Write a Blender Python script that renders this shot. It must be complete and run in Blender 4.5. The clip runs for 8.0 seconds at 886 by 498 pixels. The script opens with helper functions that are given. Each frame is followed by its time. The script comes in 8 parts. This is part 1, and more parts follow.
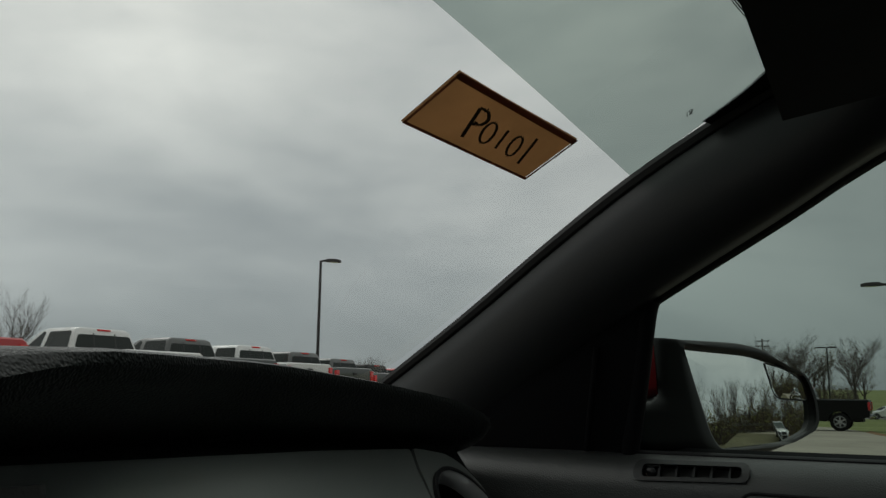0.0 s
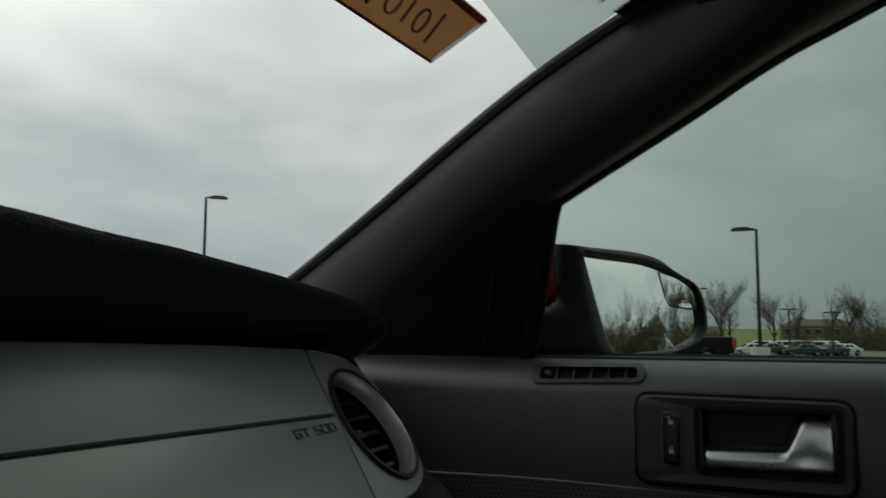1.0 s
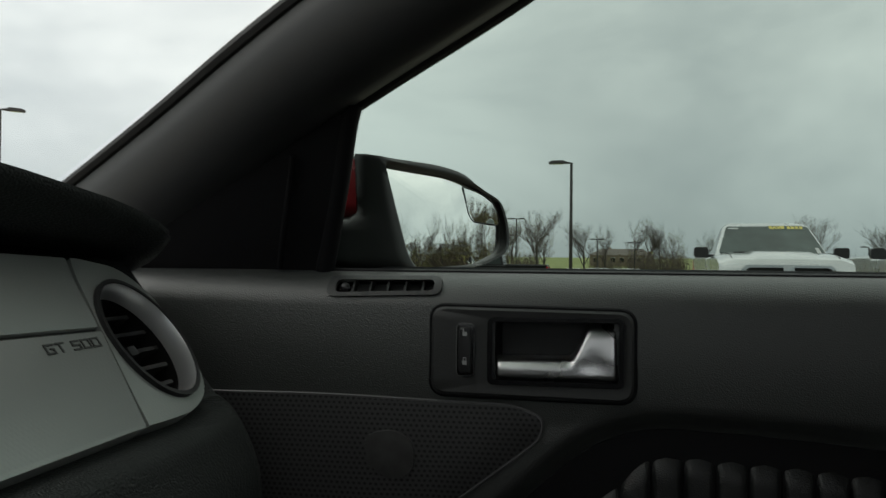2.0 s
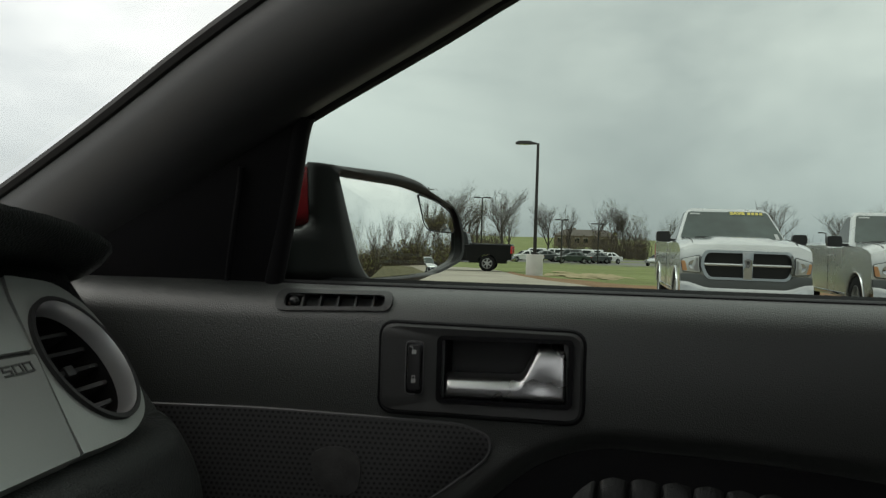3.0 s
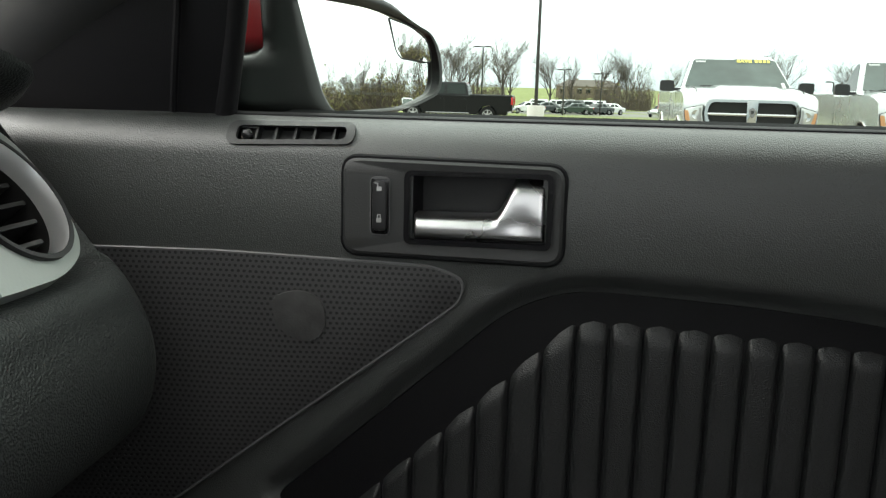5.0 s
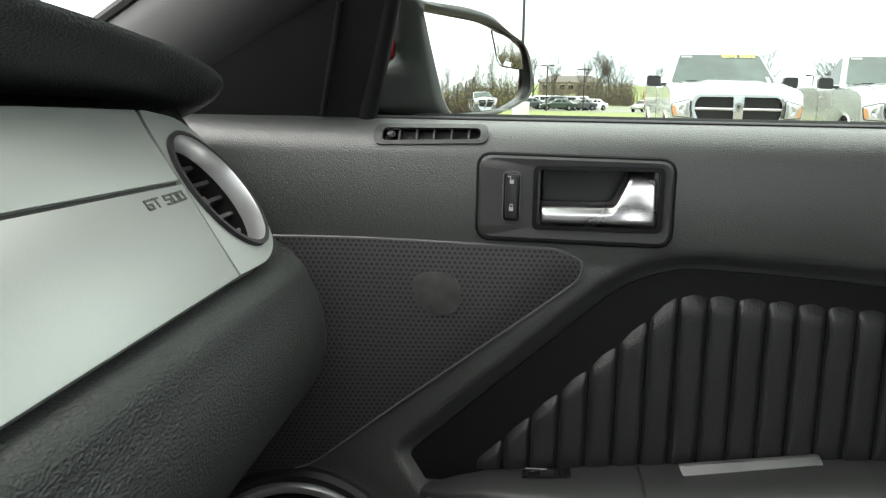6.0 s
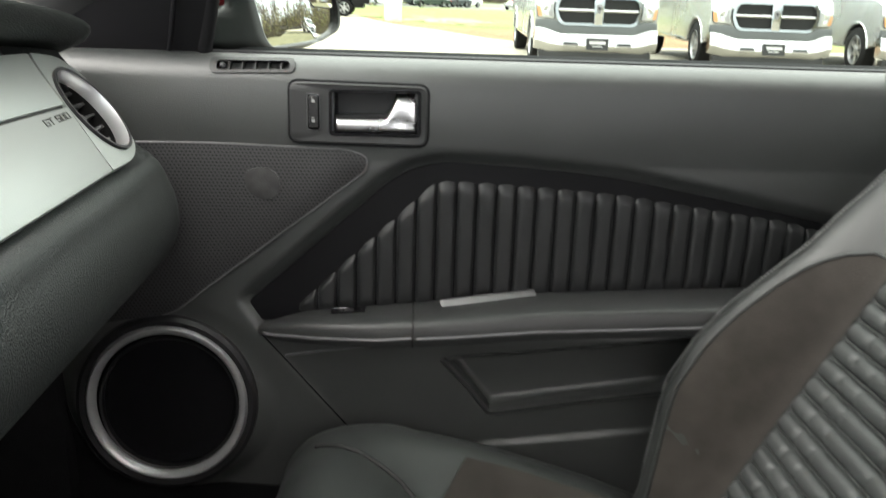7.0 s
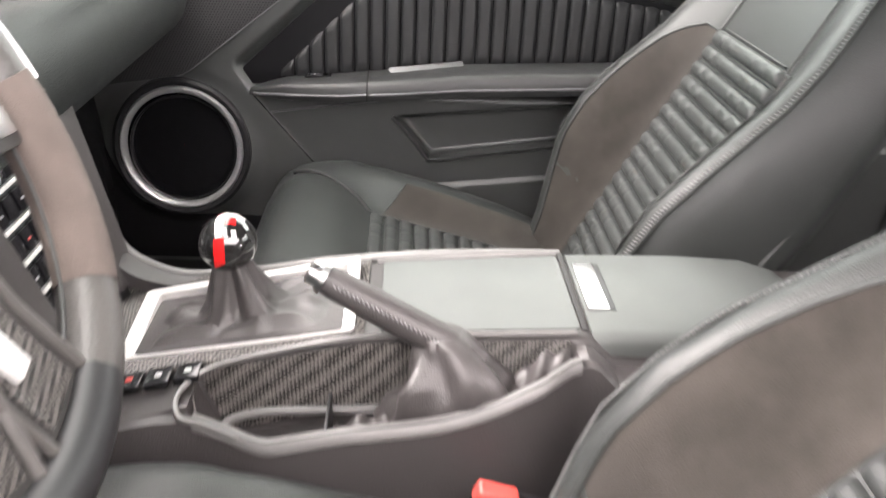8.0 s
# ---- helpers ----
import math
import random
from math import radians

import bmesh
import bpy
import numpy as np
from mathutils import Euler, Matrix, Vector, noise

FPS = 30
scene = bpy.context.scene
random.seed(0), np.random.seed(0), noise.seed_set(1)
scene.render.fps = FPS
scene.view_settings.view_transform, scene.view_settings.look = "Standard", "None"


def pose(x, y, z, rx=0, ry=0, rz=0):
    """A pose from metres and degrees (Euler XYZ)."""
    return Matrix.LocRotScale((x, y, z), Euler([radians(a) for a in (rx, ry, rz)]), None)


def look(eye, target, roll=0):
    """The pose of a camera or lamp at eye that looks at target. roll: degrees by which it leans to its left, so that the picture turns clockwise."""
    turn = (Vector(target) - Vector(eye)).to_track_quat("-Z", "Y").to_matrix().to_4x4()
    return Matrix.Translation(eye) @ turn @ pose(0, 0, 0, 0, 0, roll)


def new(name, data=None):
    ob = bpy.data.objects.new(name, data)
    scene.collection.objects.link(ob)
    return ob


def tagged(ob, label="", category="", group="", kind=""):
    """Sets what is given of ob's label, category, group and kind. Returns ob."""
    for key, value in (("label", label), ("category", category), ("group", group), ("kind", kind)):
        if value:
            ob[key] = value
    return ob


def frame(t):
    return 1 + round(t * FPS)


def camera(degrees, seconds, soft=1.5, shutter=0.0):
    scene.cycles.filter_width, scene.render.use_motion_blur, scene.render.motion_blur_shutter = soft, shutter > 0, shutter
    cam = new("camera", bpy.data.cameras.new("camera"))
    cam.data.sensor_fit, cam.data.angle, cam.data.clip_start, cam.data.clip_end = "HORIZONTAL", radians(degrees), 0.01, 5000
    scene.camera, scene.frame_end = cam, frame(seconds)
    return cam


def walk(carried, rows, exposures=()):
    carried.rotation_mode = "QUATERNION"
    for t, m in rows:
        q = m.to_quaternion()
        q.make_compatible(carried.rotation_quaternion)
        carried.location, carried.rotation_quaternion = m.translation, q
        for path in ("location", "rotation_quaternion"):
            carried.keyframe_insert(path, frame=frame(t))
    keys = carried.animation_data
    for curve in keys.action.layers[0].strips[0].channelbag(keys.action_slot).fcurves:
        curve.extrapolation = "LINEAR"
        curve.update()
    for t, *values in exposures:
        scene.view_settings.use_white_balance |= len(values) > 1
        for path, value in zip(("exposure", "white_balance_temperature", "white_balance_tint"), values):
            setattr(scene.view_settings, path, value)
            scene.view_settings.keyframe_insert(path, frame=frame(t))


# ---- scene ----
cam = camera(56.7, 8.0, soft=1.3, shutter=0.3)
PATH = [
    (0, (-0.076, 0.168, 1.137), (1.632, 1.148, 1.483), 0.5),
    (0.5, (-0.077, 0.187, 1.126), (1.695, 1.07, 1.412), 0.5),
    (1, (-0.045, 0.192, 1.105), (1.798, 0.941, 1.31), 0.3),
    (1.5, (-0.023, 0.192, 1.09), (1.909, 0.693, 1.216), 0.5),
    (2, (-0.005, 0.178, 1.092), (1.965, 0.524, 1.124), 0.6),
    (2.2, (0.005, 0.193, 1.09), (1.981, 0.499, 1.093), 0.7),
    (3.3, (0.004, 0.163, 1.149), (1.987, 0.419, 1.125), 2.0),
    (3.5, (-0.009, 0.163, 1.163), (1.975, 0.414, 1.136), 2.2),
    (4, (-0.014, 0.154, 1.169), (1.971, 0.394, 1.127), 2.8),
    (4.5, (0.038, 0.158, 1.139), (2.012, 0.396, 0.923), 1.9),
    (5, (0.068, 0.152, 1.105), (2.016, 0.4, 0.729), 1.5),
    (5.2, (0.048, 0.177, 1.108), (1.996, 0.425, 0.729), 1.2),
    (6.3, (-0.108, 0.264, 1.11), (1.848, 0.417, 0.721), 0.7),
    (6.5, (-0.177, 0.235, 1.107), (1.775, 0.29, 0.676), 1.2),
    (7, (-0.319, 0.164, 1.167), (1.584, 0.072, 0.558), 2.0),
    (7.3, (-0.381, 0.154, 1.178), (1.458, 0.036, 0.401), 2.4),
    (7.5, (-0.456, 0.124, 1.151), (1.368, 0.03, 0.336), 2.6),
    (7.7, (-0.537, 0.107, 1.138), (1.266, 0.009, 0.279), 2.8),
    (8, (-0.694, 0.091, 1.146), (1.081, -0.011, 0.23), 2.8),
]
EXPOSURE = [(0.0, -1.08, 6350, 5), (0.8, -0.76, 6350, 6), (1.5, -0.25, 6400, 6), (2.2, 0.06, 6450, 7), (3.5, 0.22, 6600, 9), (4.4, 0.35, 6600, 9), (5.1, 2.0, 6500, 9), (6.4, 2.42, 6500, 11), (7.0, 2.8, 6600, 12), (7.5, 3.94, 6650, 15), (8.0, 3.89, 6700, 20)]
walk(cam, [(t, look(eye, target, roll)) for t, eye, target, roll in PATH], EXPOSURE)

# ---- helpers of this scene ----
def mesh_ob(name, bm, material, sharp=38.0, smooth=True):
    bmesh.ops.recalc_face_normals(bm, faces=bm.faces)
    if smooth:
        for f in bm.faces:
            f.smooth = True
        lim = radians(sharp)
        for e in bm.edges:
            if len(e.link_faces) == 2 and e.calc_face_angle(0.0) > lim:
                e.smooth = False
    me = bpy.data.meshes.new(name)
    bm.to_mesh(me)
    bm.free()
    for m in (material if isinstance(material, (list, tuple)) else [material]):
        me.materials.append(m)
    return new(name, me)


def part(name, bm, material, parent, label="", sharp=38.0, smooth=True):
    ob = mesh_ob(name, bm, material, sharp, smooth)
    ob.parent = parent
    if label:
        ob["label"] = label
    return ob


def thing(name, label, category, group="", at=(0, 0, 0), kind=""):
    e = new(name)
    e.location = at
    e.empty_display_size = 0.1
    return tagged(e, label, category, group, kind)


def sits(ob, parent):
    """Moves a part that was drawn in world places under a thing that stands elsewhere."""
    if ob.parent is parent:
        ob.matrix_parent_inverse = parent.matrix_basis.inverted()
    return ob


def bevel(bm, width, seg=2, angle=30.0):
    bmesh.ops.recalc_face_normals(bm, faces=bm.faces)
    lim = radians(angle)
    es = [e for e in bm.edges if len(e.link_faces) == 2 and e.calc_face_angle(0.0) > lim]
    if es:
        bmesh.ops.bevel(bm, geom=es, offset=width, segments=seg, profile=0.6, affect="EDGES", clamp_overlap=True)
    return bm


def add_box(bm, c, s, m=None):
    r = bmesh.ops.create_cube(bm, size=1.0)["verts"]
    bmesh.ops.scale(bm, vec=s, verts=r)
    if m is not None:
        bmesh.ops.transform(bm, matrix=m, verts=r)
    bmesh.ops.translate(bm, vec=c, verts=r)
    return bm


def box(c, s, b=0.0, seg=2, m=None):
    bm = add_box(bmesh.new(), c, s, m)
    return bevel(bm, b, seg) if b else bm


def loft(rings, closed=True, caps=True, bm=None):
    """A skin over rings of equal length."""
    bm = bm or bmesh.new()
    vs = [[bm.verts.new(p) for p in ring] for ring in rings]
    n = len(vs[0])
    for a, b in zip(vs, vs[1:]):
        for i in range(n if closed else n - 1):
            j = (i + 1) % n
            try:
                bm.faces.new((a[i], a[j], b[j], b[i]))
            except ValueError:
                pass
    if caps and closed:
        bm.faces.new(vs[0][::-1])
        bm.faces.new(vs[-1])
    return bm


def grid(fn, nu, nv, bm=None):
    """An open sheet of fn(u, v), u and v from 0 to 1."""
    return loft([[fn(i / nu, j / nv) for j in range(nv + 1)] for i in range(nu + 1)], closed=False, caps=False, bm=bm)


def thick(bm, d):
    """Gives a sheet a thickness d along its normals."""
    bmesh.ops.recalc_face_normals(bm, faces=bm.faces)
    bmesh.ops.solidify(bm, geom=list(bm.faces), thickness=d)
    return bm


def tube(path, r, n=10, bm=None, caps=True):
    """A round rod along a path, r one radius or one for each point."""
    path = [Vector(p) for p in path]
    rs = r if isinstance(r, (list, tuple)) else [r] * len(path)
    rings, side = [], None
    for i, p in enumerate(path):
        d = (path[min(i + 1, len(path) - 1)] - path[max(i - 1, 0)]).normalized()
        if side is None:
            side = d.orthogonal().normalized()
        side = (side - d * side.dot(d)).normalized()
        up = d.cross(side)
        rings.append([p + (side * math.cos(k * math.tau / n) + up * math.sin(k * math.tau / n)) * rs[i] for k in range(n)])
    return loft(rings, True, caps, bm)


def turned(profile, n, m, bm=None, caps=True):
    """A body turned about the local z axis from (radius, height) points."""
    rings = [[m @ Vector((r * math.cos(k * math.tau / n), r * math.sin(k * math.tau / n), h)) for k in range(n)] for r, h in profile]
    return loft(rings, True, caps, bm)


def ring_turned(profile, n, m, bm=None):
    """A closed ring: the profile's end joins its start."""
    return turned(list(profile) + [profile[0]], n, m, bm, caps=False)


def soft_poly(pts, r, n=4):
    """A polygon of 2D points with rounded corners; r one radius or one a corner."""
    out, k = [], len(pts)
    for i, p in enumerate(pts):
        p = Vector(p)
        a, b = Vector(pts[i - 1]) - p, Vector(pts[(i + 1) % k]) - p
        ri = r[i] if isinstance(r, (list, tuple)) else r
        ri = min(ri, a.length * 0.48, b.length * 0.48)
        if ri <= 1e-6:
            out.append(tuple(p))
            continue
        s, e = p + a.normalized() * ri, p + b.normalized() * ri
        for j in range(n + 1):
            t = j / n
            out.append(tuple(s * (1 - t) ** 2 + p * 2 * t * (1 - t) + e * t * t))
    return out


def slab(pts, place, a, b, edge=0.0, seg=2, bm=None):
    """A plate from a 2D outline; place(u, v, w) gives the point, w from a to b."""
    own = bmesh.new()
    loft([[place(u, v, a) for u, v in pts], [place(u, v, b) for u, v in pts]], True, True, own)
    if edge:
        bevel(own, edge, seg, 50)
    if bm is None:
        return own
    join(bm, own)
    return bm


def frame_slab(outer, inner, place, a, b):
    """A plate with a hole; outer and inner have equally many points."""
    bm = bmesh.new()
    loops = [(outer, a), (outer, b), (inner, b), (inner, a), (outer, a)]
    return loft([[place(u, v, w) for u, v in l] for l, w in loops], True, False, bm)


def join(bm, other):
    me = bpy.data.meshes.new("tmp")
    other.to_mesh(me)
    other.free()
    bm.from_mesh(me)
    bpy.data.meshes.remove(me)
    return bm


def smooth_path(pts, n=8):
    """Catmull-Rom through 3D points."""
    P = [Vector(p) for p in pts]
    P = [P[0] * 2 - P[1]] + P + [P[-1] * 2 - P[-2]]
    out = []
    for i in range(1, len(P) - 2):
        a, b, c, d = P[i - 1:i + 3]
        for j in range(n):
            t = j / n
            out.append(0.5 * (2 * b + (c - a) * t + (2 * a - 5 * b + 4 * c - d) * t * t + (3 * b - a - 3 * c + d) * t ** 3))
    return out + [P[-2]]


def lerp_table(table, x):
    if x <= table[0][0]:
        return table[0][1]
    for (a, u), (b, v) in zip(table, table[1:]):
        if x <= b:
            return u + (v - u) * (x - a) / (b - a)
    return table[-1][1]


def words(name, body, size, m, material, parent, depth=0.0, bold=0.0, shear=0.0, spacing=1.0):
    cu = bpy.data.curves.new(name, "FONT")
    cu.body, cu.size, cu.align_x, cu.align_y = body, size, "CENTER", "CENTER"
    cu.extrude, cu.offset, cu.shear, cu.space_character = depth, bold, shear, spacing
    tmp = new(name, cu)
    me = bpy.data.meshes.new_from_object(tmp.evaluated_get(bpy.context.evaluated_depsgraph_get()))
    bpy.data.objects.remove(tmp)
    me.materials.clear()
    me.materials.append(material)
    me.transform(m)
    ob = new(name, me)
    ob.parent = parent
    return ob


# ---- materials ----
def mat(name, color, rough=0.5, metal=0.0, grain=None, vary=None, stain=None, spec=0.5, coat=0.0, sheen=0.0, emit=None, random=0.0):
    """grain: (scale, bump strength, kind); vary: (scale, amount); stain: (scale, amount) of darker, rougher patches."""
    m = bpy.data.materials.new(name)
    m.use_nodes = True
    nt = m.node_tree
    N, L = nt.nodes, nt.links
    b = N["Principled BSDF"]
    b.inputs["Roughness"].default_value, b.inputs["Metallic"].default_value = rough, metal
    b.inputs["Specular IOR Level"].default_value, b.inputs["Coat Weight"].default_value = spec, coat
    b.inputs["Coat Roughness"].default_value = 0.08
    b.inputs["Sheen Weight"].default_value = sheen
    co = N.new("ShaderNodeTexCoord")
    rgb = N.new("ShaderNodeRGB")
    rgb.outputs[0].default_value = (*color, 1)
    last = rgb.outputs[0]

    def times(factor_socket, lo, hi, col):
        mr = N.new("ShaderNodeMapRange")
        mr.inputs["To Min"].default_value, mr.inputs["To Max"].default_value = lo, hi
        L.new(factor_socket, mr.inputs["Value"])
        mx = N.new("ShaderNodeMix")
        mx.data_type, mx.blend_type = "RGBA", "MULTIPLY"
        mx.inputs["Factor"].default_value = 1.0
        L.new(col, mx.inputs["A"])
        L.new(mr.outputs[0], mx.inputs["B"])
        return mx.outputs["Result"]

    for spec_, detail in ((vary, 6.0), (stain, 4.0)):
        if spec_:
            tx = N.new("ShaderNodeTexNoise")
            tx.inputs["Scale"].default_value, tx.inputs["Detail"].default_value = spec_[0], detail
            L.new(co.outputs["Object"], tx.inputs["Vector"])
            last = times(tx.outputs[0], 1 - spec_[1] * 1.5, 1 + spec_[1] * 1.5, last)
            if spec_ is stain:
                mr = N.new("ShaderNodeMapRange")
                mr.inputs["From Min"].default_value, mr.inputs["From Max"].default_value = 0.3, 0.7
                mr.inputs["To Min"].default_value, mr.inputs["To Max"].default_value = min(1, rough * 1.15), rough * 0.85
                L.new(tx.outputs[0], mr.inputs["Value"])
                L.new(mr.outputs[0], b.inputs["Roughness"])
    if random:
        oi = N.new("ShaderNodeObjectInfo")
        last = times(oi.outputs["Random"], 1 - random, 1 + random, last)
    L.new(last, b.inputs["Base Color"])
    if grain:
        kind = grain[2] if len(grain) > 2 else "noise"
        if kind == "leather":
            tx = N.new("ShaderNodeTexVoronoi")
            tx.feature = "SMOOTH_F1"
            tx.inputs["Scale"].default_value = grain[0]
            out = tx.outputs["Distance"]
        elif kind == "weave":
            tx = N.new("ShaderNodeTexWave")
            tx.bands_direction = "DIAGONAL"
            tx.inputs["Scale"].default_value, tx.inputs["Distortion"].default_value = grain[0], 0.6
            out = tx.outputs[0]
        else:
            tx = N.new("ShaderNodeTexNoise")
            tx.inputs["Scale"].default_value, tx.inputs["Detail"].default_value = grain[0], 5.0
            out = tx.outputs[0]
        L.new(co.outputs["Object"], tx.inputs["Vector"])
        bp = N.new("ShaderNodeBump")
        bp.inputs["Strength"].default_value, bp.inputs["Distance"].default_value = grain[1], grain[3] if len(grain) > 3 else 0.001
        L.new(out, bp.inputs["Height"])
        L.new(bp.outputs[0], b.inputs["Normal"])
    if emit:
        b.inputs["Emission Color"].default_value, b.inputs["Emission Strength"].default_value = (*emit[0], 1), emit[1]
    return m


def pane_mat(name, tint, base=0.04, rough=0.0, gain=1.0):
    """Clear or tinted flat glass: tinted passage and a Fresnel gloss."""
    m = bpy.data.materials.new(name)
    m.use_nodes = True
    nt = m.node_tree
    N, L = nt.nodes, nt.links
    N.remove(N["Principled BSDF"])
    tr, gl, lw, mx = N.new("ShaderNodeBsdfTransparent"), N.new("ShaderNodeBsdfGlossy"), N.new("ShaderNodeLayerWeight"), N.new("ShaderNodeMixShader")
    tr.inputs[0].default_value = (*tint, 1)
    gl.inputs["Roughness"].default_value = rough
    gl.inputs["Color"].default_value = (gain, gain, gain, 1)
    lw.inputs[0].default_value = 0.5
    pw, ml = N.new("ShaderNodeMath"), N.new("ShaderNodeMath")
    pw.operation, pw.inputs[1].default_value = "POWER", 5.0
    ml.operation, ml.inputs[1].default_value, ml.inputs[2].default_value = "MULTIPLY_ADD", 0.35, base
    L.new(lw.outputs["Facing"], pw.inputs[0])
    L.new(pw.outputs[0], ml.inputs[0])
    L.new(ml.outputs[0], mx.inputs[0])
    L.new(tr.outputs[0], mx.inputs[1])
    L.new(gl.outputs[0], mx.inputs[2])
    L.new(mx.outputs[0], N["Material Output"].inputs["Surface"])
    return m


# ---- sky and light: a bright overcast day ----
# the sun stands high ahead; the sky's sun_rotation turns clockwise from +y
SUN_DIR = Vector((math.sin(radians(20)) * math.cos(radians(48)), math.cos(radians(20)) * math.cos(radians(48)), math.sin(radians(48))))
world = bpy.data.worlds.new("overcast_sky")
scene.world = world
world.use_nodes = True
wn, wl = world.node_tree.nodes, world.node_tree.links
w_bg = wn["Background"]
w_co = wn.new("ShaderNodeTexCoord")
w_map = wn.new("ShaderNodeMapping")
w_map.inputs["Scale"].default_value = (1.0, 1.0, 2.6)
wl.new(w_co.outputs["Generated"], w_map.inputs["Vector"])
w_noise = wn.new("ShaderNodeTexNoise")
w_noise.inputs["Scale"].default_value, w_noise.inputs["Detail"].default_value = 1.9, 6.0
w_noise.inputs["Roughness"].default_value, w_noise.inputs["Distortion"].default_value = 0.54, 0.35
wl.new(w_map.outputs[0], w_noise.inputs["Vector"])
w_ramp = wn.new("ShaderNodeValToRGB")
w_ramp.color_ramp.elements[0].position, w_ramp.color_ramp.elements[0].color = 0.30, (0.53, 0.545, 0.555, 1)
w_ramp.color_ramp.elements[1].position, w_ramp.color_ramp.elements[1].color = 0.70, (1.02, 1.0, 0.975, 1)
wl.new(w_noise.outputs[0], w_ramp.inputs[0])
# the cloud cover is darker and bluer towards the horizon
w_sep = wn.new("ShaderNodeSeparateXYZ")
wl.new(w_co.outputs["Generated"], w_sep.inputs[0])
w_el = wn.new("ShaderNodeMapRange")
w_el.inputs["From Min"].default_value, w_el.inputs["From Max"].default_value = 0.0, 0.45
w_el.inputs["To Min"].default_value, w_el.inputs["To Max"].default_value = 0.0, 1.0
wl.new(w_sep.outputs["Z"], w_el.inputs["Value"])
w_low = wn.new("ShaderNodeValToRGB")
w_low.color_ramp.elements[0].position, w_low.color_ramp.elements[0].color = 0.0, (0.58, 0.625, 0.655, 1)
w_low.color_ramp.elements[1].position, w_low.color_ramp.elements[1].color = 1.0, (1.25, 1.22, 1.18, 1)
wl.new(w_el.outputs[0], w_low.inputs[0])
w_mul = wn.new("ShaderNodeMix")
w_mul.data_type, w_mul.blend_type = "RGBA", "MULTIPLY"
w_mul.inputs["Factor"].default_value = 1.0
wl.new(w_ramp.outputs[0], w_mul.inputs["A"])
wl.new(w_low.outputs[0], w_mul.inputs["B"])
w_sky = wn.new("ShaderNodeTexSky")
w_sky.sky_type, w_sky.sun_disc = "NISHITA", False
w_sky.sun_elevation, w_sky.sun_rotation = radians(48), radians(20)
w_dim = wn.new("ShaderNodeMix")
w_dim.data_type, w_dim.blend_type = "RGBA", "MULTIPLY"
w_dim.inputs["Factor"].default_value = 1.0
w_dim.inputs["B"].default_value = (0.08, 0.08, 0.08, 1)
wl.new(w_sky.outputs[0], w_dim.inputs["A"])
w_mix = wn.new("ShaderNodeMix")
w_mix.data_type = "RGBA"
w_mix.inputs["Factor"].default_value = 0.92
wl.new(w_dim.outputs["Result"], w_mix.inputs["A"])
# and brighter round the veiled sun
w_dot = wn.new("ShaderNodeVectorMath")
w_dot.operation = "DOT_PRODUCT"
w_dot.inputs[1].default_value = tuple(SUN_DIR)
wl.new(w_co.outputs["Generated"], w_dot.inputs[0])
w_glow = wn.new("ShaderNodeMapRange")
w_glow.interpolation_type = "SMOOTHSTEP"
w_glow.inputs["From Min"].default_value, w_glow.inputs["From Max"].default_value = 0.1, 1.0
w_glow.inputs["To Min"].default_value, w_glow.inputs["To Max"].default_value = 0.95, 1.6
wl.new(w_dot.outputs["Value"], w_glow.inputs["Value"])
w_lit = wn.new("ShaderNodeMix")
w_lit.data_type, w_lit.blend_type = "RGBA", "MULTIPLY"
w_lit.inputs["Factor"].default_value = 1.0
wl.new(w_mul.outputs["Result"], w_lit.inputs["A"])
# the cloud is thinner behind the car than over the dark bank to its side
w_rear = wn.new("ShaderNodeMapRange")
w_rear.inputs["From Min"].default_value, w_rear.inputs["From Max"].default_value = -0.9, 0.0
w_rear.inputs["To Min"].default_value, w_rear.inputs["To Max"].default_value = 1.55, 1.0
wl.new(w_sep.outputs["Y"], w_rear.inputs["Value"])
w_both = wn.new("ShaderNodeMath")
w_both.operation = "MULTIPLY"
wl.new(w_glow.outputs[0], w_both.inputs[0])
wl.new(w_rear.outputs[0], w_both.inputs[1])
wl.new(w_both.outputs[0], w_lit.inputs["B"])
wl.new(w_lit.outputs["Result"], w_mix.inputs["B"])
wl.new(w_mix.outputs["Result"], w_bg.inputs["Color"])
w_bg.inputs["Strength"].default_value = 1.0
sun = new("sun", bpy.data.lights.new("sun", "SUN"))
sun.data.energy, sun.data.angle, sun.data.color = 0.7, radians(25), (1.0, 0.97, 0.93)
sun.matrix_basis = look(SUN_DIR * 30, (0, 0, 0))



M_LEATHER = mat("black_leatherette", (0.040, 0.043, 0.0415), 0.36, grain=(1050, 0.55, "leather", 0.0007), vary=(9, 0.12), stain=(3, 0.10), spec=1.0)
M_DASH = mat("dash_skin", (0.020, 0.023, 0.022), 0.42, grain=(700, 0.9, "leather", 0.0009), vary=(8, 0.10), stain=(3, 0.12), spec=0.3)
M_SMOOTHBLK = mat("satin_black_plastic", (0.015, 0.015, 0.016), 0.42, grain=(900, 0.08), vary=(14, 0.10), spec=0.4)
M_GLOSSBLK = mat("gloss_black", (0.008, 0.008, 0.009), 0.18, vary=(20, 0.15))
M_PILLAR = mat("pillar_trim", (0.024, 0.025, 0.026), 0.45, grain=(700, 0.15, "noise", 0.0006), vary=(6, 0.10), stain=(2.2, 0.08), spec=0.4, sheen=0.05)
M_HEADLINER = mat("headliner_cloth", (0.035, 0.036, 0.037), 0.9, grain=(900, 0.4), vary=(20, 0.12), spec=0.2)
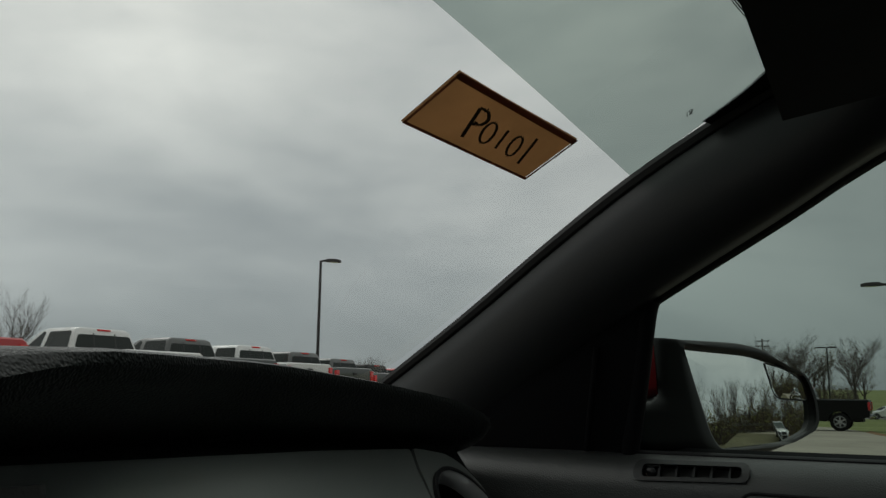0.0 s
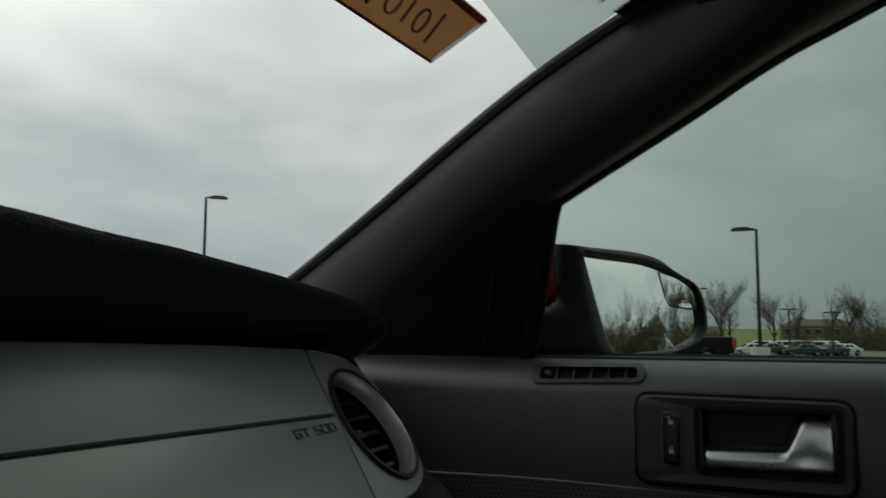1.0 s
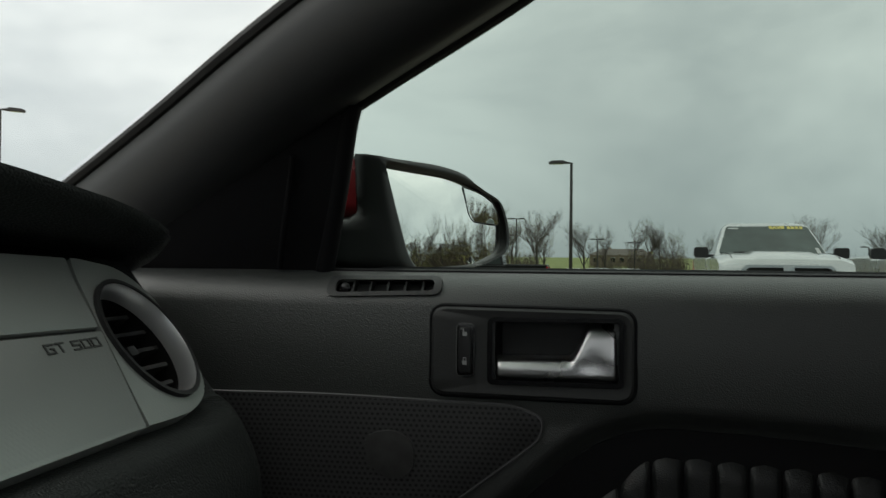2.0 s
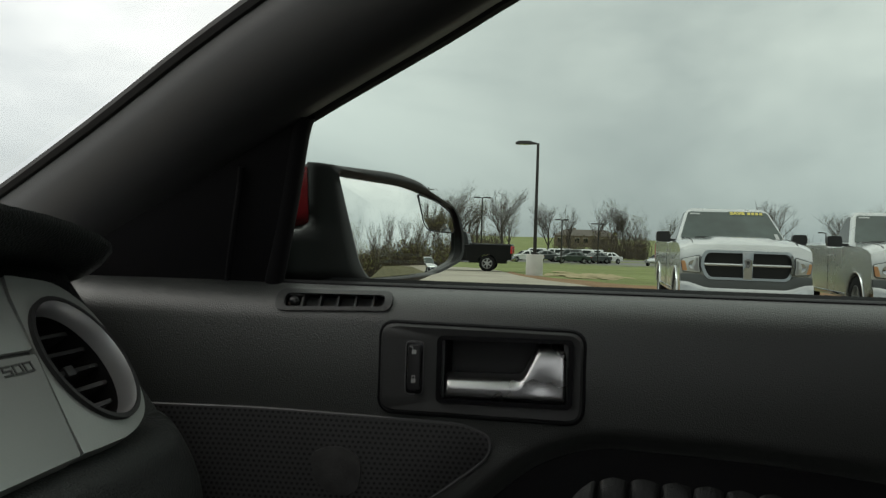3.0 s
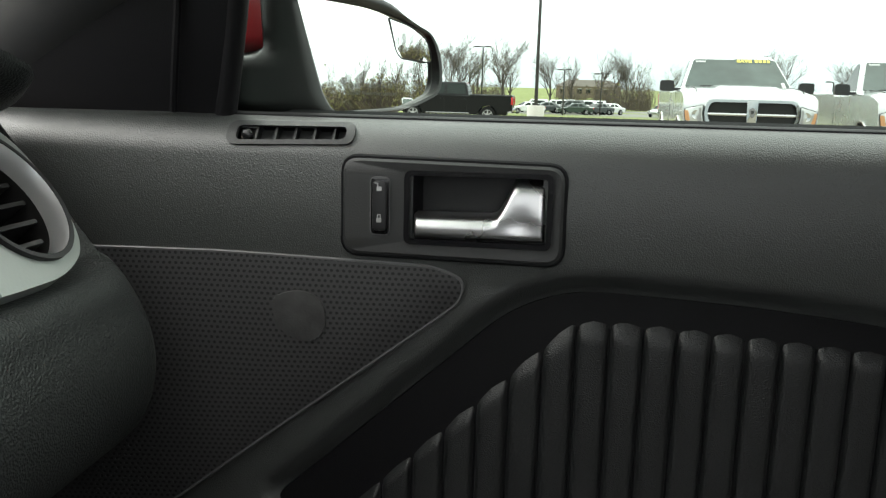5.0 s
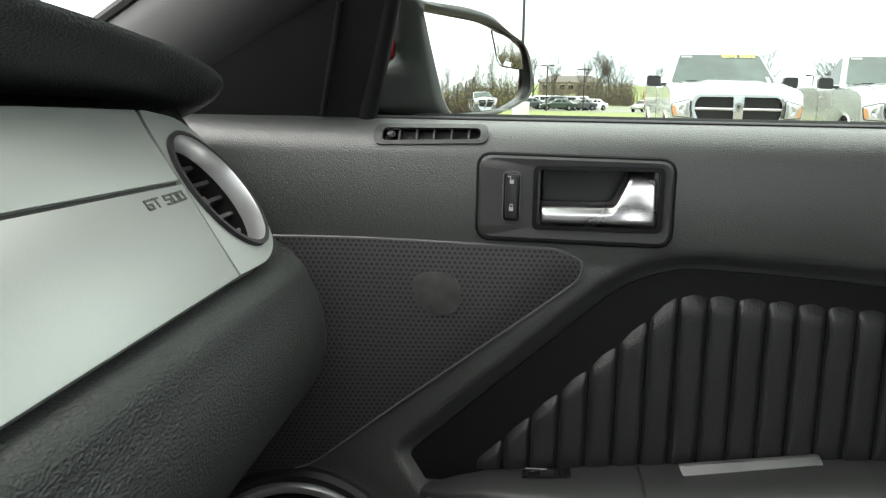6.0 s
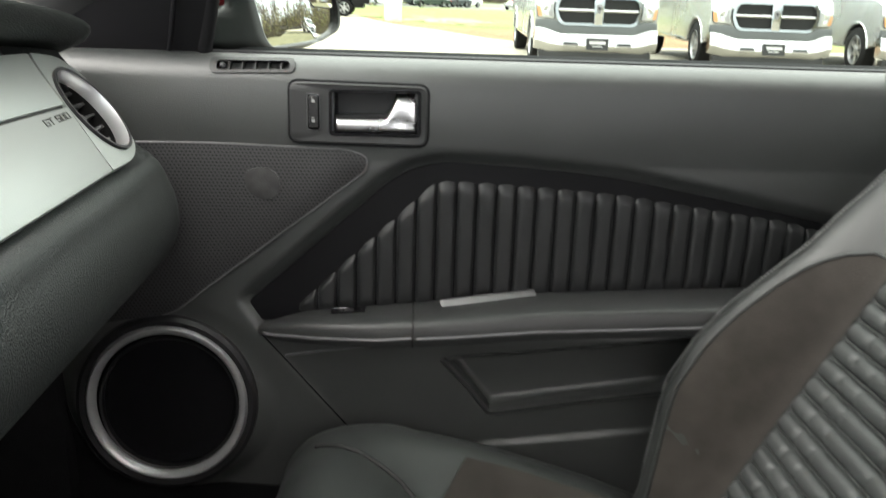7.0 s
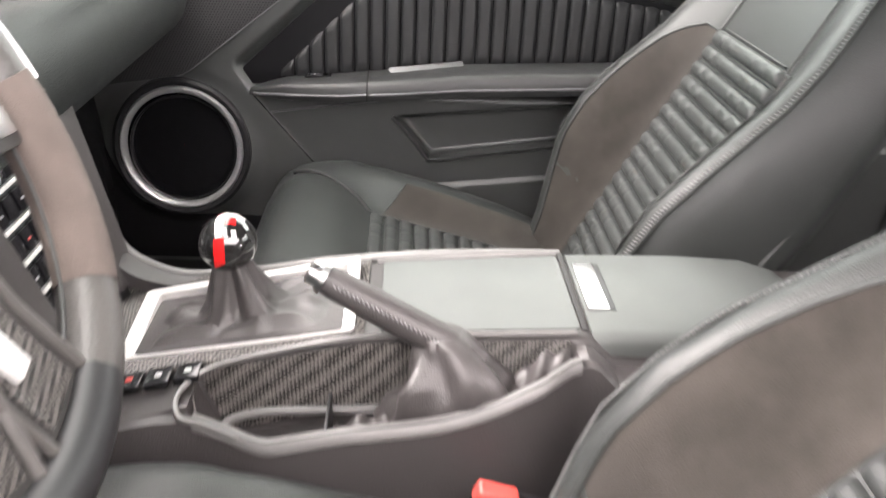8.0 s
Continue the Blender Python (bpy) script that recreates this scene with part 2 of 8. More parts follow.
M_SUEDE = mat("charcoal_suede", (0.032, 0.028, 0.0245), 0.95, grain=(700, 0.7, "noise", 0.0012), vary=(34, 0.28), stain=(9, 0.38), spec=0.15, sheen=0.2)
M_LEATHER2 = mat("seat_leather", (0.024, 0.0265, 0.0255), 0.42, grain=(900, 0.6, "leather", 0.0006), vary=(10, 0.12), stain=(4, 0.12), spec=0.4)
M_THREAD = mat("grey_thread", (0.16, 0.16, 0.16), 0.7, vary=(200, 0.2))
M_CARPET = mat("black_carpet", (0.012, 0.012, 0.013), 0.98, grain=(600, 0.9, "noise", 0.003), vary=(40, 0.25), spec=0.1)
M_SILVERTRIM = mat("brushed_silver_trim", (0.30, 0.32, 0.305), 0.45, metal=0.58, vary=(5, 0.06), stain=(2, 0.08))
M_SATIN = mat("satin_chrome", (0.66, 0.655, 0.66), 0.27, metal=1.0, grain=(500, 0.06), vary=(12, 0.06), stain=(6, 0.06))
M_CHROME = mat("chrome", (0.39, 0.395, 0.40), 0.10, metal=1.0, vary=(9, 0.05), stain=(5, 0.06))
M_DULLMETAL = mat("grey_metal_plate", (0.20, 0.195, 0.20), 0.5, metal=0.7, vary=(20, 0.10), stain=(8, 0.10))
M_RUBBER = mat("black_rubber", (0.012, 0.012, 0.012), 0.7, grain=(300, 0.2), vary=(15, 0.15))
M_CLOTH = mat("speaker_cloth", (0.006, 0.006, 0.007), 0.95, grain=(1400, 0.6), vary=(60, 0.2), spec=0.1)
M_GREYPANEL = mat("grey_soft_panel", (0.066, 0.072, 0.069), 0.55, grain=(600, 0.2, "leather", 0.0008), vary=(8, 0.08), stain=(4, 0.08))
M_MARK = mat("white_print", (0.42, 0.42, 0.42), 0.6, vary=(30, 0.1))
M_ETCH = mat("dark_etched_print", (0.10, 0.10, 0.08), 0.8, vary=(30, 0.1))
M_DARKLETTER = mat("dark_grey_letters", (0.05, 0.053, 0.05), 0.5, vary=(30, 0.1))
M_PLEAT = mat("black_pleat_leather", (0.017, 0.018, 0.0185), 0.36, grain=(1000, 0.7, "leather", 0.0006), vary=(10, 0.1), spec=0.5)
M_PATCH = mat("worn_grille_patch", (0.042, 0.042, 0.042), 0.5, grain=(500, 0.5), vary=(60, 0.3), stain=(40, 0.35), spec=0.3)
M_BAND = mat("soft_black_vinyl", (0.007, 0.007, 0.008), 0.55, grain=(900, 0.3, "leather", 0.0006), vary=(9, 0.1), spec=0.12)
M_MIRRORBLK = mat("satin_black_housing", (0.011, 0.0105, 0.0105), 0.42, grain=(800, 0.15), vary=(10, 0.12), stain=(4, 0.1), spec=0.45)
M_SAIL = mat("matt_black_sail", (0.008, 0.008, 0.009), 0.6, grain=(900, 0.3, "leather", 0.0005), vary=(12, 0.1), spec=0.12)
M_VENTBLK = mat("vent_black", (0.006, 0.006, 0.006), 0.45, vary=(30, 0.1), spec=0.25)
M_VENTRING = mat("silver_vent_ring", (0.66, 0.67, 0.67), 0.29, metal=0.85, vary=(12, 0.06), stain=(6, 0.06))
M_BEZEL = mat("handle_bezel_plastic", (0.030, 0.031, 0.031), 0.40, grain=(1200, 0.3), vary=(12, 0.1), spec=0.5)
M_INK = mat("black_marker", (0.02, 0.016, 0.013), 0.6, vary=(60, 0.3))
M_PAPER = mat("tan_card", (0.46, 0.325, 0.20), 0.85, grain=(300, 0.2), vary=(35, 0.10), stain=(9, 0.12))
M_PAPEREDGE = mat("brown_card_edge", (0.13, 0.05, 0.030), 0.85, vary=(40, 0.2))
M_RED = mat("red_body_paint", (0.21, 0.010, 0.014), 0.25, vary=(6, 0.08), coat=0.8)
M_REDPLASTIC = mat("red_buckle_plastic", (0.46, 0.06, 0.05), 0.35, vary=(20, 0.1))
M_KNOBBLACK = mat("knob_black", (0.010, 0.010, 0.010), 0.08, coat=1.0, vary=(20, 0.1))
M_KNOBWHITE = mat("knob_white", (0.50, 0.49, 0.48), 0.12, coat=1.0, vary=(20, 0.06))
M_KNOBRED = mat("knob_red", (0.60, 0.015, 0.015), 0.12, coat=1.0, vary=(20, 0.06))
M_BLUE = mat("blue_print", (0.05, 0.25, 0.6), 0.5, vary=(20, 0.1))
M_GRILLECLOTH = mat("perforated_plastic", (0.034, 0.034, 0.035), 0.45, vary=(9, 0.10), spec=0.4)
P_SIDE = pane_mat("side_glass_green", (0.565, 0.65, 0.61), 0.004)
P_REAR = pane_mat("dark_rear_glass", (0.30, 0.34, 0.32), 0.01)
P_WIND = pane_mat("windshield_clear", (0.95, 0.97, 0.955), 0.006)
P_BAND = pane_mat("windshield_shade_band", (0.45, 0.52, 0.485), 0.006)


def perforate(m, pitch):
    """Rows of round holes, staggered, in the plane of y and z."""
    nt = m.node_tree
    N, L = nt.nodes, nt.links
    b = N["Principled BSDF"]
    co, sep = N.new("ShaderNodeTexCoord"), N.new("ShaderNodeSeparateXYZ")
    L.new(co.outputs["Object"], sep.inputs[0])

    def op(kind, a, v=None, c=None):
        n = N.new("ShaderNodeMath")
        n.operation = kind
        for k, s in enumerate((a, v, c)):
            if s is None:
                continue
            if isinstance(s, (int, float)):
                n.inputs[k].default_value = s
            else:
                L.new(s, n.inputs[k])
        return n.outputs[0]

    row = op("DIVIDE", sep.outputs["Z"], pitch * 0.86)
    rf = op("FLOOR", row)
    shift = op("MULTIPLY", op("MODULO", rf, 2.0), 0.5)
    col = op("ADD", op("DIVIDE", sep.outputs["Y"], pitch), shift)
    dx = op("SUBTRACT", op("FRACT", op("ADD", col, 1000.0)), 0.5)
    dz = op("SUBTRACT", op("FRACT", row), 0.5)
    d = op("SQRT", op("ADD", op("MULTIPLY", dx, dx), op("MULTIPLY", dz, dz)))
    hole = op("LESS_THAN", d, 0.29)
    bp = N.new("ShaderNodeBump")
    bp.inputs["Strength"].default_value, bp.inputs["Distance"].default_value = 1.0, 0.002
    L.new(op("SUBTRACT", 1.0, hole), bp.inputs["Height"])
    L.new(bp.outputs[0], b.inputs["Normal"])
    src = b.inputs["Base Color"].links[0].from_socket
    mx = N.new("ShaderNodeMix")
    mx.data_type = "RGBA"
    L.new(hole, mx.inputs["Factor"])
    L.new(src, mx.inputs["A"])
    mx.inputs["B"].default_value = (0.011, 0.011, 0.011, 1)
    L.new(op("MULTIPLY_ADD", hole, -0.12, 0.4), b.inputs["Specular IOR Level"])
    L.new(mx.outputs["Result"], b.inputs["Base Color"])


def diamond(m, pitch, tilt):
    """A fine embossed diamond pattern on a plane that leans back by tilt degrees."""
    N, L = m.node_tree.nodes, m.node_tree.links
    b = N["Principled BSDF"]
    co, lean_ = N.new("ShaderNodeTexCoord"), N.new("ShaderNodeMapping")
    lean_.inputs["Rotation"].default_value = (radians(-tilt), 0, 0)
    L.new(co.outputs["Object"], lean_.inputs["Vector"])
    hs = []
    for a in (32, -32):
        mp, wv = N.new("ShaderNodeMapping"), N.new("ShaderNodeTexWave")
        mp.inputs["Rotation"].default_value = (0, 0, radians(a))
        wv.bands_direction = "X"
        wv.inputs["Scale"].default_value = 2 * math.pi / (20 * pitch)
        L.new(lean_.outputs[0], mp.inputs["Vector"])
        L.new(mp.outputs[0], wv.inputs["Vector"])
        hs.append(wv.outputs[1])
    mu, bp = N.new("ShaderNodeMath"), N.new("ShaderNodeBump")
    mu.operation = "MULTIPLY"
    L.new(hs[0], mu.inputs[0])
    L.new(hs[1], mu.inputs[1])
    bp.inputs["Strength"].default_value, bp.inputs["Distance"].default_value = 0.16, 0.0003
    L.new(mu.outputs[0], bp.inputs["Height"])
    L.new(bp.outputs[0], b.inputs["Normal"])


diamond(M_SILVERTRIM, 0.0034, 51)
perforate(M_GRILLECLOTH, 0.0048)


def see_through(m, share):
    """Thin card: a share of the light passes through it."""
    N, L = m.node_tree.nodes, m.node_tree.links
    b = N["Principled BSDF"]
    tl, mx = N.new("ShaderNodeBsdfTranslucent"), N.new("ShaderNodeMixShader")
    L.new(b.inputs["Base Color"].links[0].from_socket, tl.inputs["Color"])
    mx.inputs[0].default_value = share
    L.new(b.outputs[0], mx.inputs[1])
    L.new(tl.outputs[0], mx.inputs[2])
    L.new(mx.outputs[0], N["Material Output"].inputs["Surface"])


see_through(M_PAPER, 0.75)
see_through(M_PAPEREDGE, 0.55)


# ---- the car: shell round the cabin; x to the passenger's side, y ahead ----
CAR_GROUND = 0.09


def sm(t):
    t = max(0.0, min(1.0, t))
    return t * t * (3 - 2 * t)


def wind_z(x, y):
    return 1.318 - 0.45 * (y - 0.41) - 0.05 * x * x


def wind_half(y):
    return lerp_table([(0.20, 0.535), (0.25, 0.545), (0.362, 0.575), (0.55, 0.648), (0.70, 0.708), (0.95, 0.74)], y)


def build_shell():
    car = thing("car_shell", "red coupe body shell with black cabin lining and open driver's side", "car", at=(0, 0, CAR_GROUND))
    place = lambda *a: sits(part(*a), car)
    # floor pan, tunnel sides, firewall, rear wall
    bm = box((0, -0.25, 0.33), (1.42, 2.5, 0.03), 0.01)
    place("floor_pan", bm, M_CARPET, car, "black carpeted floor")
    place("firewall", grid(lambda u, v: Vector((-0.72 + 1.44 * u, 0.98 - 0.10 * max(0, 0.5 - v), 0.34 + 0.70 * v)), 2, 4), M_CARPET, car)
    bm = box((0, -1.46, 0.68), (1.44, 0.04, 0.70), 0.01)
    place("rear_wall", bm, M_CARPET, car)
    bm = box((0, -1.22, 0.52), (1.30, 0.48, 0.34), 0.06, 3)
    place("rear_bench", bm, M_LEATHER2, car, "black rear bench seat")
    bm = box((0, -1.40, 0.84), (1.25, 0.12, 0.48), 0.05, 3)
    place("rear_backrest", bm, M_LEATHER2, car)
    for s in (1, -1):
        rings = [[(s * x, y, z) for y, z in ((0.606, 0.36), (0.606, 0.60), (0.625, 0.80), (0.98, 0.80), (0.98, 0.36))] for x in (0.652, 0.70)]
        place("kick_panel", bevel(loft(rings), 0.008), M_CARPET, car, "black carpeted kick panel")
    # sills and outer skins
    for s in (1, -1):
        bm = box((s * 0.735, -0.25, 0.40), (0.09, 2.5, 0.14), 0.03, 3)
        place("sill", bm, M_SMOOTHBLK, car)
        bm = loft([[(s * (0.64 + o), y, z) for y, z in ((-0.82, 1.09), (-1.48, 1.09), (-1.48, 0.36), (-0.82, 0.36))] for o in (0.03, 0.10)])
        place("quarter_panel", bm, M_LEATHER, car)
    bm = loft([[(0.78 + 0.05 * math.sin(math.pi * (z - 0.3) / 0.8), y, z) for z in (0.32, 0.45, 0.6, 0.75, 0.9, 1.0, 1.07)] for y in (1.05, 0.5, 0.0, -0.5, -0.84)], closed=False)
    place("door_skin", thick(bm, 0.012), M_RED, car, "glossy red outer door skin")
    # unseen driver's door below its lowered window, shut to hold back low light
    bm = loft([[(-0.712 - o, y, z) for y, z in ((0.95, 1.04), (-0.84, 1.055), (-0.84, 0.36), (0.95, 0.36))] for o in (0.0, 0.09)])
    place("driver_door", bevel(bm, 0.015), M_LEATHER, car, "plain black driver's door")
    # roof, header, rails
    def roof(u, v):
        x = -0.53 + 1.06 * u
        y = 0.20 - 1.40 * v
        return Vector((x, y, 1.445 - 0.06 * (x / 0.53) ** 2 - 0.05 * max(0, v - 0.5) ** 2 - 0.03 * (1 - v) ** 3))
    place("roof", thick(grid(roof, 16, 16), 0.02), M_RED, car, "red painted roof")
    def liner(u, v):
        x = -0.50 + 1.0 * u
        y = 0.235 - 1.40 * v
        return Vector((x, y, 1.405 - 0.04 * (x / 0.5) ** 2 - 0.035 * (1 - v) ** 6))
    place("headliner", thick(grid(liner, 16, 16), 0.01), M_HEADLINER, car, "dark cloth headliner")
    # header rail above the windshield, with a curled front edge
    rings = []
    for i in range(21):
        x = -0.56 + 1.12 * i / 20
        c = -0.030 * (x / 0.56) ** 2
        rings.append([(x, y, z + c) for y, z in ((0.230, 1.401), (0.211, 1.391), (0.172, 1.387), (0.135, 1.397), (0.135, 1.435), (0.192, 1.435), (0.226, 1.418))])
    place("header_rail", loft(rings), M_PILLAR, car)
    # pillars with roof rails, both sides
    W = [(0.738, 0.80, 1.085), (0.710, 0.69, 1.142), (0.655, 0.555, 1.207), (0.608, 0.445, 1.263), (0.586, 0.362, 1.308), (0.577, 0.285, 1.347), (0.569, 0.235, 1.367), (0.535, 0.16, 1.387), (0.47, 0.0, 1.400), (0.46, -0.3, 1.405), (0.46, -0.75, 1.390), (0.47, -1.2, 1.30)]
    V = [(0.735, 0.70, 1.06), (0.712, 0.60, 1.075), (0.682, 0.49, 1.138), (0.655, 0.42, 1.180), (0.632, 0.362, 1.211), (0.605, 0.255, 1.265), (0.592, 0.20, 1.2945), (0.582, 0.15, 1.3165), (0.563, 0.04, 1.3535), (0.55, -0.2, 1.388), (0.55, -0.6, 1.376), (0.58, -1.0, 1.28)]
    for s in (1, -1):
        Wp, Vp = smooth_path(W, 4), [p + Vector((0.004, 0.0, 0.009)) for p in smooth_path(V, 4)]
        rings = []
        for w, v in zip(Wp, Vp):
            chord = v - w
            out = Vector((0.75, 0.10, 0.60)).normalized()
            ring = []
            for k in range(9):
                t = k / 8
                bulge = math.sin(math.pi * t) ** 0.75 * 0.025
                ring.append(w + chord * t - out * bulge)
            ring += [v + out * 0.012, v + out * 0.03 - chord * 0.12, w + out * 0.03 + chord * 0.12, w + out * 0.012]
            rings.append([(s * p.x, p.y, p.z) for p in ring])
        place("pillar_trim", loft(rings), M_PILLAR, car, "matt black windshield pillar trim", 50)
        # rubber strip along the glass
        strip = tube([(s * (p.x + 0.006), p.y + 0.006, p.z + 0.006) for p in Wp[4:28]], 0.0065, 8)
        place("glass_seal", strip, M_RUBBER, car)
        strip = tube([(s * (p.x + 0.012), p.y, p.z + 0.004) for p in Vp[15:]], 0.007, 8)
        place("window_seal", strip, M_RUBBER, car)
    # rear pillars
    for s in (1, -1):
        rings = [[(s * x, y, z) for x, y, z in ring] for ring in (
            ((0.66, -0.76, 1.08), (0.66, -1.48, 1.08), (0.74, -1.48, 1.08), (0.74, -0.76, 1.08)),
            ((0.54, -0.80, 1.36), (0.52, -1.28, 1.30), (0.58, -1.28, 1.30), (0.59, -0.80, 1.36)))]
        place("rear_pillar", loft(rings), M_HEADLINER, car)
    # parcel shelf and rear glass
    place("parcel_shelf", box((0, -1.50, 1.04), (1.36, 0.30, 0.03), 0.01), M_CARPET, car)
    rg = place("rear_window", grid(lambda u, v: Vector((-0.55 + 1.1 * u, -1.22 - 0.40 * v, 1.36 - 0.29 * v)), 4, 2), P_REAR, car, "dark tinted rear window")
    rg.visible_shadow = False
    # windshield: clear field and tinted band above it
    def pane(y0, y1, nv):
        return grid(lambda u, v: Vector(((2 * u - 1) * (wind_half(y0 + (y1 - y0) * v) + 0.02), y0 + (y1 - y0) * v, wind_z((2 * u - 1) * wind_half(y0 + (y1 - y0) * v), y0 + (y1 - y0) * v) + 0.003)), 24, nv)
    g = place("windshield", pane(0.3695, 0.98, 10), P_WIND, car, "clear laminated windshield")
    g.visible_shadow = False
    b = place("shade_band", pane(0.20, 0.3695, 4), P_BAND, car, "green tinted band along the windshield's top")
    b.visible_shadow = False
    # printed dark border in the upper corners, ending in rows of dots
    pts = [Vector(p) for p in ((0.26, 0.253, 0), (0.40, 0.250, 0), (0.46, 0.2445, 0), (0.51, 0.239, 0), (0.5385, 0.2435, 0), (0.555, 0.266, 0), (0.566, 0.30, 0))]
    line = smooth_path(pts, 14)
    for s in (1, -1):
        bm = bmesh.new()
        rows = []
        for i, p in enumerate(line):
            d = (line[min(i + 1, len(line) - 1)] - line[max(i - 1, 0)]).normalized()
            nrm = Vector((d.y, -d.x, 0))
            rows.append((p, nrm))
        rings = [[Vector((s * (p + nrm * w).x, (p + nrm * w).y, wind_z((p + nrm * w).x, (p + nrm * w).y) - 0.001)) for w in (0.0, 0.03)] for p, nrm in rows]
        loft(rings, False, False, bm)
        for k in range(2):
            for i in range(len(rows) - 1):
                for h in (0.0, 0.2, 0.4, 0.6, 0.8):
                    p = rows[i][0].lerp(rows[i + 1][0], h + 0.1 * (k % 2))
                    n2 = rows[i][1]
                    q = p - n2 * (0.0008 + 0.0013 * k)
                    r = 0.00055 - 0.00013 * k
                    c = Vector((s * q.x, q.y, wind_z(q.x, q.y) - 0.001))
                    ring = [bm.verts.new(c + Vector((r * math.cos(a * math.tau / 6), r * math.sin(a * math.tau / 6), -0.45 * r * math.sin(a * math.tau / 6)))) for a in range(6)]
                    bm.faces.new(ring)
        place("glass_border", bm, M_RUBBER, car, "black printed glass border with dots", 30, False)
    # small maker's mark on the glass
    m = Matrix.Translation((0.539, 0.3025, wind_z(0.539, 0.3025) - 0.001)) @ Euler((radians(-24), 0, radians(12))).to_matrix().to_4x4()
    bm = bmesh.new()
    add_box(bm, (0.001, 0.0038, 0), (0.010, 0.0005, 0.0003))
    ring_turned([(0.0020, 0.0), (0.0020, 0.0003), (0.0014, 0.0003), (0.0014, 0.0)], 14, Matrix.Translation((-0.003, 0.0005, 0)), bm)
    for k in range(3):
        add_box(bm, (0.0008 + 0.0016 * k, 0.0006, 0), (0.0007, 0.0030 - 0.0008 * (k % 2), 0.0003))
    bmesh.ops.transform(bm, matrix=m, verts=bm.verts)
    place("glass_mark", bm, M_INK, car)
    return car


car = build_shell()


def build_card():
    tag = thing("paper_tag", "tan paper tag with a hand-written stock number taped inside the windshield", "paper tag", at=(0.40, 0.40, 1.27))
    c = [(0.3257, 0.4288), (0.4814, 0.4170), (0.4720, 0.3704), (0.3172, 0.3838)]
    P = [Vector((x, y, wind_z(x, y) - 0.004)) for x, y in c]
    at = lambda u, v, w=0.0: (P[0] * (1 - u) + P[1] * u) * (1 - v) + (P[3] * (1 - u) + P[2] * u) * v + Vector((0, -0.41, -0.91)) * w
    sits(part("card", thick(grid(lambda u, v: at(u, v, 0.0006 * math.sin(5 * u)), 10, 4), 0.0006), M_PAPER, tag, "tan card"), tag)
    bm = bmesh.new()
    for (u0, v0, u1, v1) in ((0, 0, 1, 0.045), (0, 0.90, 1, 1), (0, 0, 0.016, 1), (0.984, 0, 1, 1)):
        loft([[at(u0, v0, 0.0018), at(u0, v1, 0.0018)], [at(u1, v0, 0.0018), at(u1, v1, 0.0018)]], False, False, bm)
    sits(part("border", bm, M_PAPEREDGE, tag, "dark red-brown border line"), tag)
    # characters drawn as marker strokes in the card's own plane
    def stroke(bm, pts, r=0.0140):
        pts = [Vector((u, v, 0)) for u, v in pts]
        sp = smooth_path(pts, 6) if len(pts) > 2 else pts
        for a, b in zip(sp, sp[1:]):
            d = (b - a)
            if d.length < 1e-6:
                continue
            n = Vector((-d.y * 3.2, d.x, 0)).normalized()
            n = Vector((n.x * r, n.y * r * 3.2, 0))
            q = [a + n, b + n, b - n, a - n]
            bm.faces.new([bm.verts.new(at(p.x, p.y, 0.0022)) for p in q])
    bm = bmesh.new()
    lean = lambda pts: [(u - 0.15 * (v - 0.45), v) for u, v in pts]
    lo, hi = 0.20, 0.71
    x = 0.305
    stroke(bm, lean([(x, lo), (x, hi)]), 0.0125)
    stroke(bm, lean([(x, hi), (x + 0.055, hi + 0.01), (x + 0.088, hi - 0.10), (x + 0.060, hi - 0.22), (x + 0.005, hi - 0.24)]), 0.0125)
    for cx, w in ((0.447, 0.042), (0.672, 0.040)):
        stroke(bm, lean([(cx + w * math.cos(a), 0.44 + 0.185 * math.sin(a)) for a in [k * math.tau / 10 for k in range(11)]]), 0.0095)
    stroke(bm, lean([(0.556, 0.27), (0.560, 0.62)]), 0.0095)
    stroke(bm, lean([(0.782, 0.21), (0.785, 0.72)]), 0.0105)
    sits(part("handwriting", bm, M_INK, tag, "black marker characters"), tag)


build_card()


# ---- dashboard ----
def brow_drop(x):
    return lerp_table([(-0.7, -0.03), (-0.5, 0.0), (0.30, 0.0), (0.42, -0.010), (0.51, -0.020), (0.56, -0.028), (0.61, -0.045), (0.66, -0.075), (0.70, -0.10)], x)


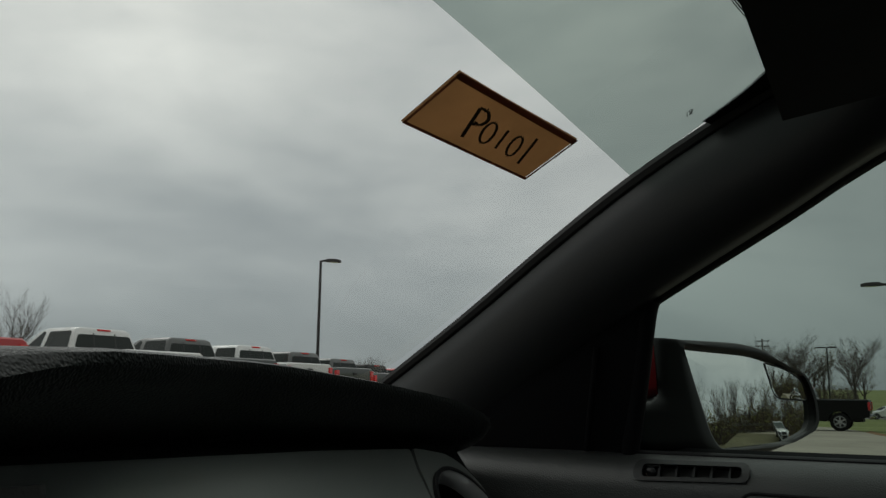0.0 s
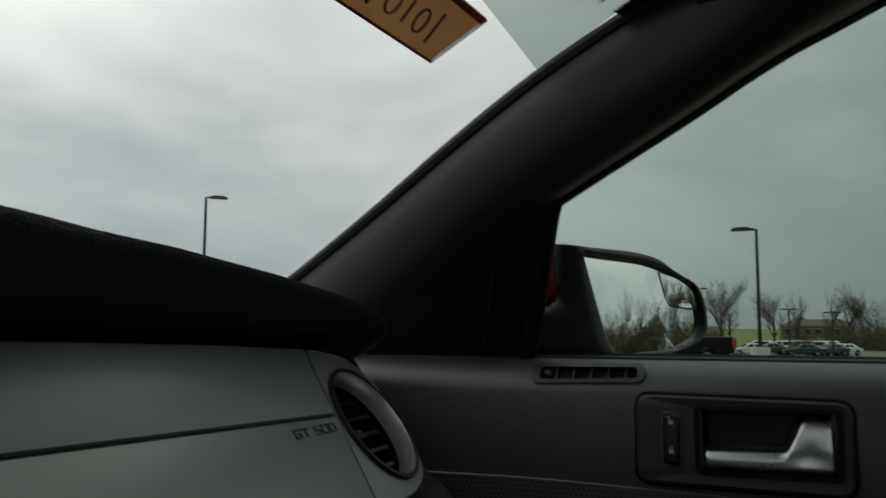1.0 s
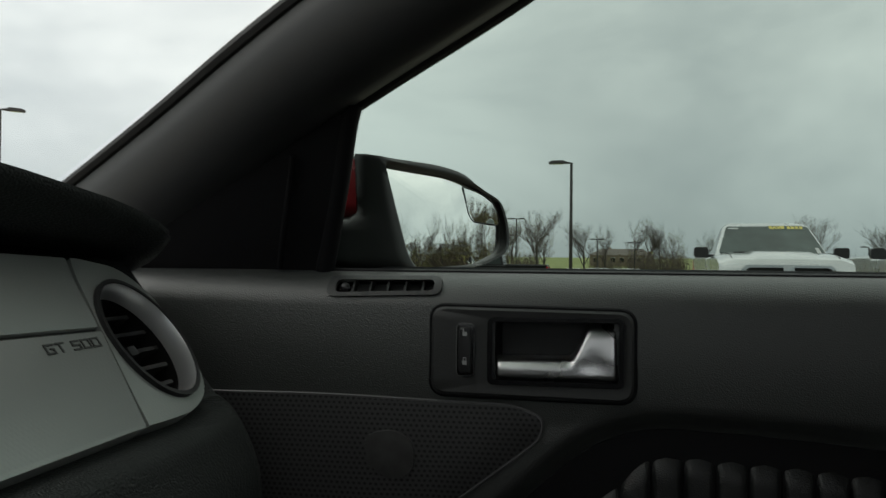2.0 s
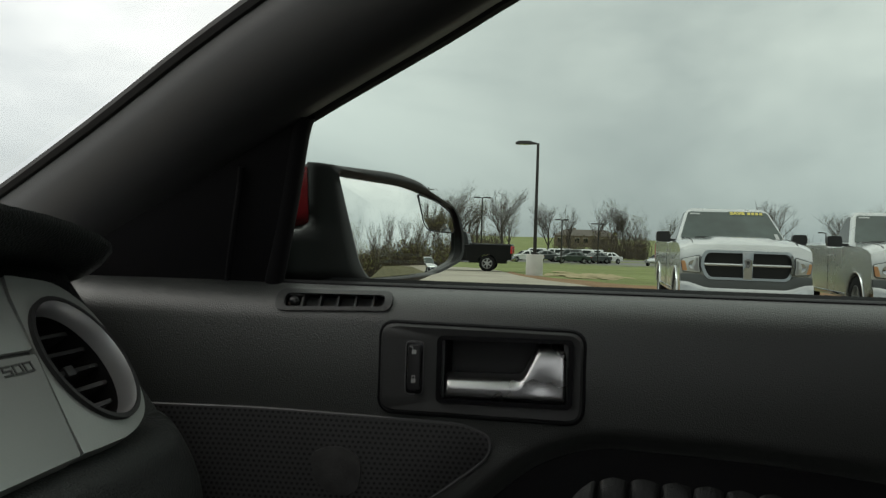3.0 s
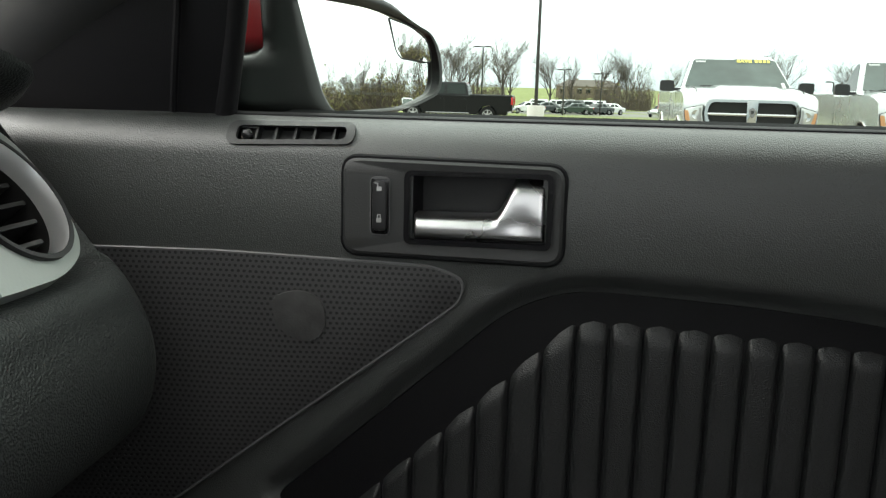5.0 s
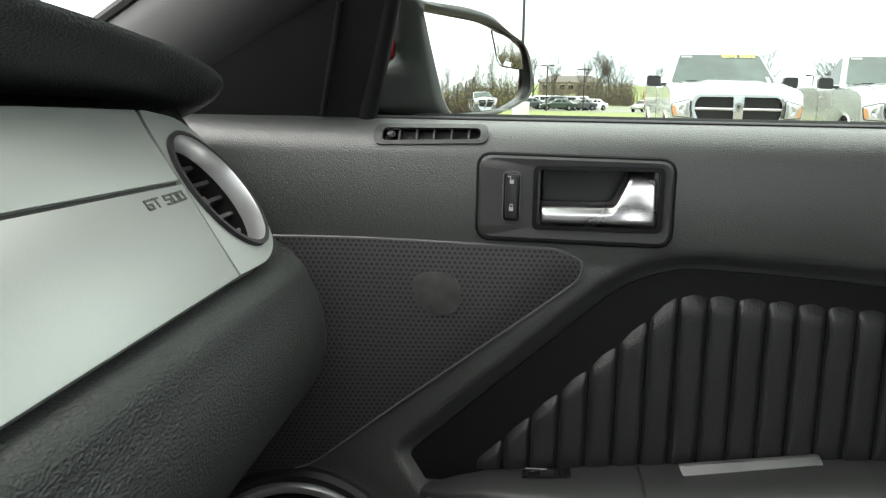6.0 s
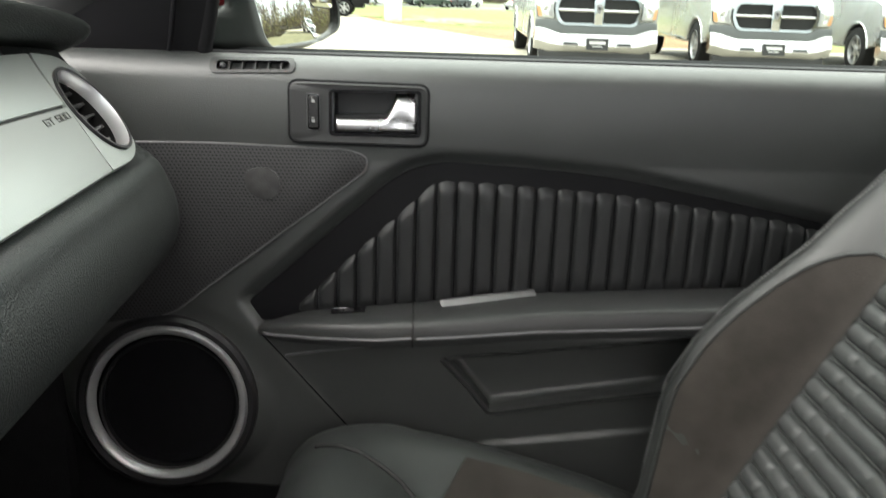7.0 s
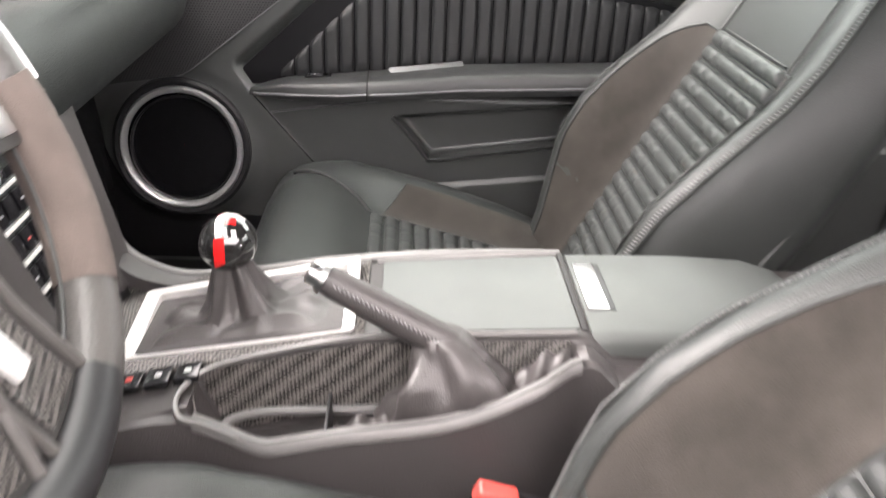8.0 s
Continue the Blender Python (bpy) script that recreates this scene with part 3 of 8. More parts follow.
def dash_ring(x):
    d = brow_drop(x)
    e = max(0.0, (x - 0.585) / 0.085)
    back = 0.16 * e ** 2
    low = 0.05 * e ** 2
    cav = sm((0.599 - x) / 0.018) if x > 0.1 else 0.0
    g = sm((0.165 - x) / 0.11)
    f = -0.036 * sm((0.30 - x) / 0.15)
    mix = lambda a, b: a + (b - a) * g
    pts = [(0.97, 1.035), (0.80, 1.10 + d * 0.5), (0.64, 1.148 + d * 0.8), (0.56, 1.156 + d), (mix(0.508, 0.520) + f, mix(1.1550, 1.1515) + d), (mix(0.500, 0.496) + f, mix(1.1535, 1.145) + d), (mix(0.4995, 0.486) + f, mix(1.1490, 1.135) + d), (mix(0.507, 0.488) + f, mix(1.140, 1.122) + d), (mix(0.527, 0.512) + f * 0.5, mix(1.123, 1.108) + d * 0.8), (0.549, mix(1.109, 1.1035) + d * 0.5),
           (0.548 + 0.055 * cav, 1.102), (0.512 + 0.06 * cav, 1.055), (0.458 + 0.06 * cav, 0.9855), (0.446, 0.978), (0.430, 0.953), (0.421, 0.925), (0.4215, 0.896), (0.433, 0.868), (0.455, 0.847), (0.49, 0.832), (0.60, 0.822), (0.97, 0.815)]
    lower = [(p.x, p.y) for p in smooth_path([Vector((y, z, 0)) for y, z in pts[12:20]], 4)]
    pts = pts[:12] + lower + pts[20:]
    out = []
    for y, z in pts:
        k = 1.0 if y < 0.9 else 0.0
        if z < 1.0:
            z = z + low * (0.8 if z < 0.9 else 0.3)
        out.append((x, y + back * k, z))
    return out


def trim_at(x, z, w=0.0):
    """A point of the silver panel's plane, w metres proud."""
    x, z = x - 0.008 * sm((x - 0.30) / 0.15), z - 0.003 * sm((x - 0.2) / 0.2)
    return Vector((x, 0.495 + 0.8 * (z - 1.04) - 0.78 * w, z + 0.62 * w))


def build_dash():
    d = thing("dashboard", "black grained dashboard with a silver panel before the passenger", "dashboard", at=(0, 0.6, 0.74))
    place = lambda *a: sits(part(*a), d)
    xs = [-0.70, -0.64, -0.5, -0.3, -0.1, 0.05, 0.1, 0.13, 0.16, 0.19, 0.22, 0.25, 0.28, 0.32, 0.36, 0.42, 0.47, 0.51, 0.54, 0.57, 0.582, 0.59, 0.6, 0.61, 0.62, 0.628, 0.636, 0.644, 0.65, 0.656, 0.661, 0.665, 0.668]
    place("body", loft([dash_ring(x) for x in xs]), M_DASH, d, "black grained dash moulding", 48)
    # silver panel: upper strip, lower field, vent bezel
    up = soft_poly([(0.135, 1.0525), (0.499, 1.0475), (0.5075, 1.078), (0.515, 1.093), (0.40, 1.0975), (0.135, 1.1005)], 0.002, 2)
    place("upper_panel", slab(up, trim_at, -0.03, 0.004, 0.0008), M_SILVERTRIM, d, "finely ribbed silver strip")
    lo = soft_poly([(0.180, 0.984), (0.4765, 0.9875), (0.4975, 1.0445), (0.135, 1.0495), (0.150, 1.0)], [0.012, 0.002, 0.002, 0.002, 0.012], 4)
    place("lower_panel", slab(lo, trim_at, -0.03, 0.005, 0.001), M_SILVERTRIM, d, "silver fascia panel")
    place("panel_gap", slab([(0.13, 1.0495), (0.4985, 1.0445), (0.4985, 1.0475), (0.13, 1.0525)], trim_at, -0.03, 0.001), M_RUBBER, d)
    bz = soft_poly([(0.4785, 0.9875), (0.540, 0.9865), (0.576, 0.998), (0.5905, 1.030), (0.5875, 1.065), (0.568, 1.085), (0.517, 1.093), (0.5095, 1.078)], [0.002, 0.02, 0.025, 0.02, 0.02, 0.02, 0.004, 0.004], 5)
    c = (0.5415, 1.0355)
    # bezel plate with a round hole
    def around(poly, centre, n=48):
        out = []
        for k in range(n):
            a = k * math.tau / n
            dx, dz = math.cos(a), math.sin(a)
            best = None
            for (x0, z0), (x1, z1) in zip(poly, poly[1:] + poly[:1]):
                ex, ez = x1 - x0, z1 - z0
                den = dx * ez - dz * ex
                if abs(den) < 1e-12:
                    continue
                t = ((x0 - centre[0]) * ez - (z0 - centre[1]) * ex) / den
                s = ((x0 - centre[0]) * dz - (z0 - centre[1]) * dx) / den
                if t > 0 and -1e-6 <= s <= 1 + 1e-6 and (best is None or t < best):
                    best = t
            out.append((centre[0] + dx * best, centre[1] + dz * best))
        return out
    outer = around(bz, c)
    ins = [(c[0] + 0.0425 * math.cos(k * math.tau / 48), c[1] + 0.0390 * math.sin(k * math.tau / 48)) for k in range(48)]
    place("vent_bezel", frame_slab(outer, ins, trim_at, -0.03, 0.005), M_SILVERTRIM, d, "silver vent surround")
    vent = place("air_vent", frame_slab([(c[0] + (x - c[0]) * 1.02, c[1] + (z - c[1]) * 1.02) for x, z in ins], [(c[0] + (x - c[0]) * 0.95, c[1] + (z - c[1]) * 0.95) for x, z in ins], trim_at, -0.002, 0.0085), M_SMOOTHBLK, d, "round air vent with black slats")
    # bright funnel ring
    rings = []
    for f, w in ((0.955, 0.0070), (0.945, 0.0080), (0.928, 0.0060), (0.905, 0.0005), (0.888, -0.005), (0.884, -0.007)):
        off = 0.0
        rings.append([trim_at(c[0] - off + (x - c[0]) * f, c[1] + (z - c[1]) * f, w) for x, z in ins])
    sits(part("chrome_ring", loft(rings, True, False), M_VENTRING, vent, "bright silver ring", 60), d)
    cup = [[trim_at(c[0] + (x - c[0]) * f, c[1] + (z - c[1]) * f, w) for x, z in ins] for f, w in ((0.887, -0.0060), (0.875, -0.050), (0.76, -0.058), (0.05, -0.058))]
    sits(part("vent_well", loft(cup, True, False), M_VENTBLK, vent), d)
    for k in range(5):
        z = c[1] - 0.0235 + 0.0115 * k
        half = 0.0352 * math.sqrt(max(0.05, 1 - ((z - c[1]) / 0.0320) ** 2))
        bm = slab(soft_poly([(c[0] - half, z - 0.0012), (c[0] + half, z - 0.0012), (c[0] + half, z + 0.0012), (c[0] - half, z + 0.0012)], 0.0006, 2), trim_at, -0.034, -0.010)
        sits(part("slat", bm, M_VENTBLK, vent), d)
    bm = slab(soft_poly([(c[0] - 0.006, c[1] - 0.0035), (c[0] + 0.004, c[1] - 0.0035), (c[0] + 0.004, c[1] + 0.0025), (c[0] - 0.006, c[1] + 0.0025)], 0.001, 2), trim_at, -0.016, -0.008, 0.0006)
    sits(part("vent_tab", bm, M_SMOOTHBLK, vent), d)
    # raised lettering on the lower field
    n = Vector((0, -0.78, 0.62))
    xa = Vector((1, 0, 0))
    ya = n.cross(xa)
    base = trim_at(0.4585, 1.0382, 0.0052)
    m = Matrix((xa, ya, n)).transposed().to_4x4()
    m.translation = base
    # block letters, drawn as bars: (x, y, width, height) in a 1 by 1 cell
    t_ = 0.16
    cells = {"G": ((0, 0, t_, 1), (0, 0, 1, t_), (0, 1 - t_, 1, t_), (1 - t_, 0, t_, 0.5), (0.5, 0.42, 0.5, t_)), "T": ((0, 1 - t_, 1, t_), (0.42, 0, t_, 1)),
             "5": ((0, 0, 1, t_), (1 - t_, 0, t_, 0.55), (0, 0.42, 1, t_), (0, 0.42, t_, 0.58), (0, 1 - t_, 1, t_)), "0": ((0, 0, 1, t_), (0, 1 - t_, 1, t_), (0, 0, t_, 1), (1 - t_, 0, t_, 1))}
    bm = bmesh.new()
    x_ = -0.0260
    for ch in "GT 500":
        if ch == " ":
            x_ += 0.0052
            continue
        for (bx, by, bw, bh) in cells[ch]:
            cx_, cy_ = x_ + 0.0082 * (bx + bw / 2) + 0.0011 * (by + bh / 2), 0.0072 * (by + bh / 2 - 0.5)
            add_box(bm, (cx_, cy_, 0.0003), (0.0082 * bw, 0.0072 * bh, 0.0006))
        x_ += 0.0100
    bmesh.ops.transform(bm, matrix=m, verts=bm.verts)
    sits(part("lettering", bm, M_DARKLETTER, d, "GT 500 in dark block letters"), d)
    return d


build_dash()


# ---- passenger door ----
M_RING = mat("bright_ring", (0.58, 0.58, 0.59), 0.34, metal=0.7, vary=(14, 0.04), stain=(6, 0.04))


# paler than the panels: painted edge highlights, also switch rim and armrest strip
M_LIP = mat("pale_satin_edge", (0.105, 0.105, 0.108), 0.30, vary=(14, 0.1), spec=0.5)


def poly_dist(poly, Y, Z):
    """Signed distance to a polygon, negative inside, for arrays."""
    best = np.full(Y.shape, 1e9)
    inside = np.zeros(Y.shape, bool)
    n = len(poly)
    for i in range(n):
        (a, b), (c, d) = poly[i], poly[(i + 1) % n]
        ex, ez = c - a, d - b
        t = np.clip(((Y - a) * ex + (Z - b) * ez) / (ex * ex + ez * ez + 1e-15), 0, 1)
        best = np.minimum(best, np.hypot(Y - a - t * ex, Z - b - t * ez))
        cross = ((b > Z) != (d > Z)) & (Y < (c - a) * (Z - b) / (d - b + 1e-15) + a)
        inside ^= cross
    return np.where(inside, -best, best)


def ease(d, width):
    """1 well inside, 0 outside, over a soft edge."""
    t = np.clip(0.5 - d / width, 0, 1)
    return t * t * (3 - 2 * t)


ARCH = soft_poly([(0.372, 0.776), (0.180, 0.950), (0.130, 0.968), (0.01, 0.963), (-0.10, 0.953), (-0.33, 0.909), (-0.60, 0.845), (-0.85, 0.80), (-0.85, 0.735), (0.345, 0.735)], [0.01, 0.03, 0.03, 0.05, 0.08, 0.1, 0.1, 0.02, 0.0, 0.0], 5)
POCKET = soft_poly([(0.102, 0.689), (-0.25, 0.724), (-0.60, 0.755), (-0.60, 0.690), (-0.195, 0.652), (0.043, 0.618)], 0.008, 3)
FRONT = [(0.80, 0.80), (0.62, 0.76), (0.42, 0.74), (0.352, 0.729), (0.232, 0.581), (0.16, 0.49), (0.10, 0.36), (0.80, 0.36)]
SPK = (0.474, 0.629)
RECESS = [(0.2545, 0.9965), (0.1525, 0.9965), (0.1525, 1.0455), (0.2545, 1.0455)]
VENT = [(0.391, 1.0635), (0.304, 1.0665), (0.304, 1.0765), (0.391, 1.0745)]


def door_x(Y, Z):
    X = 0.674 + 0.010 * np.clip((0.95 - Z) / 0.4, 0, 1)
    X = X - 0.006 * np.sin(np.pi * np.clip((Z - 0.96) / 0.13, 0, 1))
    c = np.clip((Z - 1.054) / 0.0305, 0, 1)
    X = X + 0.032 * (1 - np.sqrt(np.clip(1 - c * c, 0, 1)))
    X = X + 0.016 * ease(poly_dist(ARCH, Y, Z), 0.022)
    X = X + 0.024 * ease(poly_dist(POCKET, Y, Z), 0.010)
    below = np.clip((0.735 - Z) / 0.05, 0, 1)
    f = ease(poly_dist(FRONT, Y, Z), 0.007)
    X = X + 0.002 * below * (1 - f)
    r = np.hypot(Y - SPK[0], Z - SPK[1])
    k = ease(r - 0.132, 0.03)
    X = X * (1 - k) + (0.672 + 0.06 * (Z - SPK[1]) - 0.05 * (Y - SPK[0])) * k
    # a step across the lower door
    line = 0.566 + (0.014 - Y) * 0.113
    X = X - 0.005 * ease(Z - line, 0.006) * (1 - f)
    # the panel ahead of the handle swings in towards the dash
    X = X - 0.010 * np.clip((Y - 0.36) / 0.2, 0, 1) ** 2 * np.clip((Z - 0.78) / 0.1, 0, 1)
    return X


def dx1(y, z):
    return float(door_x(np.array([y]), np.array([z]))[0])


def on_door(y, z, w=0.0):
    return Vector((dx1(y, z) - w, y, z))


def flat(x0):
    """Maps (y, z, w) to the upright plane x0, w metres towards the cabin."""
    return lambda y, z, w: Vector((x0 - w, y, z))


def build_door():
    d = thing("passenger_door", "black closed passenger door with pleated insert, armrest and silver handle", "car door", at=(0.70, 0.0, 0.36))
    place = lambda *a: sits(part(*a), d)
    # moulded panel
    ys = np.arange(0.70, -0.86, -0.004)
    zs = np.concatenate([np.arange(0.40, 1.05, 0.004), np.arange(1.05, 1.0845, 0.002)])
    Y, Z = np.meshgrid(ys, zs, indexing="ij")
    X = door_x(Y, Z)
    hole = (np.hypot(Y - SPK[0], (Z - SPK[1]) / 1.05) < 0.107) | (poly_dist(RECESS, Y, Z) < -0.001) | (poly_dist(VENT, Y, Z) < 0.0012)
    ny, nz = Y.shape
    verts = np.stack([X, Y, Z], -1).reshape(-1, 3)
    faces = []
    for i in range(ny - 1):
        row = hole[i] & hole[i + 1]
        for j in range(nz - 1):
            if row[j] and row[j + 1]:
                continue
            a = i * nz + j
            faces.append((a, a + 1, a + nz + 1, a + nz))
    me = bpy.data.meshes.new("panel")
    me.from_pydata(verts.tolist(), [], faces)
    me.shade_smooth()
    me.materials.append(M_LEATHER)
    ob = new("panel", me)
    ob.parent = d
    ob["label"] = "black grained door panel"
    sits(ob, d)
    band = soft_poly([(0.366, 0.768), (0.177, 0.941), (0.129, 0.959), (0.01, 0.954), (-0.10, 0.944), (-0.33, 0.901), (-0.60, 0.836), (-0.84, 0.79), (-0.84, 0.742), (0.362, 0.742)], [0.006, 0.03, 0.03, 0.05, 0.08, 0.1, 0.1, 0.02, 0.0, 0.0], 6)
    place("insert_surround", slab(band, flat(0.700), 0.0, 0.0125, 0.002), M_BAND, d, "matt black recessed band round the pleats")
    cut = [on_door(y, z, 0.0002) for y, z in [(0.352 - 0.120 * k / 20, 0.729 - 0.148 * k / 20) for k in range(21)] + [(0.232 - 0.072 * k / 12, 0.581 - 0.091 * k / 12) for k in range(1, 13)]]
    place("panel_joint", tube(cut, 0.0012, 6), M_SAIL, d)
    # lighter flange along the front and lower edge of the map pocket
    edge = smooth_path([(y, z, 0) for y, z in ((0.110, 0.694), (0.102, 0.686), (0.072, 0.652), (0.048, 0.622), (0.036, 0.617), (-0.06, 0.632), (-0.195, 0.651), (-0.40, 0.671), (-0.59, 0.690))], 6)
    rings = []
    for k, p in enumerate(edge):
        q = (edge[min(k + 1, len(edge) - 1)] - edge[max(k - 1, 0)]).normalized()
        nrm = Vector((q.y, -q.x, 0))
        if nrm.y > 0:
            nrm = -nrm
        rings.append([Vector((x, p.x + nrm.x * w, p.y + nrm.y * w)) for w, x in ((-0.002, 0.700), (-0.002, 0.681), (0.000, 0.6775), (0.004, 0.6775), (0.007, 0.681), (0.008, 0.692))])
    place("pocket_flange", loft(rings), M_LEATHER, d, "raised edge of the map pocket", 60)
    # sill strip and outer weather strip at the glass
    rings = [[(0.6955, y, 1.0815), (0.697, y, 1.0845), (0.702, y, 1.0856), (0.712, y, 1.0858), (0.718, y, 1.0845), (0.722, y, 1.078), (0.722, y, 1.05), (0.700, y, 1.05)] for y in (0.42, 0.1, -0.3, -0.86)]
    place("weather_strip", loft(rings), M_SAIL, d, "black rubber window strip")
    rings = [[(0.735, y, 1.05), (0.735, y, 1.0840), (0.742, y, 1.0875), (0.760, y, 1.082), (0.775, y, 1.055), (0.775, y, 1.04)] for y in (0.55, 0.1, -0.3, -0.86)]
    place("outer_strip", loft(rings), M_SAIL, d)
    def side_pane(u, v):
        y = 0.455 - 1.255 * u
        top_ = lerp_table([(-0.80, 1.370), (-0.20, 1.400), (0.04, 1.366), (0.15, 1.330), (0.20, 1.307), (0.255, 1.279), (0.362, 1.223), (0.42, 1.192), (0.455, 1.168)], y)
        z = 1.06 + (top_ - 1.06) * v
        return Vector((0.728 - 0.5 * (z - 1.06), y, z))
    g = place("window_glass", grid(side_pane, 40, 6), P_SIDE, d, "raised green-tinted side window")
    g.visible_shadow = False
    # defroster vent at the front of the sill
    out = soft_poly([(0.3975, 1.0610), (0.2980, 1.0640), (0.2980, 1.0795), (0.3975, 1.0785)], 0.0076, 5)
    inn = soft_poly([(0.3900, 1.0645), (0.3045, 1.0672), (0.3045, 1.0762), (0.3900, 1.0752)], 0.0044, 5)
    lean = lambda y, z, w: Vector((dx1(y, z) - 0.9 * w, y, z + 0.35 * w))
    v = place("sill_vent", frame_slab(out, inn, lean, -0.002, 0.003), M_BEZEL, d, "slim black defroster vent")
    sits(part("vent_back", slab(inn, lean, -0.018, -0.010), M_BEZEL, v), d)
    for k in range(5):
        y = 0.315 + 0.0152 * k
        sits(part("fin", slab([(y - 0.0009, 1.0645), (y + 0.0009, 1.0645), (y + 0.0009, 1.077), (y - 0.0009, 1.077)], lean, -0.012, -0.0005), M_BEZEL, v), d)
    bm = bmesh.new()
    bmesh.ops.create_uvsphere(bm, u_segments=12, v_segments=8, radius=0.0052, matrix=Matrix.Translation(lean(0.3835, 1.0697, -0.003)) @ Matrix.Diagonal((0.6, 1, 1, 1)))
    sits(part("vent_end", bm, M_GLOSSBLK, v), d)
    # handle bezel
    P = flat(0.6685)
    n = 5
    outer = soft_poly([(0.3045, 0.9835), (0.1405, 0.9815), (0.1405, 1.0535), (0.3045, 1.0555)], 0.012, n)
    lip = soft_poly([(0.3025, 0.9855), (0.1425, 0.9835), (0.1425, 1.0515), (0.3025, 1.0535)], 0.011, n)
    inner = soft_poly([(0.255, 0.995), (0.151, 0.9955), (0.151, 1.0465), (0.255, 1.0455)], 0.004, n)
    bm = loft([[P(y, z, w) for y, z in l] for l, w in ((outer, -0.006), (outer, 0.0025), (lip, 0.0042), (inner, 0.0030), (inner, -0.012))], True, False)
    bz = place("handle_bezel", bm, M_BEZEL, d, "black handle surround")
    rim_o = soft_poly([(0.2578, 0.9925), (0.1485, 0.9925), (0.1485, 1.0485), (0.2578, 1.0475)], 0.006, n)
    rim_i = soft_poly([(0.2538, 0.9965), (0.1525, 0.9965), (0.1525, 1.0448), (0.2538, 1.0440)], 0.003, n)
    sits(part("recess_rim", frame_slab(rim_o, rim_i, P, 0.0, 0.0062), M_GLOSSBLK, bz), d)
    cup = loft([[P(y, z, w) for y, z in l] for l, w in ((rim_i, 0.002), (rim_i, -0.022), ([(0.205 + (y - 0.205) * 0.9, 1.022 + (z - 1.022) * 0.86) for y, z in rim_i], -0.030))], True, False)
    bm2 = bmesh.new()
    bm2.faces.new([bm2.verts.new(P(0.205 + (y - 0.205) * 0.9, 1.022 + (z - 1.022) * 0.86, -0.030)) for y, z in rim_i])
    join(cup, bm2)
    sits(part("recess", cup, M_SMOOTHBLK, bz, "deep black hand recess"), d)
    # lever: a grip bar and a broad foot that rises from it
    ys_ = [0.2515, 0.2513, 0.2508, 0.250, 0.2485, 0.2465, 0.244, 0.24] + [0.236 - 0.004 * k for k in range(10)] + [0.1985 - 0.0015 * k for k in range(24)] + [0.1615, 0.159, 0.157, 0.155, 0.154, 0.1533, 0.153]
    roof_ = smooth_path([(y, z, 0) for y, z in ((0.2520, 1.0142), (0.215, 1.0146), (0.196, 1.0150), (0.1915, 1.0158), (0.188, 1.0182), (0.182, 1.0300), (0.1775, 1.0400), (0.1745, 1.0425), (0.166, 1.0430), (0.152, 1.0430))], 6)
    roof_ = sorted((p.x, p.y) for p in roof_)
    rings = []
    for k, y in enumerate(ys_):
        z0, z1 = 0.9962, lerp_table(roof_, y)
        ring = [P(y, z0, -0.022)]
        for j in range(25):
            f = 0.5 - 0.5 * math.cos(math.pi * j / 24)
            z = z0 + (z1 - z0) * f
            up_, dn_, end_ = z1 - z, z - z0, min(0.2515 - y, y - 0.153) * 1.6
            r = lambda e, s: math.sqrt(max(0.0, 1 - (1 - min(1.0, e / s)) ** 2))
            w = -0.0045 + 0.0100 * r(up_, 0.0095) * r(dn_, 0.0055) * r(end_, 0.005)
            w -= 0.16 * max(0.0, z - 1.0155) + 0.0018 * math.exp(-((y - 0.172) / 0.012) ** 2 - ((z - 1.012) / 0.010) ** 2)
            ring.append(P(y, z, w))
        rings.append(ring + [P(y, z1, -0.022)])
    lever = loft(rings)
    sits(part("lever", lever, M_SATIN, bz, "satin silver pull lever", 70), d)
    sits(part("bezel_gap", tube([P(y, z, -0.0002) for y, z in outer] + [P(outer[0][0], outer[0][1], -0.0002)], 0.0028, 6), M_SAIL, bz), d)
    # lock switch
    so = soft_poly([(0.2830, 0.999), (0.2690, 0.999), (0.2690, 1.0415), (0.2830, 1.0415)], 0.004, 4)
    sits(part("switch_frame", slab(so, P, 0.0, 0.0058, 0.0008), M_GLOSSBLK, bz), d)
    sits(part("switch_rim", tube([P(y, z, 0.0045) for y, z in so + so[:1]], 0.0007, 6), M_LIP, bz), d)
    sb = soft_poly([(0.2810, 1.0020), (0.2710, 1.0020), (0.2705, 1.0205), (0.2710, 1.0390), (0.2810, 1.0390), (0.2815, 1.0205)], 0.0022, 3)
    rocker = slab(sb, P, 0.004, 0.0085, 0.0014)
    sits(part("lock_rocker", rocker, M_SMOOTHBLK, bz, "black lock rocker"), d)
    bm = bmesh.new()
    for z, tilt in ((1.0085, 0), (1.0320, 0.0022)):
        slab(soft_poly([(0.2778, z), (0.2742, z), (0.2742, z + 0.0032), (0.2778, z + 0.0032)], 0.0004, 2), P, 0.0083, 0.0091, bm=bm)
        sh = [(0.2773, z + 0.003), (0.2768, z + 0.003), (0.2768, z + 0.0056), (0.2773, z + 0.0056)]
        slab(sh, P, 0.0083, 0.0091, bm=bm)
        if not tilt:
            slab([(0.2752, z + 0.003), (0.2747, z + 0.003), (0.2747, z + 0.0056), (0.2752, z + 0.0056)], P, 0.0083, 0.0091, bm=bm)
        slab([(0.2773 + tilt, z + 0.0054), (0.2747 + tilt, z + 0.0054), (0.2747 + tilt, z + 0.006), (0.2773 + tilt, z + 0.006)], P, 0.0083, 0.0091, bm=bm)
    sits(part("lock_symbols", bm, M_MARK, bz, "small white padlock signs"), d)
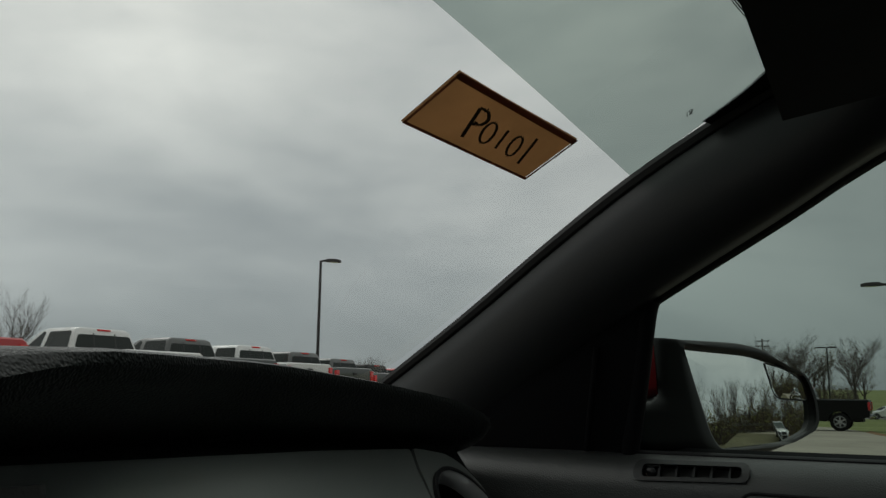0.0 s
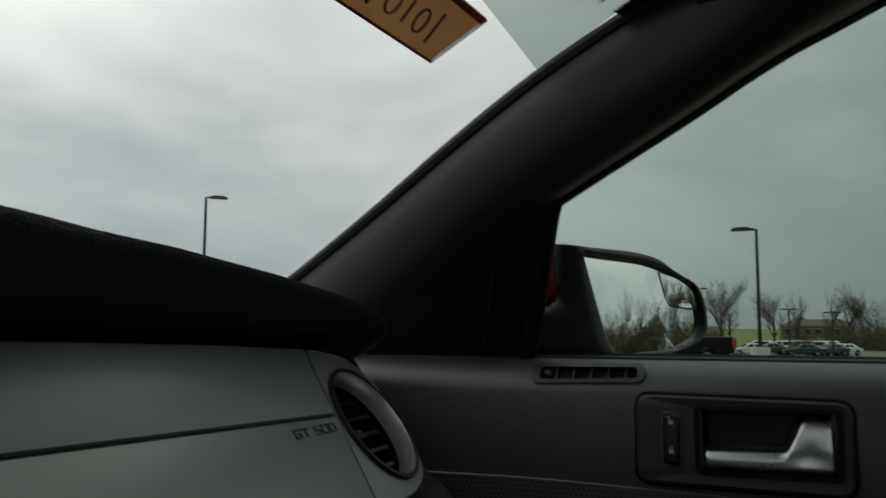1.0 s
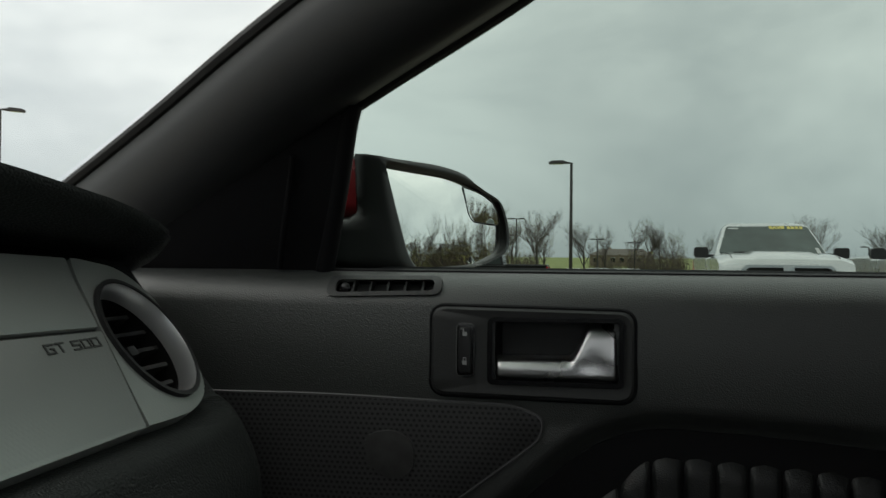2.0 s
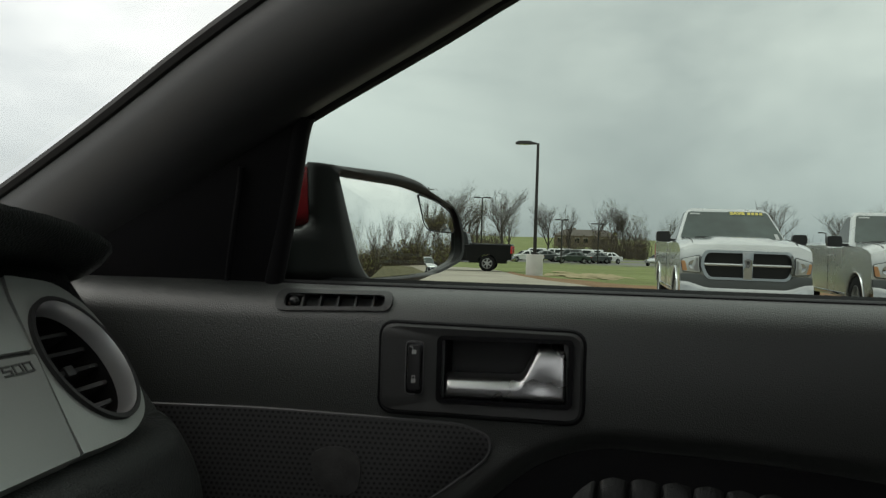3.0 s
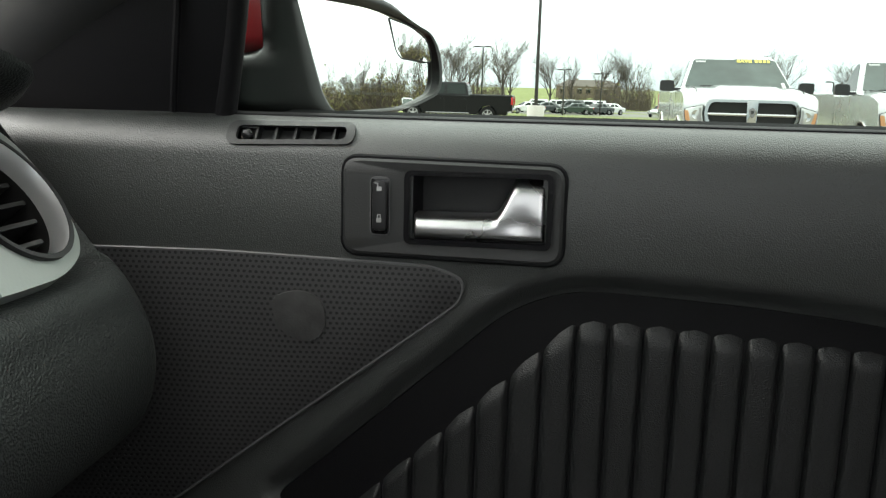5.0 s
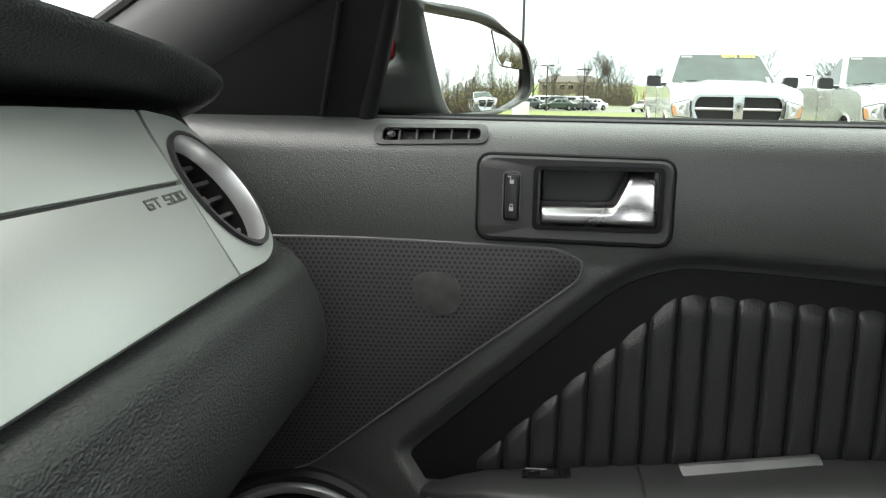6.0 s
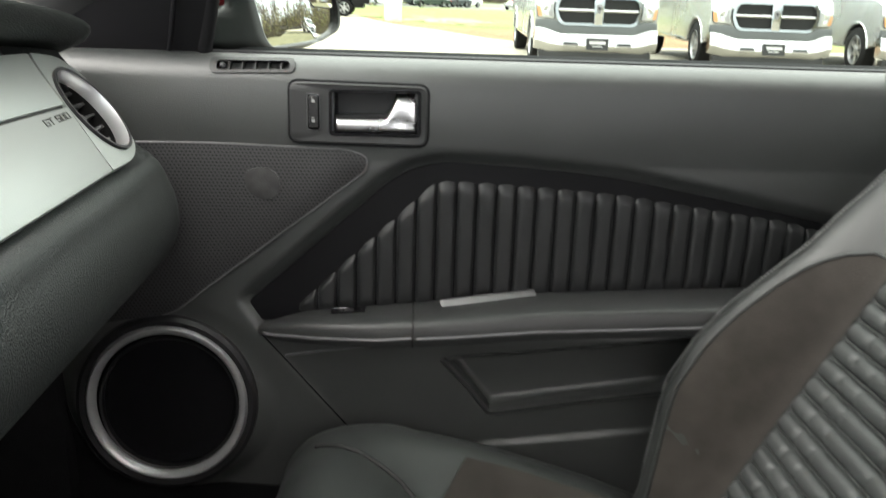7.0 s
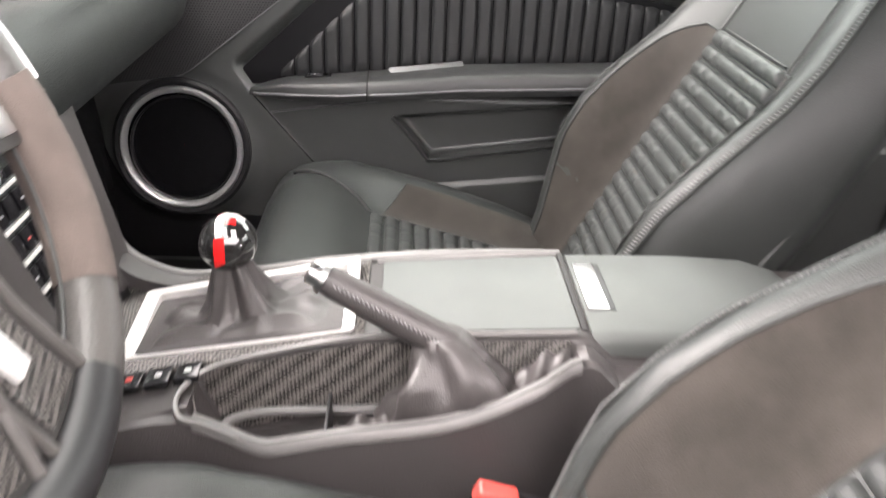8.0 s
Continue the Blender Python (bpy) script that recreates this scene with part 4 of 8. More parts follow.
    # perforated tweeter panel
    gp = soft_poly([(0.60, 0.979), (0.40, 0.9785), (0.236, 0.975), (0.2125, 0.966), (0.214, 0.950), (0.228, 0.938), (0.378, 0.822), (0.46, 0.757), (0.60, 0.74)], [0, 0.02, 0.012, 0.012, 0.012, 0.012, 0.03, 0.02, 0], 5)
    flatg = lambda y, z, w: Vector((0.6775 - 0.012 * max(0, (y - 0.36) / 0.2) ** 2 - w, y, z))
    bm = slab(gp, flatg, -0.004, 0.0085, 0.0015)
    gr = place("tweeter_grille", bm, M_GRILLECLOTH, d, "finely perforated black speaker panel")
    # the highlight along the panel's edge, painted as a paler rod
    edge = [flatg(y, z, 0.0072) for y, z in gp[:-2]]
    sits(part("grille_edge", tube(edge, 0.0014, 6), M_LIP, gr), d)
    tw = soft_poly([(0.362, 0.946), (0.338, 0.953), (0.319, 0.944), (0.318, 0.918), (0.336, 0.909), (0.358, 0.921)], 0.010, 4)
    sits(part("tweeter_spot", slab(tw, flatg, 0.006, 0.0138, 0.0004), M_PATCH, gr, "slightly worn grey patch"), d)
    # pleated insert
    def top(y):
        if y > 0.128:
            return 0.762 + (0.306 - y) / (0.306 - 0.128) * (0.934 - 0.762)
        return lerp_table([(-0.62, 0.815), (-0.33, 0.892), (-0.10, 0.924), (0.02, 0.932), (0.095, 0.936), (0.128, 0.934)], y)

    def low(y):
        return lerp_table([(-0.62, 0.800), (-0.27, 0.800), (0.0, 0.787), (0.15, 0.770), (0.30, 0.757)], y)

    bg = soft_poly([(0.306, 0.757)] + [(y, low(y)) for y in (0.15, 0.0, -0.27, -0.60)] + [(y, top(y) + 0.002) for y in (-0.60, -0.33, -0.10, 0.02, 0.128)], 0.004, 2)
    q = place("pleated_insert", slab(bg, flat(0.6935), -0.004, 0.002), M_SUEDE, d, "black pleated leather insert")
    pitch = 0.0253
    y1 = 0.3024
    while y1 > -0.59:
        y0 = y1 - pitch

        def puff(u, v):
            y = y1 + (y0 - y1) * u
            zt, zb = top(y), min(low(y), top(y) - 0.004)
            h = max(0.004, zt - zb)
            z = zb + h * v
            round_ = max(0.0, 1 - abs(2 * u - 1) ** 4.5) ** 0.55
            pinch = min(1.0, (1 - v) * h / 0.009) ** 0.5 * (0.55 + 0.45 * min(1.0, v * h / 0.01))
            lift = 0.0035 * (1 - abs(2 * u - 1)) * (v > 0.97)
            wob = 0.0006 * noise.noise(Vector((y * 60, z * 25, y1)))
            return Vector((0.6935 - 0.0035 - 0.0085 * round_ * pinch - wob, y, z + lift))
        sits(part("pleat", grid(puff, 14, 18), M_PLEAT, q, "", 85), d)
        y1 = y0
    # armrest: front switch pod and long rear pad
    def arm_ring(y, grow=1.0, drop=0.0):
        zt = lerp_table([(-0.80, 0.812), (-0.27, 0.800), (0.0, 0.787), (0.15, 0.771), (0.30, 0.755), (0.355, 0.735)], y) - drop
        w = lerp_table([(-0.80, 0.072), (-0.2, 0.078), (0.10, 0.076), (0.20, 0.070), (0.28, 0.055), (0.33, 0.035), (0.352, 0.018), (0.36, 0.008)], y) * grow
        hgt = lerp_table([(-0.8, 0.052), (0.0, 0.050), (0.2, 0.044), (0.30, 0.036), (0.355, 0.012)], y)
        xb = 0.694
        return [(xb, y, zt), (xb - w * 0.5, y, zt + 0.001), (xb - w * 0.88, y, zt - 0.002), (xb - w * 0.95, y, zt - 0.005), (xb - w * 0.975, y, zt - 0.009), (xb - w * 1.02, y, zt - hgt * 0.50), (xb - w * 1.015, y, zt - hgt * 0.56), (xb - w * 0.95, y, zt - hgt * 0.76), (xb - w * 0.80, y, zt - hgt * 0.80), (xb - w * 0.55, y, zt - hgt * 0.95), (xb, y, zt - hgt * 1.1)]
    a1 = place("armrest_pod", loft([arm_ring(y) for y in (0.357, 0.345, 0.32, 0.29, 0.25, 0.20, 0.1535)]), M_BEZEL, d, "black window-switch pod", 50)
    place("armrest_pad", loft([arm_ring(y, 1.03) for y in (0.1515, 0.10, 0.05, 0.0, -0.06, -0.15, -0.3, -0.5, -0.72, -0.80)]), M_BEZEL, d, "long black padded armrest", 50)
    # lower lip, its highlight put in as a paler tube
    lip = [Vector(arm_ring(y, 1.0 if y > 0.1525 else 1.03)[5]) for y in [0.345 - 0.012 * k for k in range(92)]]
    place("armrest_lip", tube([p + Vector((0.0010, 0, 0)) for p in lip], 0.0024, 8), M_LIP, d, "satin lower edge of the armrest")
    low_line = smooth_path([(y, z, 0) for y, z in ((0.318, 0.694), (0.303, 0.697), (0.138, 0.721), (-0.075, 0.749), (-0.40, 0.775), (-0.70, 0.79))], 8)
    place("armrest_trim", tube([on_door(p.x, p.y, 0.0002) for p in low_line], 0.0020, 6), M_LIP, d, "thin satin strip under the armrest")
    place("pod_gap", tube([(Vector(p) - Vector((0.66, 0.1525, 0.75))) * 1.004 + Vector((0.66, 0.1525, 0.75)) for p in arm_ring(0.1525, 1.03)[:9]], 0.0014, 6), M_RUBBER, d)
    # window switch on the pod
    def pod_at(y, u, w=0.0):
        zt = lerp_table([(0.15, 0.771), (0.30, 0.755)], y)
        return Vector((0.694 - u, y, zt + 0.001 + w))
    sw = bmesh.new()
    loft([[pod_at(0.258, 0.015, 0.0), pod_at(0.258, 0.030, 0.0)], [pod_at(0.214, 0.015, 0.0), pod_at(0.214, 0.033, 0.0)]], False, False, sw)
    bmesh.ops.recalc_face_normals(sw, faces=sw.faces)
    bmesh.ops.translate(sw, vec=(0, 0, 0.0012), verts=sw.verts)
    sits(part("switch_plate", thick(sw, 0.0012), M_GLOSSBLK, a1), d)
    bm = box(tuple(pod_at(0.235, 0.024, 0.0022)), (0.007, 0.012, 0.003), 0.0010)
    sits(part("window_switch", bm, M_SMOOTHBLK, a1), d)
    bm = box(tuple(pod_at(0.240, 0.0165, 0.0026)), (0.0012, 0.030, 0.0006))
    sits(part("switch_line", bm, M_MARK, a1), d)
    # pull cup with a grey metal plate
    pl = [(0.119, 0.7775), (-0.006, 0.7895), (-0.010, 0.7705), (0.108, 0.7585)]
    pr = lambda y, z, w: Vector((0.686 - (0.79 - z) * 1.1 - w, y, z + 0.004))
    bm = slab(soft_poly(pl, 0.002, 3), pr, 0.0, 0.006, 0.001)
    place("pull_plate", bm, M_DULLMETAL, d, "grey metal pull-cup plate")
    # speaker in the lower front corner
    ell = Matrix.Translation((0.668, SPK[0], SPK[1])) @ Vector((-1, -0.05, 0.06)).to_track_quat("Z", "Y").to_matrix().to_4x4() @ Matrix.Diagonal((0.96, 1.008, 1.0, 1.0))
    sp = place("door_speaker", ring_turned([(0.1090, -0.004), (0.1085, 0.004), (0.1055, 0.008), (0.1010, 0.0075), (0.0965, 0.002), (0.0960, -0.008)], 72, ell), M_RING, d, "round door speaker with satin chrome ring", 50)
    sits(part("speaker_surround", ring_turned([(0.1240, -0.014), (0.1215, 0.003), (0.1160, 0.0065), (0.1092, 0.0045), (0.1092, -0.010)], 72, ell), M_SMOOTHBLK, sp), d)
    sits(part("speaker_cloth", turned([(0.0965, -0.002), (0.0940, -0.016), (0.086, -0.022), (0.04, -0.020), (0.0005, -0.019)], 72, ell, None, False), M_CLOTH, sp, "black speaker cloth"), d)
    sits(part("inner_ring", ring_turned([(0.0950, -0.004), (0.0935, 0.0005), (0.0905, -0.001), (0.0900, -0.010)], 72, ell @ Matrix.Translation((0.002, -0.003, 0))), M_SMOOTHBLK, sp), d)
    # added black sheet: the shade under and ahead of the speaker, as colour
    brim = lambda y: lerp_table([(0.24, 0.492), (0.40, 0.500), (0.50, 0.508), (0.56, 0.530), (0.60, 0.610), (0.64, 0.70), (0.70, 0.74)], y)
    place("lower_panel", thick(grid(lambda u, v: on_door(0.24 + 0.45 * u, 0.41 + (brim(0.24 + 0.45 * u) - 0.41) * v, 0.0035), 40, 14), 0.002), M_SAIL, d, "matt black lower edge of the door")
    # belt guide near the rear end of the sill
    go = soft_poly([(-0.4205, 1.0500), (-0.512, 1.0500), (-0.512, 1.066), (-0.478, 1.0815), (-0.4225, 1.0815)], [0.006, 0.006, 0.01, 0.016, 0.007], 4)
    gi = soft_poly([(-0.4310, 1.0570), (-0.4720, 1.0570), (-0.4700, 1.066), (-0.459, 1.0765), (-0.4325, 1.0765)], [0.003, 0.003, 0.006, 0.010, 0.004], 4)
    k = place("belt_guide", frame_slab(go, gi, lean, -0.002, 0.005), M_LEATHER, d, "black moulded belt guide with a dark opening")
    sits(part("guide_gap", tube([lean(y, z, 0.0002) for y, z in go + go[:1]], 0.0016, 6), M_SAIL, k), d)
    sits(part("guide_back", slab(gi, lean, -0.006, 0.0008), M_SMOOTHBLK, k), d)
    sits(part("guide_button", slab(soft_poly([(-0.435, 1.0585), (-0.443, 1.0585), (-0.443, 1.0635), (-0.435, 1.0635)], 0.002, 3), lean, 0.0, 0.003, 0.001), M_SATIN, k), d)
    # sail panel before the glass: black triangle with an upright seal
    tri = [(0.409, 1.084), (0.374, 1.222), (0.50, 1.16), (0.62, 1.095), (0.62, 1.06), (0.416, 1.06)]
    sl = lambda y, z, w: Vector((0.700 - 0.45 * (z - 1.085) - w, y, z))
    place("sail_panel", slab(tri, sl, -0.006, 0.004, 0.002), M_SAIL, d, "black triangular mirror sail")
    up = smooth_path([(0.700, 0.409, 1.082), (0.690, 0.401, 1.11), (0.672, 0.388, 1.155), (0.650, 0.374, 1.205), (0.640, 0.366, 1.222)], 5)
    place("quarter_seal", tube(up, 0.0085, 10), M_SAIL, d)
    up = smooth_path([(0.688, 0.447, 1.085), (0.672, 0.437, 1.12), (0.655, 0.425, 1.165), (0.645, 0.42, 1.18)], 5)
    place("sail_rib", tube(up, 0.0030, 8), M_BAND, d)
    return d


build_door()


# ---- outside mirror ----
def build_mirror():
    mth = thing("side_mirror", "black and red outside mirror with a round-cornered glass and spotter", "car mirror", at=(0.80, 0.36, 1.08))
    place = lambda *a: sits(part(*a), mth)
    O = Vector((0.8137, 0.3222, 1.150))
    ax = Vector((0.83, -0.557, -0.012)).normalized()
    nn = (ax.cross(Vector((0, 0, 1))).normalized() + Vector((0, 0, 0.092))).normalized()
    if nn.y > 0:
        nn = -nn
    az = nn.cross(ax)
    if az.z < 0:
        az = -az
    at = lambda u, v, w=0.0: O + ax * (u * 0.985) + az * v + nn * w
    # glass outline in its own plane
    gl = soft_poly([(-0.081, 0.033), (0.028, 0.0258), (0.093, 0.009), (0.103, -0.018), (0.100, -0.045), (0.060, -0.0585), (-0.045, -0.065), (-0.056, -0.050)], [0.006, 0.03, 0.014, 0.02, 0.014, 0.014, 0.012, 0.012], 6)
    R = 0.8
    bow = lambda u, v: -(u * u + v * v) / (2 * R)

    def dome(poly, k0, w0):
        cx = sum(p[0] for p in poly) / len(poly)
        cz = sum(p[1] for p in poly) / len(poly)
        rings = [[at(cx + (u - cx) * f, cz + (v - cz) * f, w0 + bow(cx + (u - cx) * f, cz + (v - cz) * f) * k0) for u, v in poly] for f in (1.0, 0.8, 0.6, 0.4, 0.2, 0.03)]
        bm = loft(rings, True, False)
        bm.faces.new(bm.verts[-len(poly):])
        return bm
    M_MIRROR = mat("mirror_glass", (0.90, 0.90, 0.88), 0.0, metal=1.0)
    place("mirror_glass", dome(gl, 1.0, 0.0), M_MIRROR, mth, "slightly convex mirror glass", 80)
    spot = soft_poly([(0.032, 0.0215), (0.061, 0.0160), (0.086, 0.005), (0.0925, -0.0125), (0.089, -0.0160), (0.047, -0.0145), (0.040, -0.008)], [0.002, 0.01, 0.008, 0.002, 0.002, 0.005, 0.006], 5)
    cx, cz = 0.063, 0.002
    sb = [[at(cx + (u - cx) * f, cz + (v - cz) * f, -0.0002 - ((u - cx) ** 2 + (v - cz) ** 2) * f * f / (2 * 0.35) - 0.012 * (u - cx) * f + 0.062 * (v - cz) * f) for u, v in spot] for f in (1.0, 0.75, 0.5, 0.25, 0.03)]
    bm = loft(sb, True, False)
    bm.faces.new(bm.verts[-len(spot):])
    place("spotter_glass", bm, M_MIRROR, mth, "wide-angle spotter mirror", 80)
    place("spotter_rim", tube([p + nn * 0.0002 for p in sb[0]] + [sb[0][0] + nn * 0.0002], 0.0007, 6), M_RUBBER, mth)
    # lettering on the glass
    m3 = Matrix((ax, az, nn)).transposed().to_4x4()
    for txt, v in (("OBJECTS IN MIRROR ARE", -0.0415), ("CLOSER THAN THEY APPEAR", -0.0485)):
        m = m3.copy()
        m.translation = at(0.006, v, -0.0007)
        sits(words("lettering", txt, 0.0046, m, M_ETCH, mth, 0.0, 0.0, 0.0, 1.1), mth)
    # housing: lip round the glass, a broad flank towards the door, a body that swells ahead of it
    cxx, czz = 0.0, -0.012
    ring = []
    for p, q in zip(gl, gl[1:] + gl[:1]):
        k = max(1, int(math.dist(p, q) / 0.006))
        ring += [(p[0] + (q[0] - p[0]) * j / k, p[1] + (q[1] - p[1]) * j / k) for j in range(k)]

    def rim_at(g0, w, left=0.0, reach=-0.104, crown=0.0, low=None):
        out = []
        for u, v in ring:
            du, dv = u - cxx, v - czz
            L = math.hypot(du, dv)
            g = g0 * (1 - (0.6 if g0 < 0.005 else 1.35) * sm((u - 0.02) / 0.05))
            u2, v2 = cxx + du * (1 + g / L), czz + dv * (1 + g / L) + crown * sm((v + 0.01) / 0.03)
            k = sm((v + 0.023) / 0.010)
            to = reach if low is None else reach * k + low * (1 - k)
            u2 += (to - u2) * left * sm((-u - 0.03) / 0.025)
            right = sm((u - 0.03) / 0.05)
            u2 -= min(0.07, 1.1 * max(0.0, -w - 0.004)) * right
            out.append(at(u2, v2, w if w < 0 else w * (1 - 0.8 * right)))
        return out
    rings = [rim_at(-0.002, -0.010), rim_at(0.0005, -0.004), rim_at(0.0015, 0.004), rim_at(0.0035, 0.006, 0.04, crown=0.002), rim_at(0.0065, 0.004, 0.30, crown=0.004), rim_at(0.0085, -0.004, 0.75, crown=0.005), rim_at(0.0095, -0.014, 0.97, crown=0.006, low=-0.116), rim_at(0.009, -0.022, 1.0, -0.098, 0.006, -0.128), rim_at(0.008, -0.040, 1.0, -0.096, 0.005, -0.140), rim_at(-0.002, -0.072, 0.9, -0.09, 0.003, -0.12), rim_at(-0.022, -0.095, 0.6, -0.08), rim_at(-0.036, -0.102, 0.4, -0.07)]
    bm = loft(rings, True, False)
    bm.faces.new(bm.verts[-len(ring):])
    place("housing", bm, M_MIRRORBLK, mth, "satin black mirror housing", 60)
    # red painted cap over the front of the housing
    rings = [rim_at(0.004, -0.015, 1.0, -0.1035, 0.004, -0.08), rim_at(0.006, -0.020, 1.0, -0.1045, 0.005, -0.08), rim_at(0.0085, -0.034, 1.0, -0.109, 0.006, -0.08), rim_at(0.0085, -0.052, 1.0, -0.114, 0.006, -0.08), rim_at(0.001, -0.078, 0.95, -0.11, 0.003, -0.08), rim_at(-0.019, -0.101, 0.6), rim_at(-0.034, -0.108, 0.4)]
    bm = loft(rings, True, False)
    bm.faces.new(bm.verts[-len(ring):])
    place("cap", bm, M_RED, mth, "red painted mirror cap", 60)
    # broad foot that joins the housing to the door
    rings = []
    for x, y0, y1, z0, z1 in ((0.722, 0.410, 0.52, 1.076, 1.128), (0.745, 0.392, 0.50, 1.079, 1.129), (0.775, 0.370, 0.47, 1.081, 1.126), (0.81, 0.352, 0.44, 1.085, 1.122), (0.83, 0.356, 0.42, 1.090, 1.110)):
        rings.append([(x, y, z) for y, z in soft_poly([(y0 + 0.006, z0), (y1, z0), (y1 - 0.02, z1), (y0 + 0.010, z1)], 0.008, 4)])
    place("foot", loft(rings), M_MIRRORBLK, mth, "dark mirror foot on the door", 60)
    return mth


build_mirror()


# ---- seats ----
M_RIB = mat("ribbed_seat_leather", (0.029, 0.032, 0.031), 0.46, grain=(700, 0.5, "leather", 0.0007), vary=(14, 0.12), stain=(6, 0.12), spec=0.5)


def build_seat(label, xc, dy, group, upright):
    if upright:
        H, up, fw = Vector((xc, -0.232 + dy, 0.522)), Vector((0, -0.459, 0.888)), Vector((0, 0.888, 0.459))
    else:
        H, up, fw = Vector((xc, -0.17 + dy, 0.56)), Vector((0, -0.60, 0.80)), Vector((0, 0.80, 0.60))
    seat = thing("front_seat", label, "car seat", group, at=(xc, dy, 0.36))
    place = lambda *a: sits(part(*a), seat)
    # backrest front, as a height over the plane through its hinge
    half = lambda s: lerp_table([(0.0, 0.235), (0.10, 0.262), (0.25, 0.268), (0.42, 0.255), (0.55, 0.225), (0.64, 0.19), (0.70, 0.13)], s)
    inner = lambda s: lerp_table([(0.0, 0.118), (0.2, 0.120), (0.40, 0.116), (0.7, 0.10)], s)

    def n_of(a, s):
        b = lerp_table([(-0.05, 0.045), (0.0, 0.055), (0.09, 0.079), (0.14, 0.094), (0.20, 0.092), (0.26, 0.078), (0.37, 0.040), (0.45, 0.026), (0.54, 0.018), (0.62, 0.010), (0.70, 0.0)], s)
        w, i = half(s), inner(s)
        k = sm((a - i) / max(0.02, (w - 0.045 - i)))
        n = 0.056 + b * k
        edge = (a - (w - 0.05)) / 0.05
        if edge > 0:
            n -= (n - 0.015) * (1 - math.sqrt(max(0.0, 1 - min(1, edge) ** 2)))
        if s > 0.60:
            n -= 0.05 * ((s - 0.60) / 0.10) ** 2
        return n

    def back_at(x, s, w=0.0):
        return H + Vector((x, 0, 0)) + up * s + fw * (n_of(abs(x), s) + w)

    rings = []
    S = [-0.05, 0.0, 0.05, 0.12, 0.2, 0.28, 0.36, 0.42, 0.48, 0.53, 0.58, 0.62, 0.66, 0.69, 0.70]
    for s in S:
        w = half(s)
        front = [back_at(-w + 2 * w * k / 40, s) for k in range(41)]
        rear = [H + Vector((x * w, 0, 0)) + up * s + fw * z for x, z in ((1.0, 0.0), (0.96, -0.018), (0.8, -0.03), (0.0, -0.035), (-0.8, -0.03), (-0.96, -0.018), (-1.0, 0.0))]
        rings.append(front + rear)
    place("backrest", loft(rings), M_LEATHER2, seat, "black leather backrest with raised bolsters", 60)
    for sg in (1, -1):
        # suede on the inner flank of each bolster
        def flank(u, v):
            s = -0.035 + 0.430 * v
            a0, a1 = inner(s) + 0.004, inner(s) + (half(s) - 0.046 - inner(s)) * lerp_table([(0, 0.74), (0.3, 0.80), (0.6, 0.82), (0.8, 0.80), (0.88, 0.75), (0.94, 0.64), (0.98, 0.48), (1, 0.34)], v)
            return back_at(sg * (a0 + (a1 - a0) * u), s, 0.0022)
        place("suede_panel", grid(flank, 10, 24), M_SUEDE, seat, "brown-grey suede side panel")
        seam = [flank(1.0, k / 24) for k in range(25)] + [flank(1 - k / 10, 1.0) for k in range(1, 11)]
        place("piping", tube(seam, 0.0022, 6), M_LEATHER2, seat)
        # a welt along the bolster's front edge, with stitches
        line = [back_at(sg * (half(s) - 0.030), s, 0.001) for s in [0.02 + 0.60 * k / 40 for k in range(41)]]
        place("bolster_welt", tube(line, 0.0028, 6), M_LEATHER2, seat)
        bm = bmesh.new()
        for k in range(130):
            s = 0.03 + 0.56 * k / 130
            p = back_at(sg * (half(s) - 0.0360), s, 0.0012)
            q = back_at(sg * (half(s) - 0.0320), s + 0.0015, 0.0012)
            tube([p, q], 0.0007, 5, bm)
        place("bolster_stitches", bm, M_THREAD, seat, "pale twin stitching")
        rise = [0.395 + 0.225 * k / 24 for k in range(25)]
        place("upper_seam", tube([back_at(sg * inner(s), s, 0.0006) for s in rise], 0.0026, 6), M_LEATHER2, seat)
        bm = bmesh.new()
        for k in range(60):
            s = 0.40 + 0.215 * k / 60
            tube([back_at(sg * (inner(s) + 0.0035), s, 0.0010), back_at(sg * (inner(s) + 0.0065), s + 0.001, 0.0010)], 0.0006, 5, bm)
        place("upper_stitches", bm, M_THREAD, seat, "pale stitching")
    # ribs across the insert, each a pillow with two stitched notches
    s = 0.0
    while s < 0.385:
        i = inner(s) + 0.002

        def rib(u, v, s=s, i=i):
            x = -i + 2 * i * u
            r = max(0.0, 1 - abs(2 * v - 1) ** 2.6) ** 0.55
            t = min(1.0, min(u, 1 - u) / 0.03) ** 0.5
            notch = 1 - 0.34 * max(0.0, 1 - abs(abs(x) - i * 0.62) / 0.004) - 0.24 * max(0.0, 1 - abs(abs(x) - i * 0.34) / 0.0035)
            return H + Vector((x, 0, 0)) + up * (s + 0.0247 * v) + fw * (0.0525 + 0.0125 * r * t * notch + 0.0005 * noise.noise(Vector((x * 40, s * 90, 0))))
        place("rib", grid(rib, 60, 10), M_RIB, seat, "", 85)
        s += 0.0250
    # side shield seam on the flank towards the console
    sx = -1 if xc > 0 else 1
    side = smooth_path([(sx * (half(0.15) - 0.004), 0.10, 0.020), (sx * (half(0.25) - 0.004), 0.20, 0.018), (sx * (half(0.35) - 0.004), 0.33, 0.006), (sx * (half(0.48) - 0.004), 0.47, -0.012)], 6)
    place("shield_seam", tube([H + Vector((p.x, 0, 0)) + up * p.y + fw * p.z for p in side], 0.0045, 6), M_LEATHER2, seat)
    # plain upper panel with a faint embossed patch
    bm = bmesh.new()
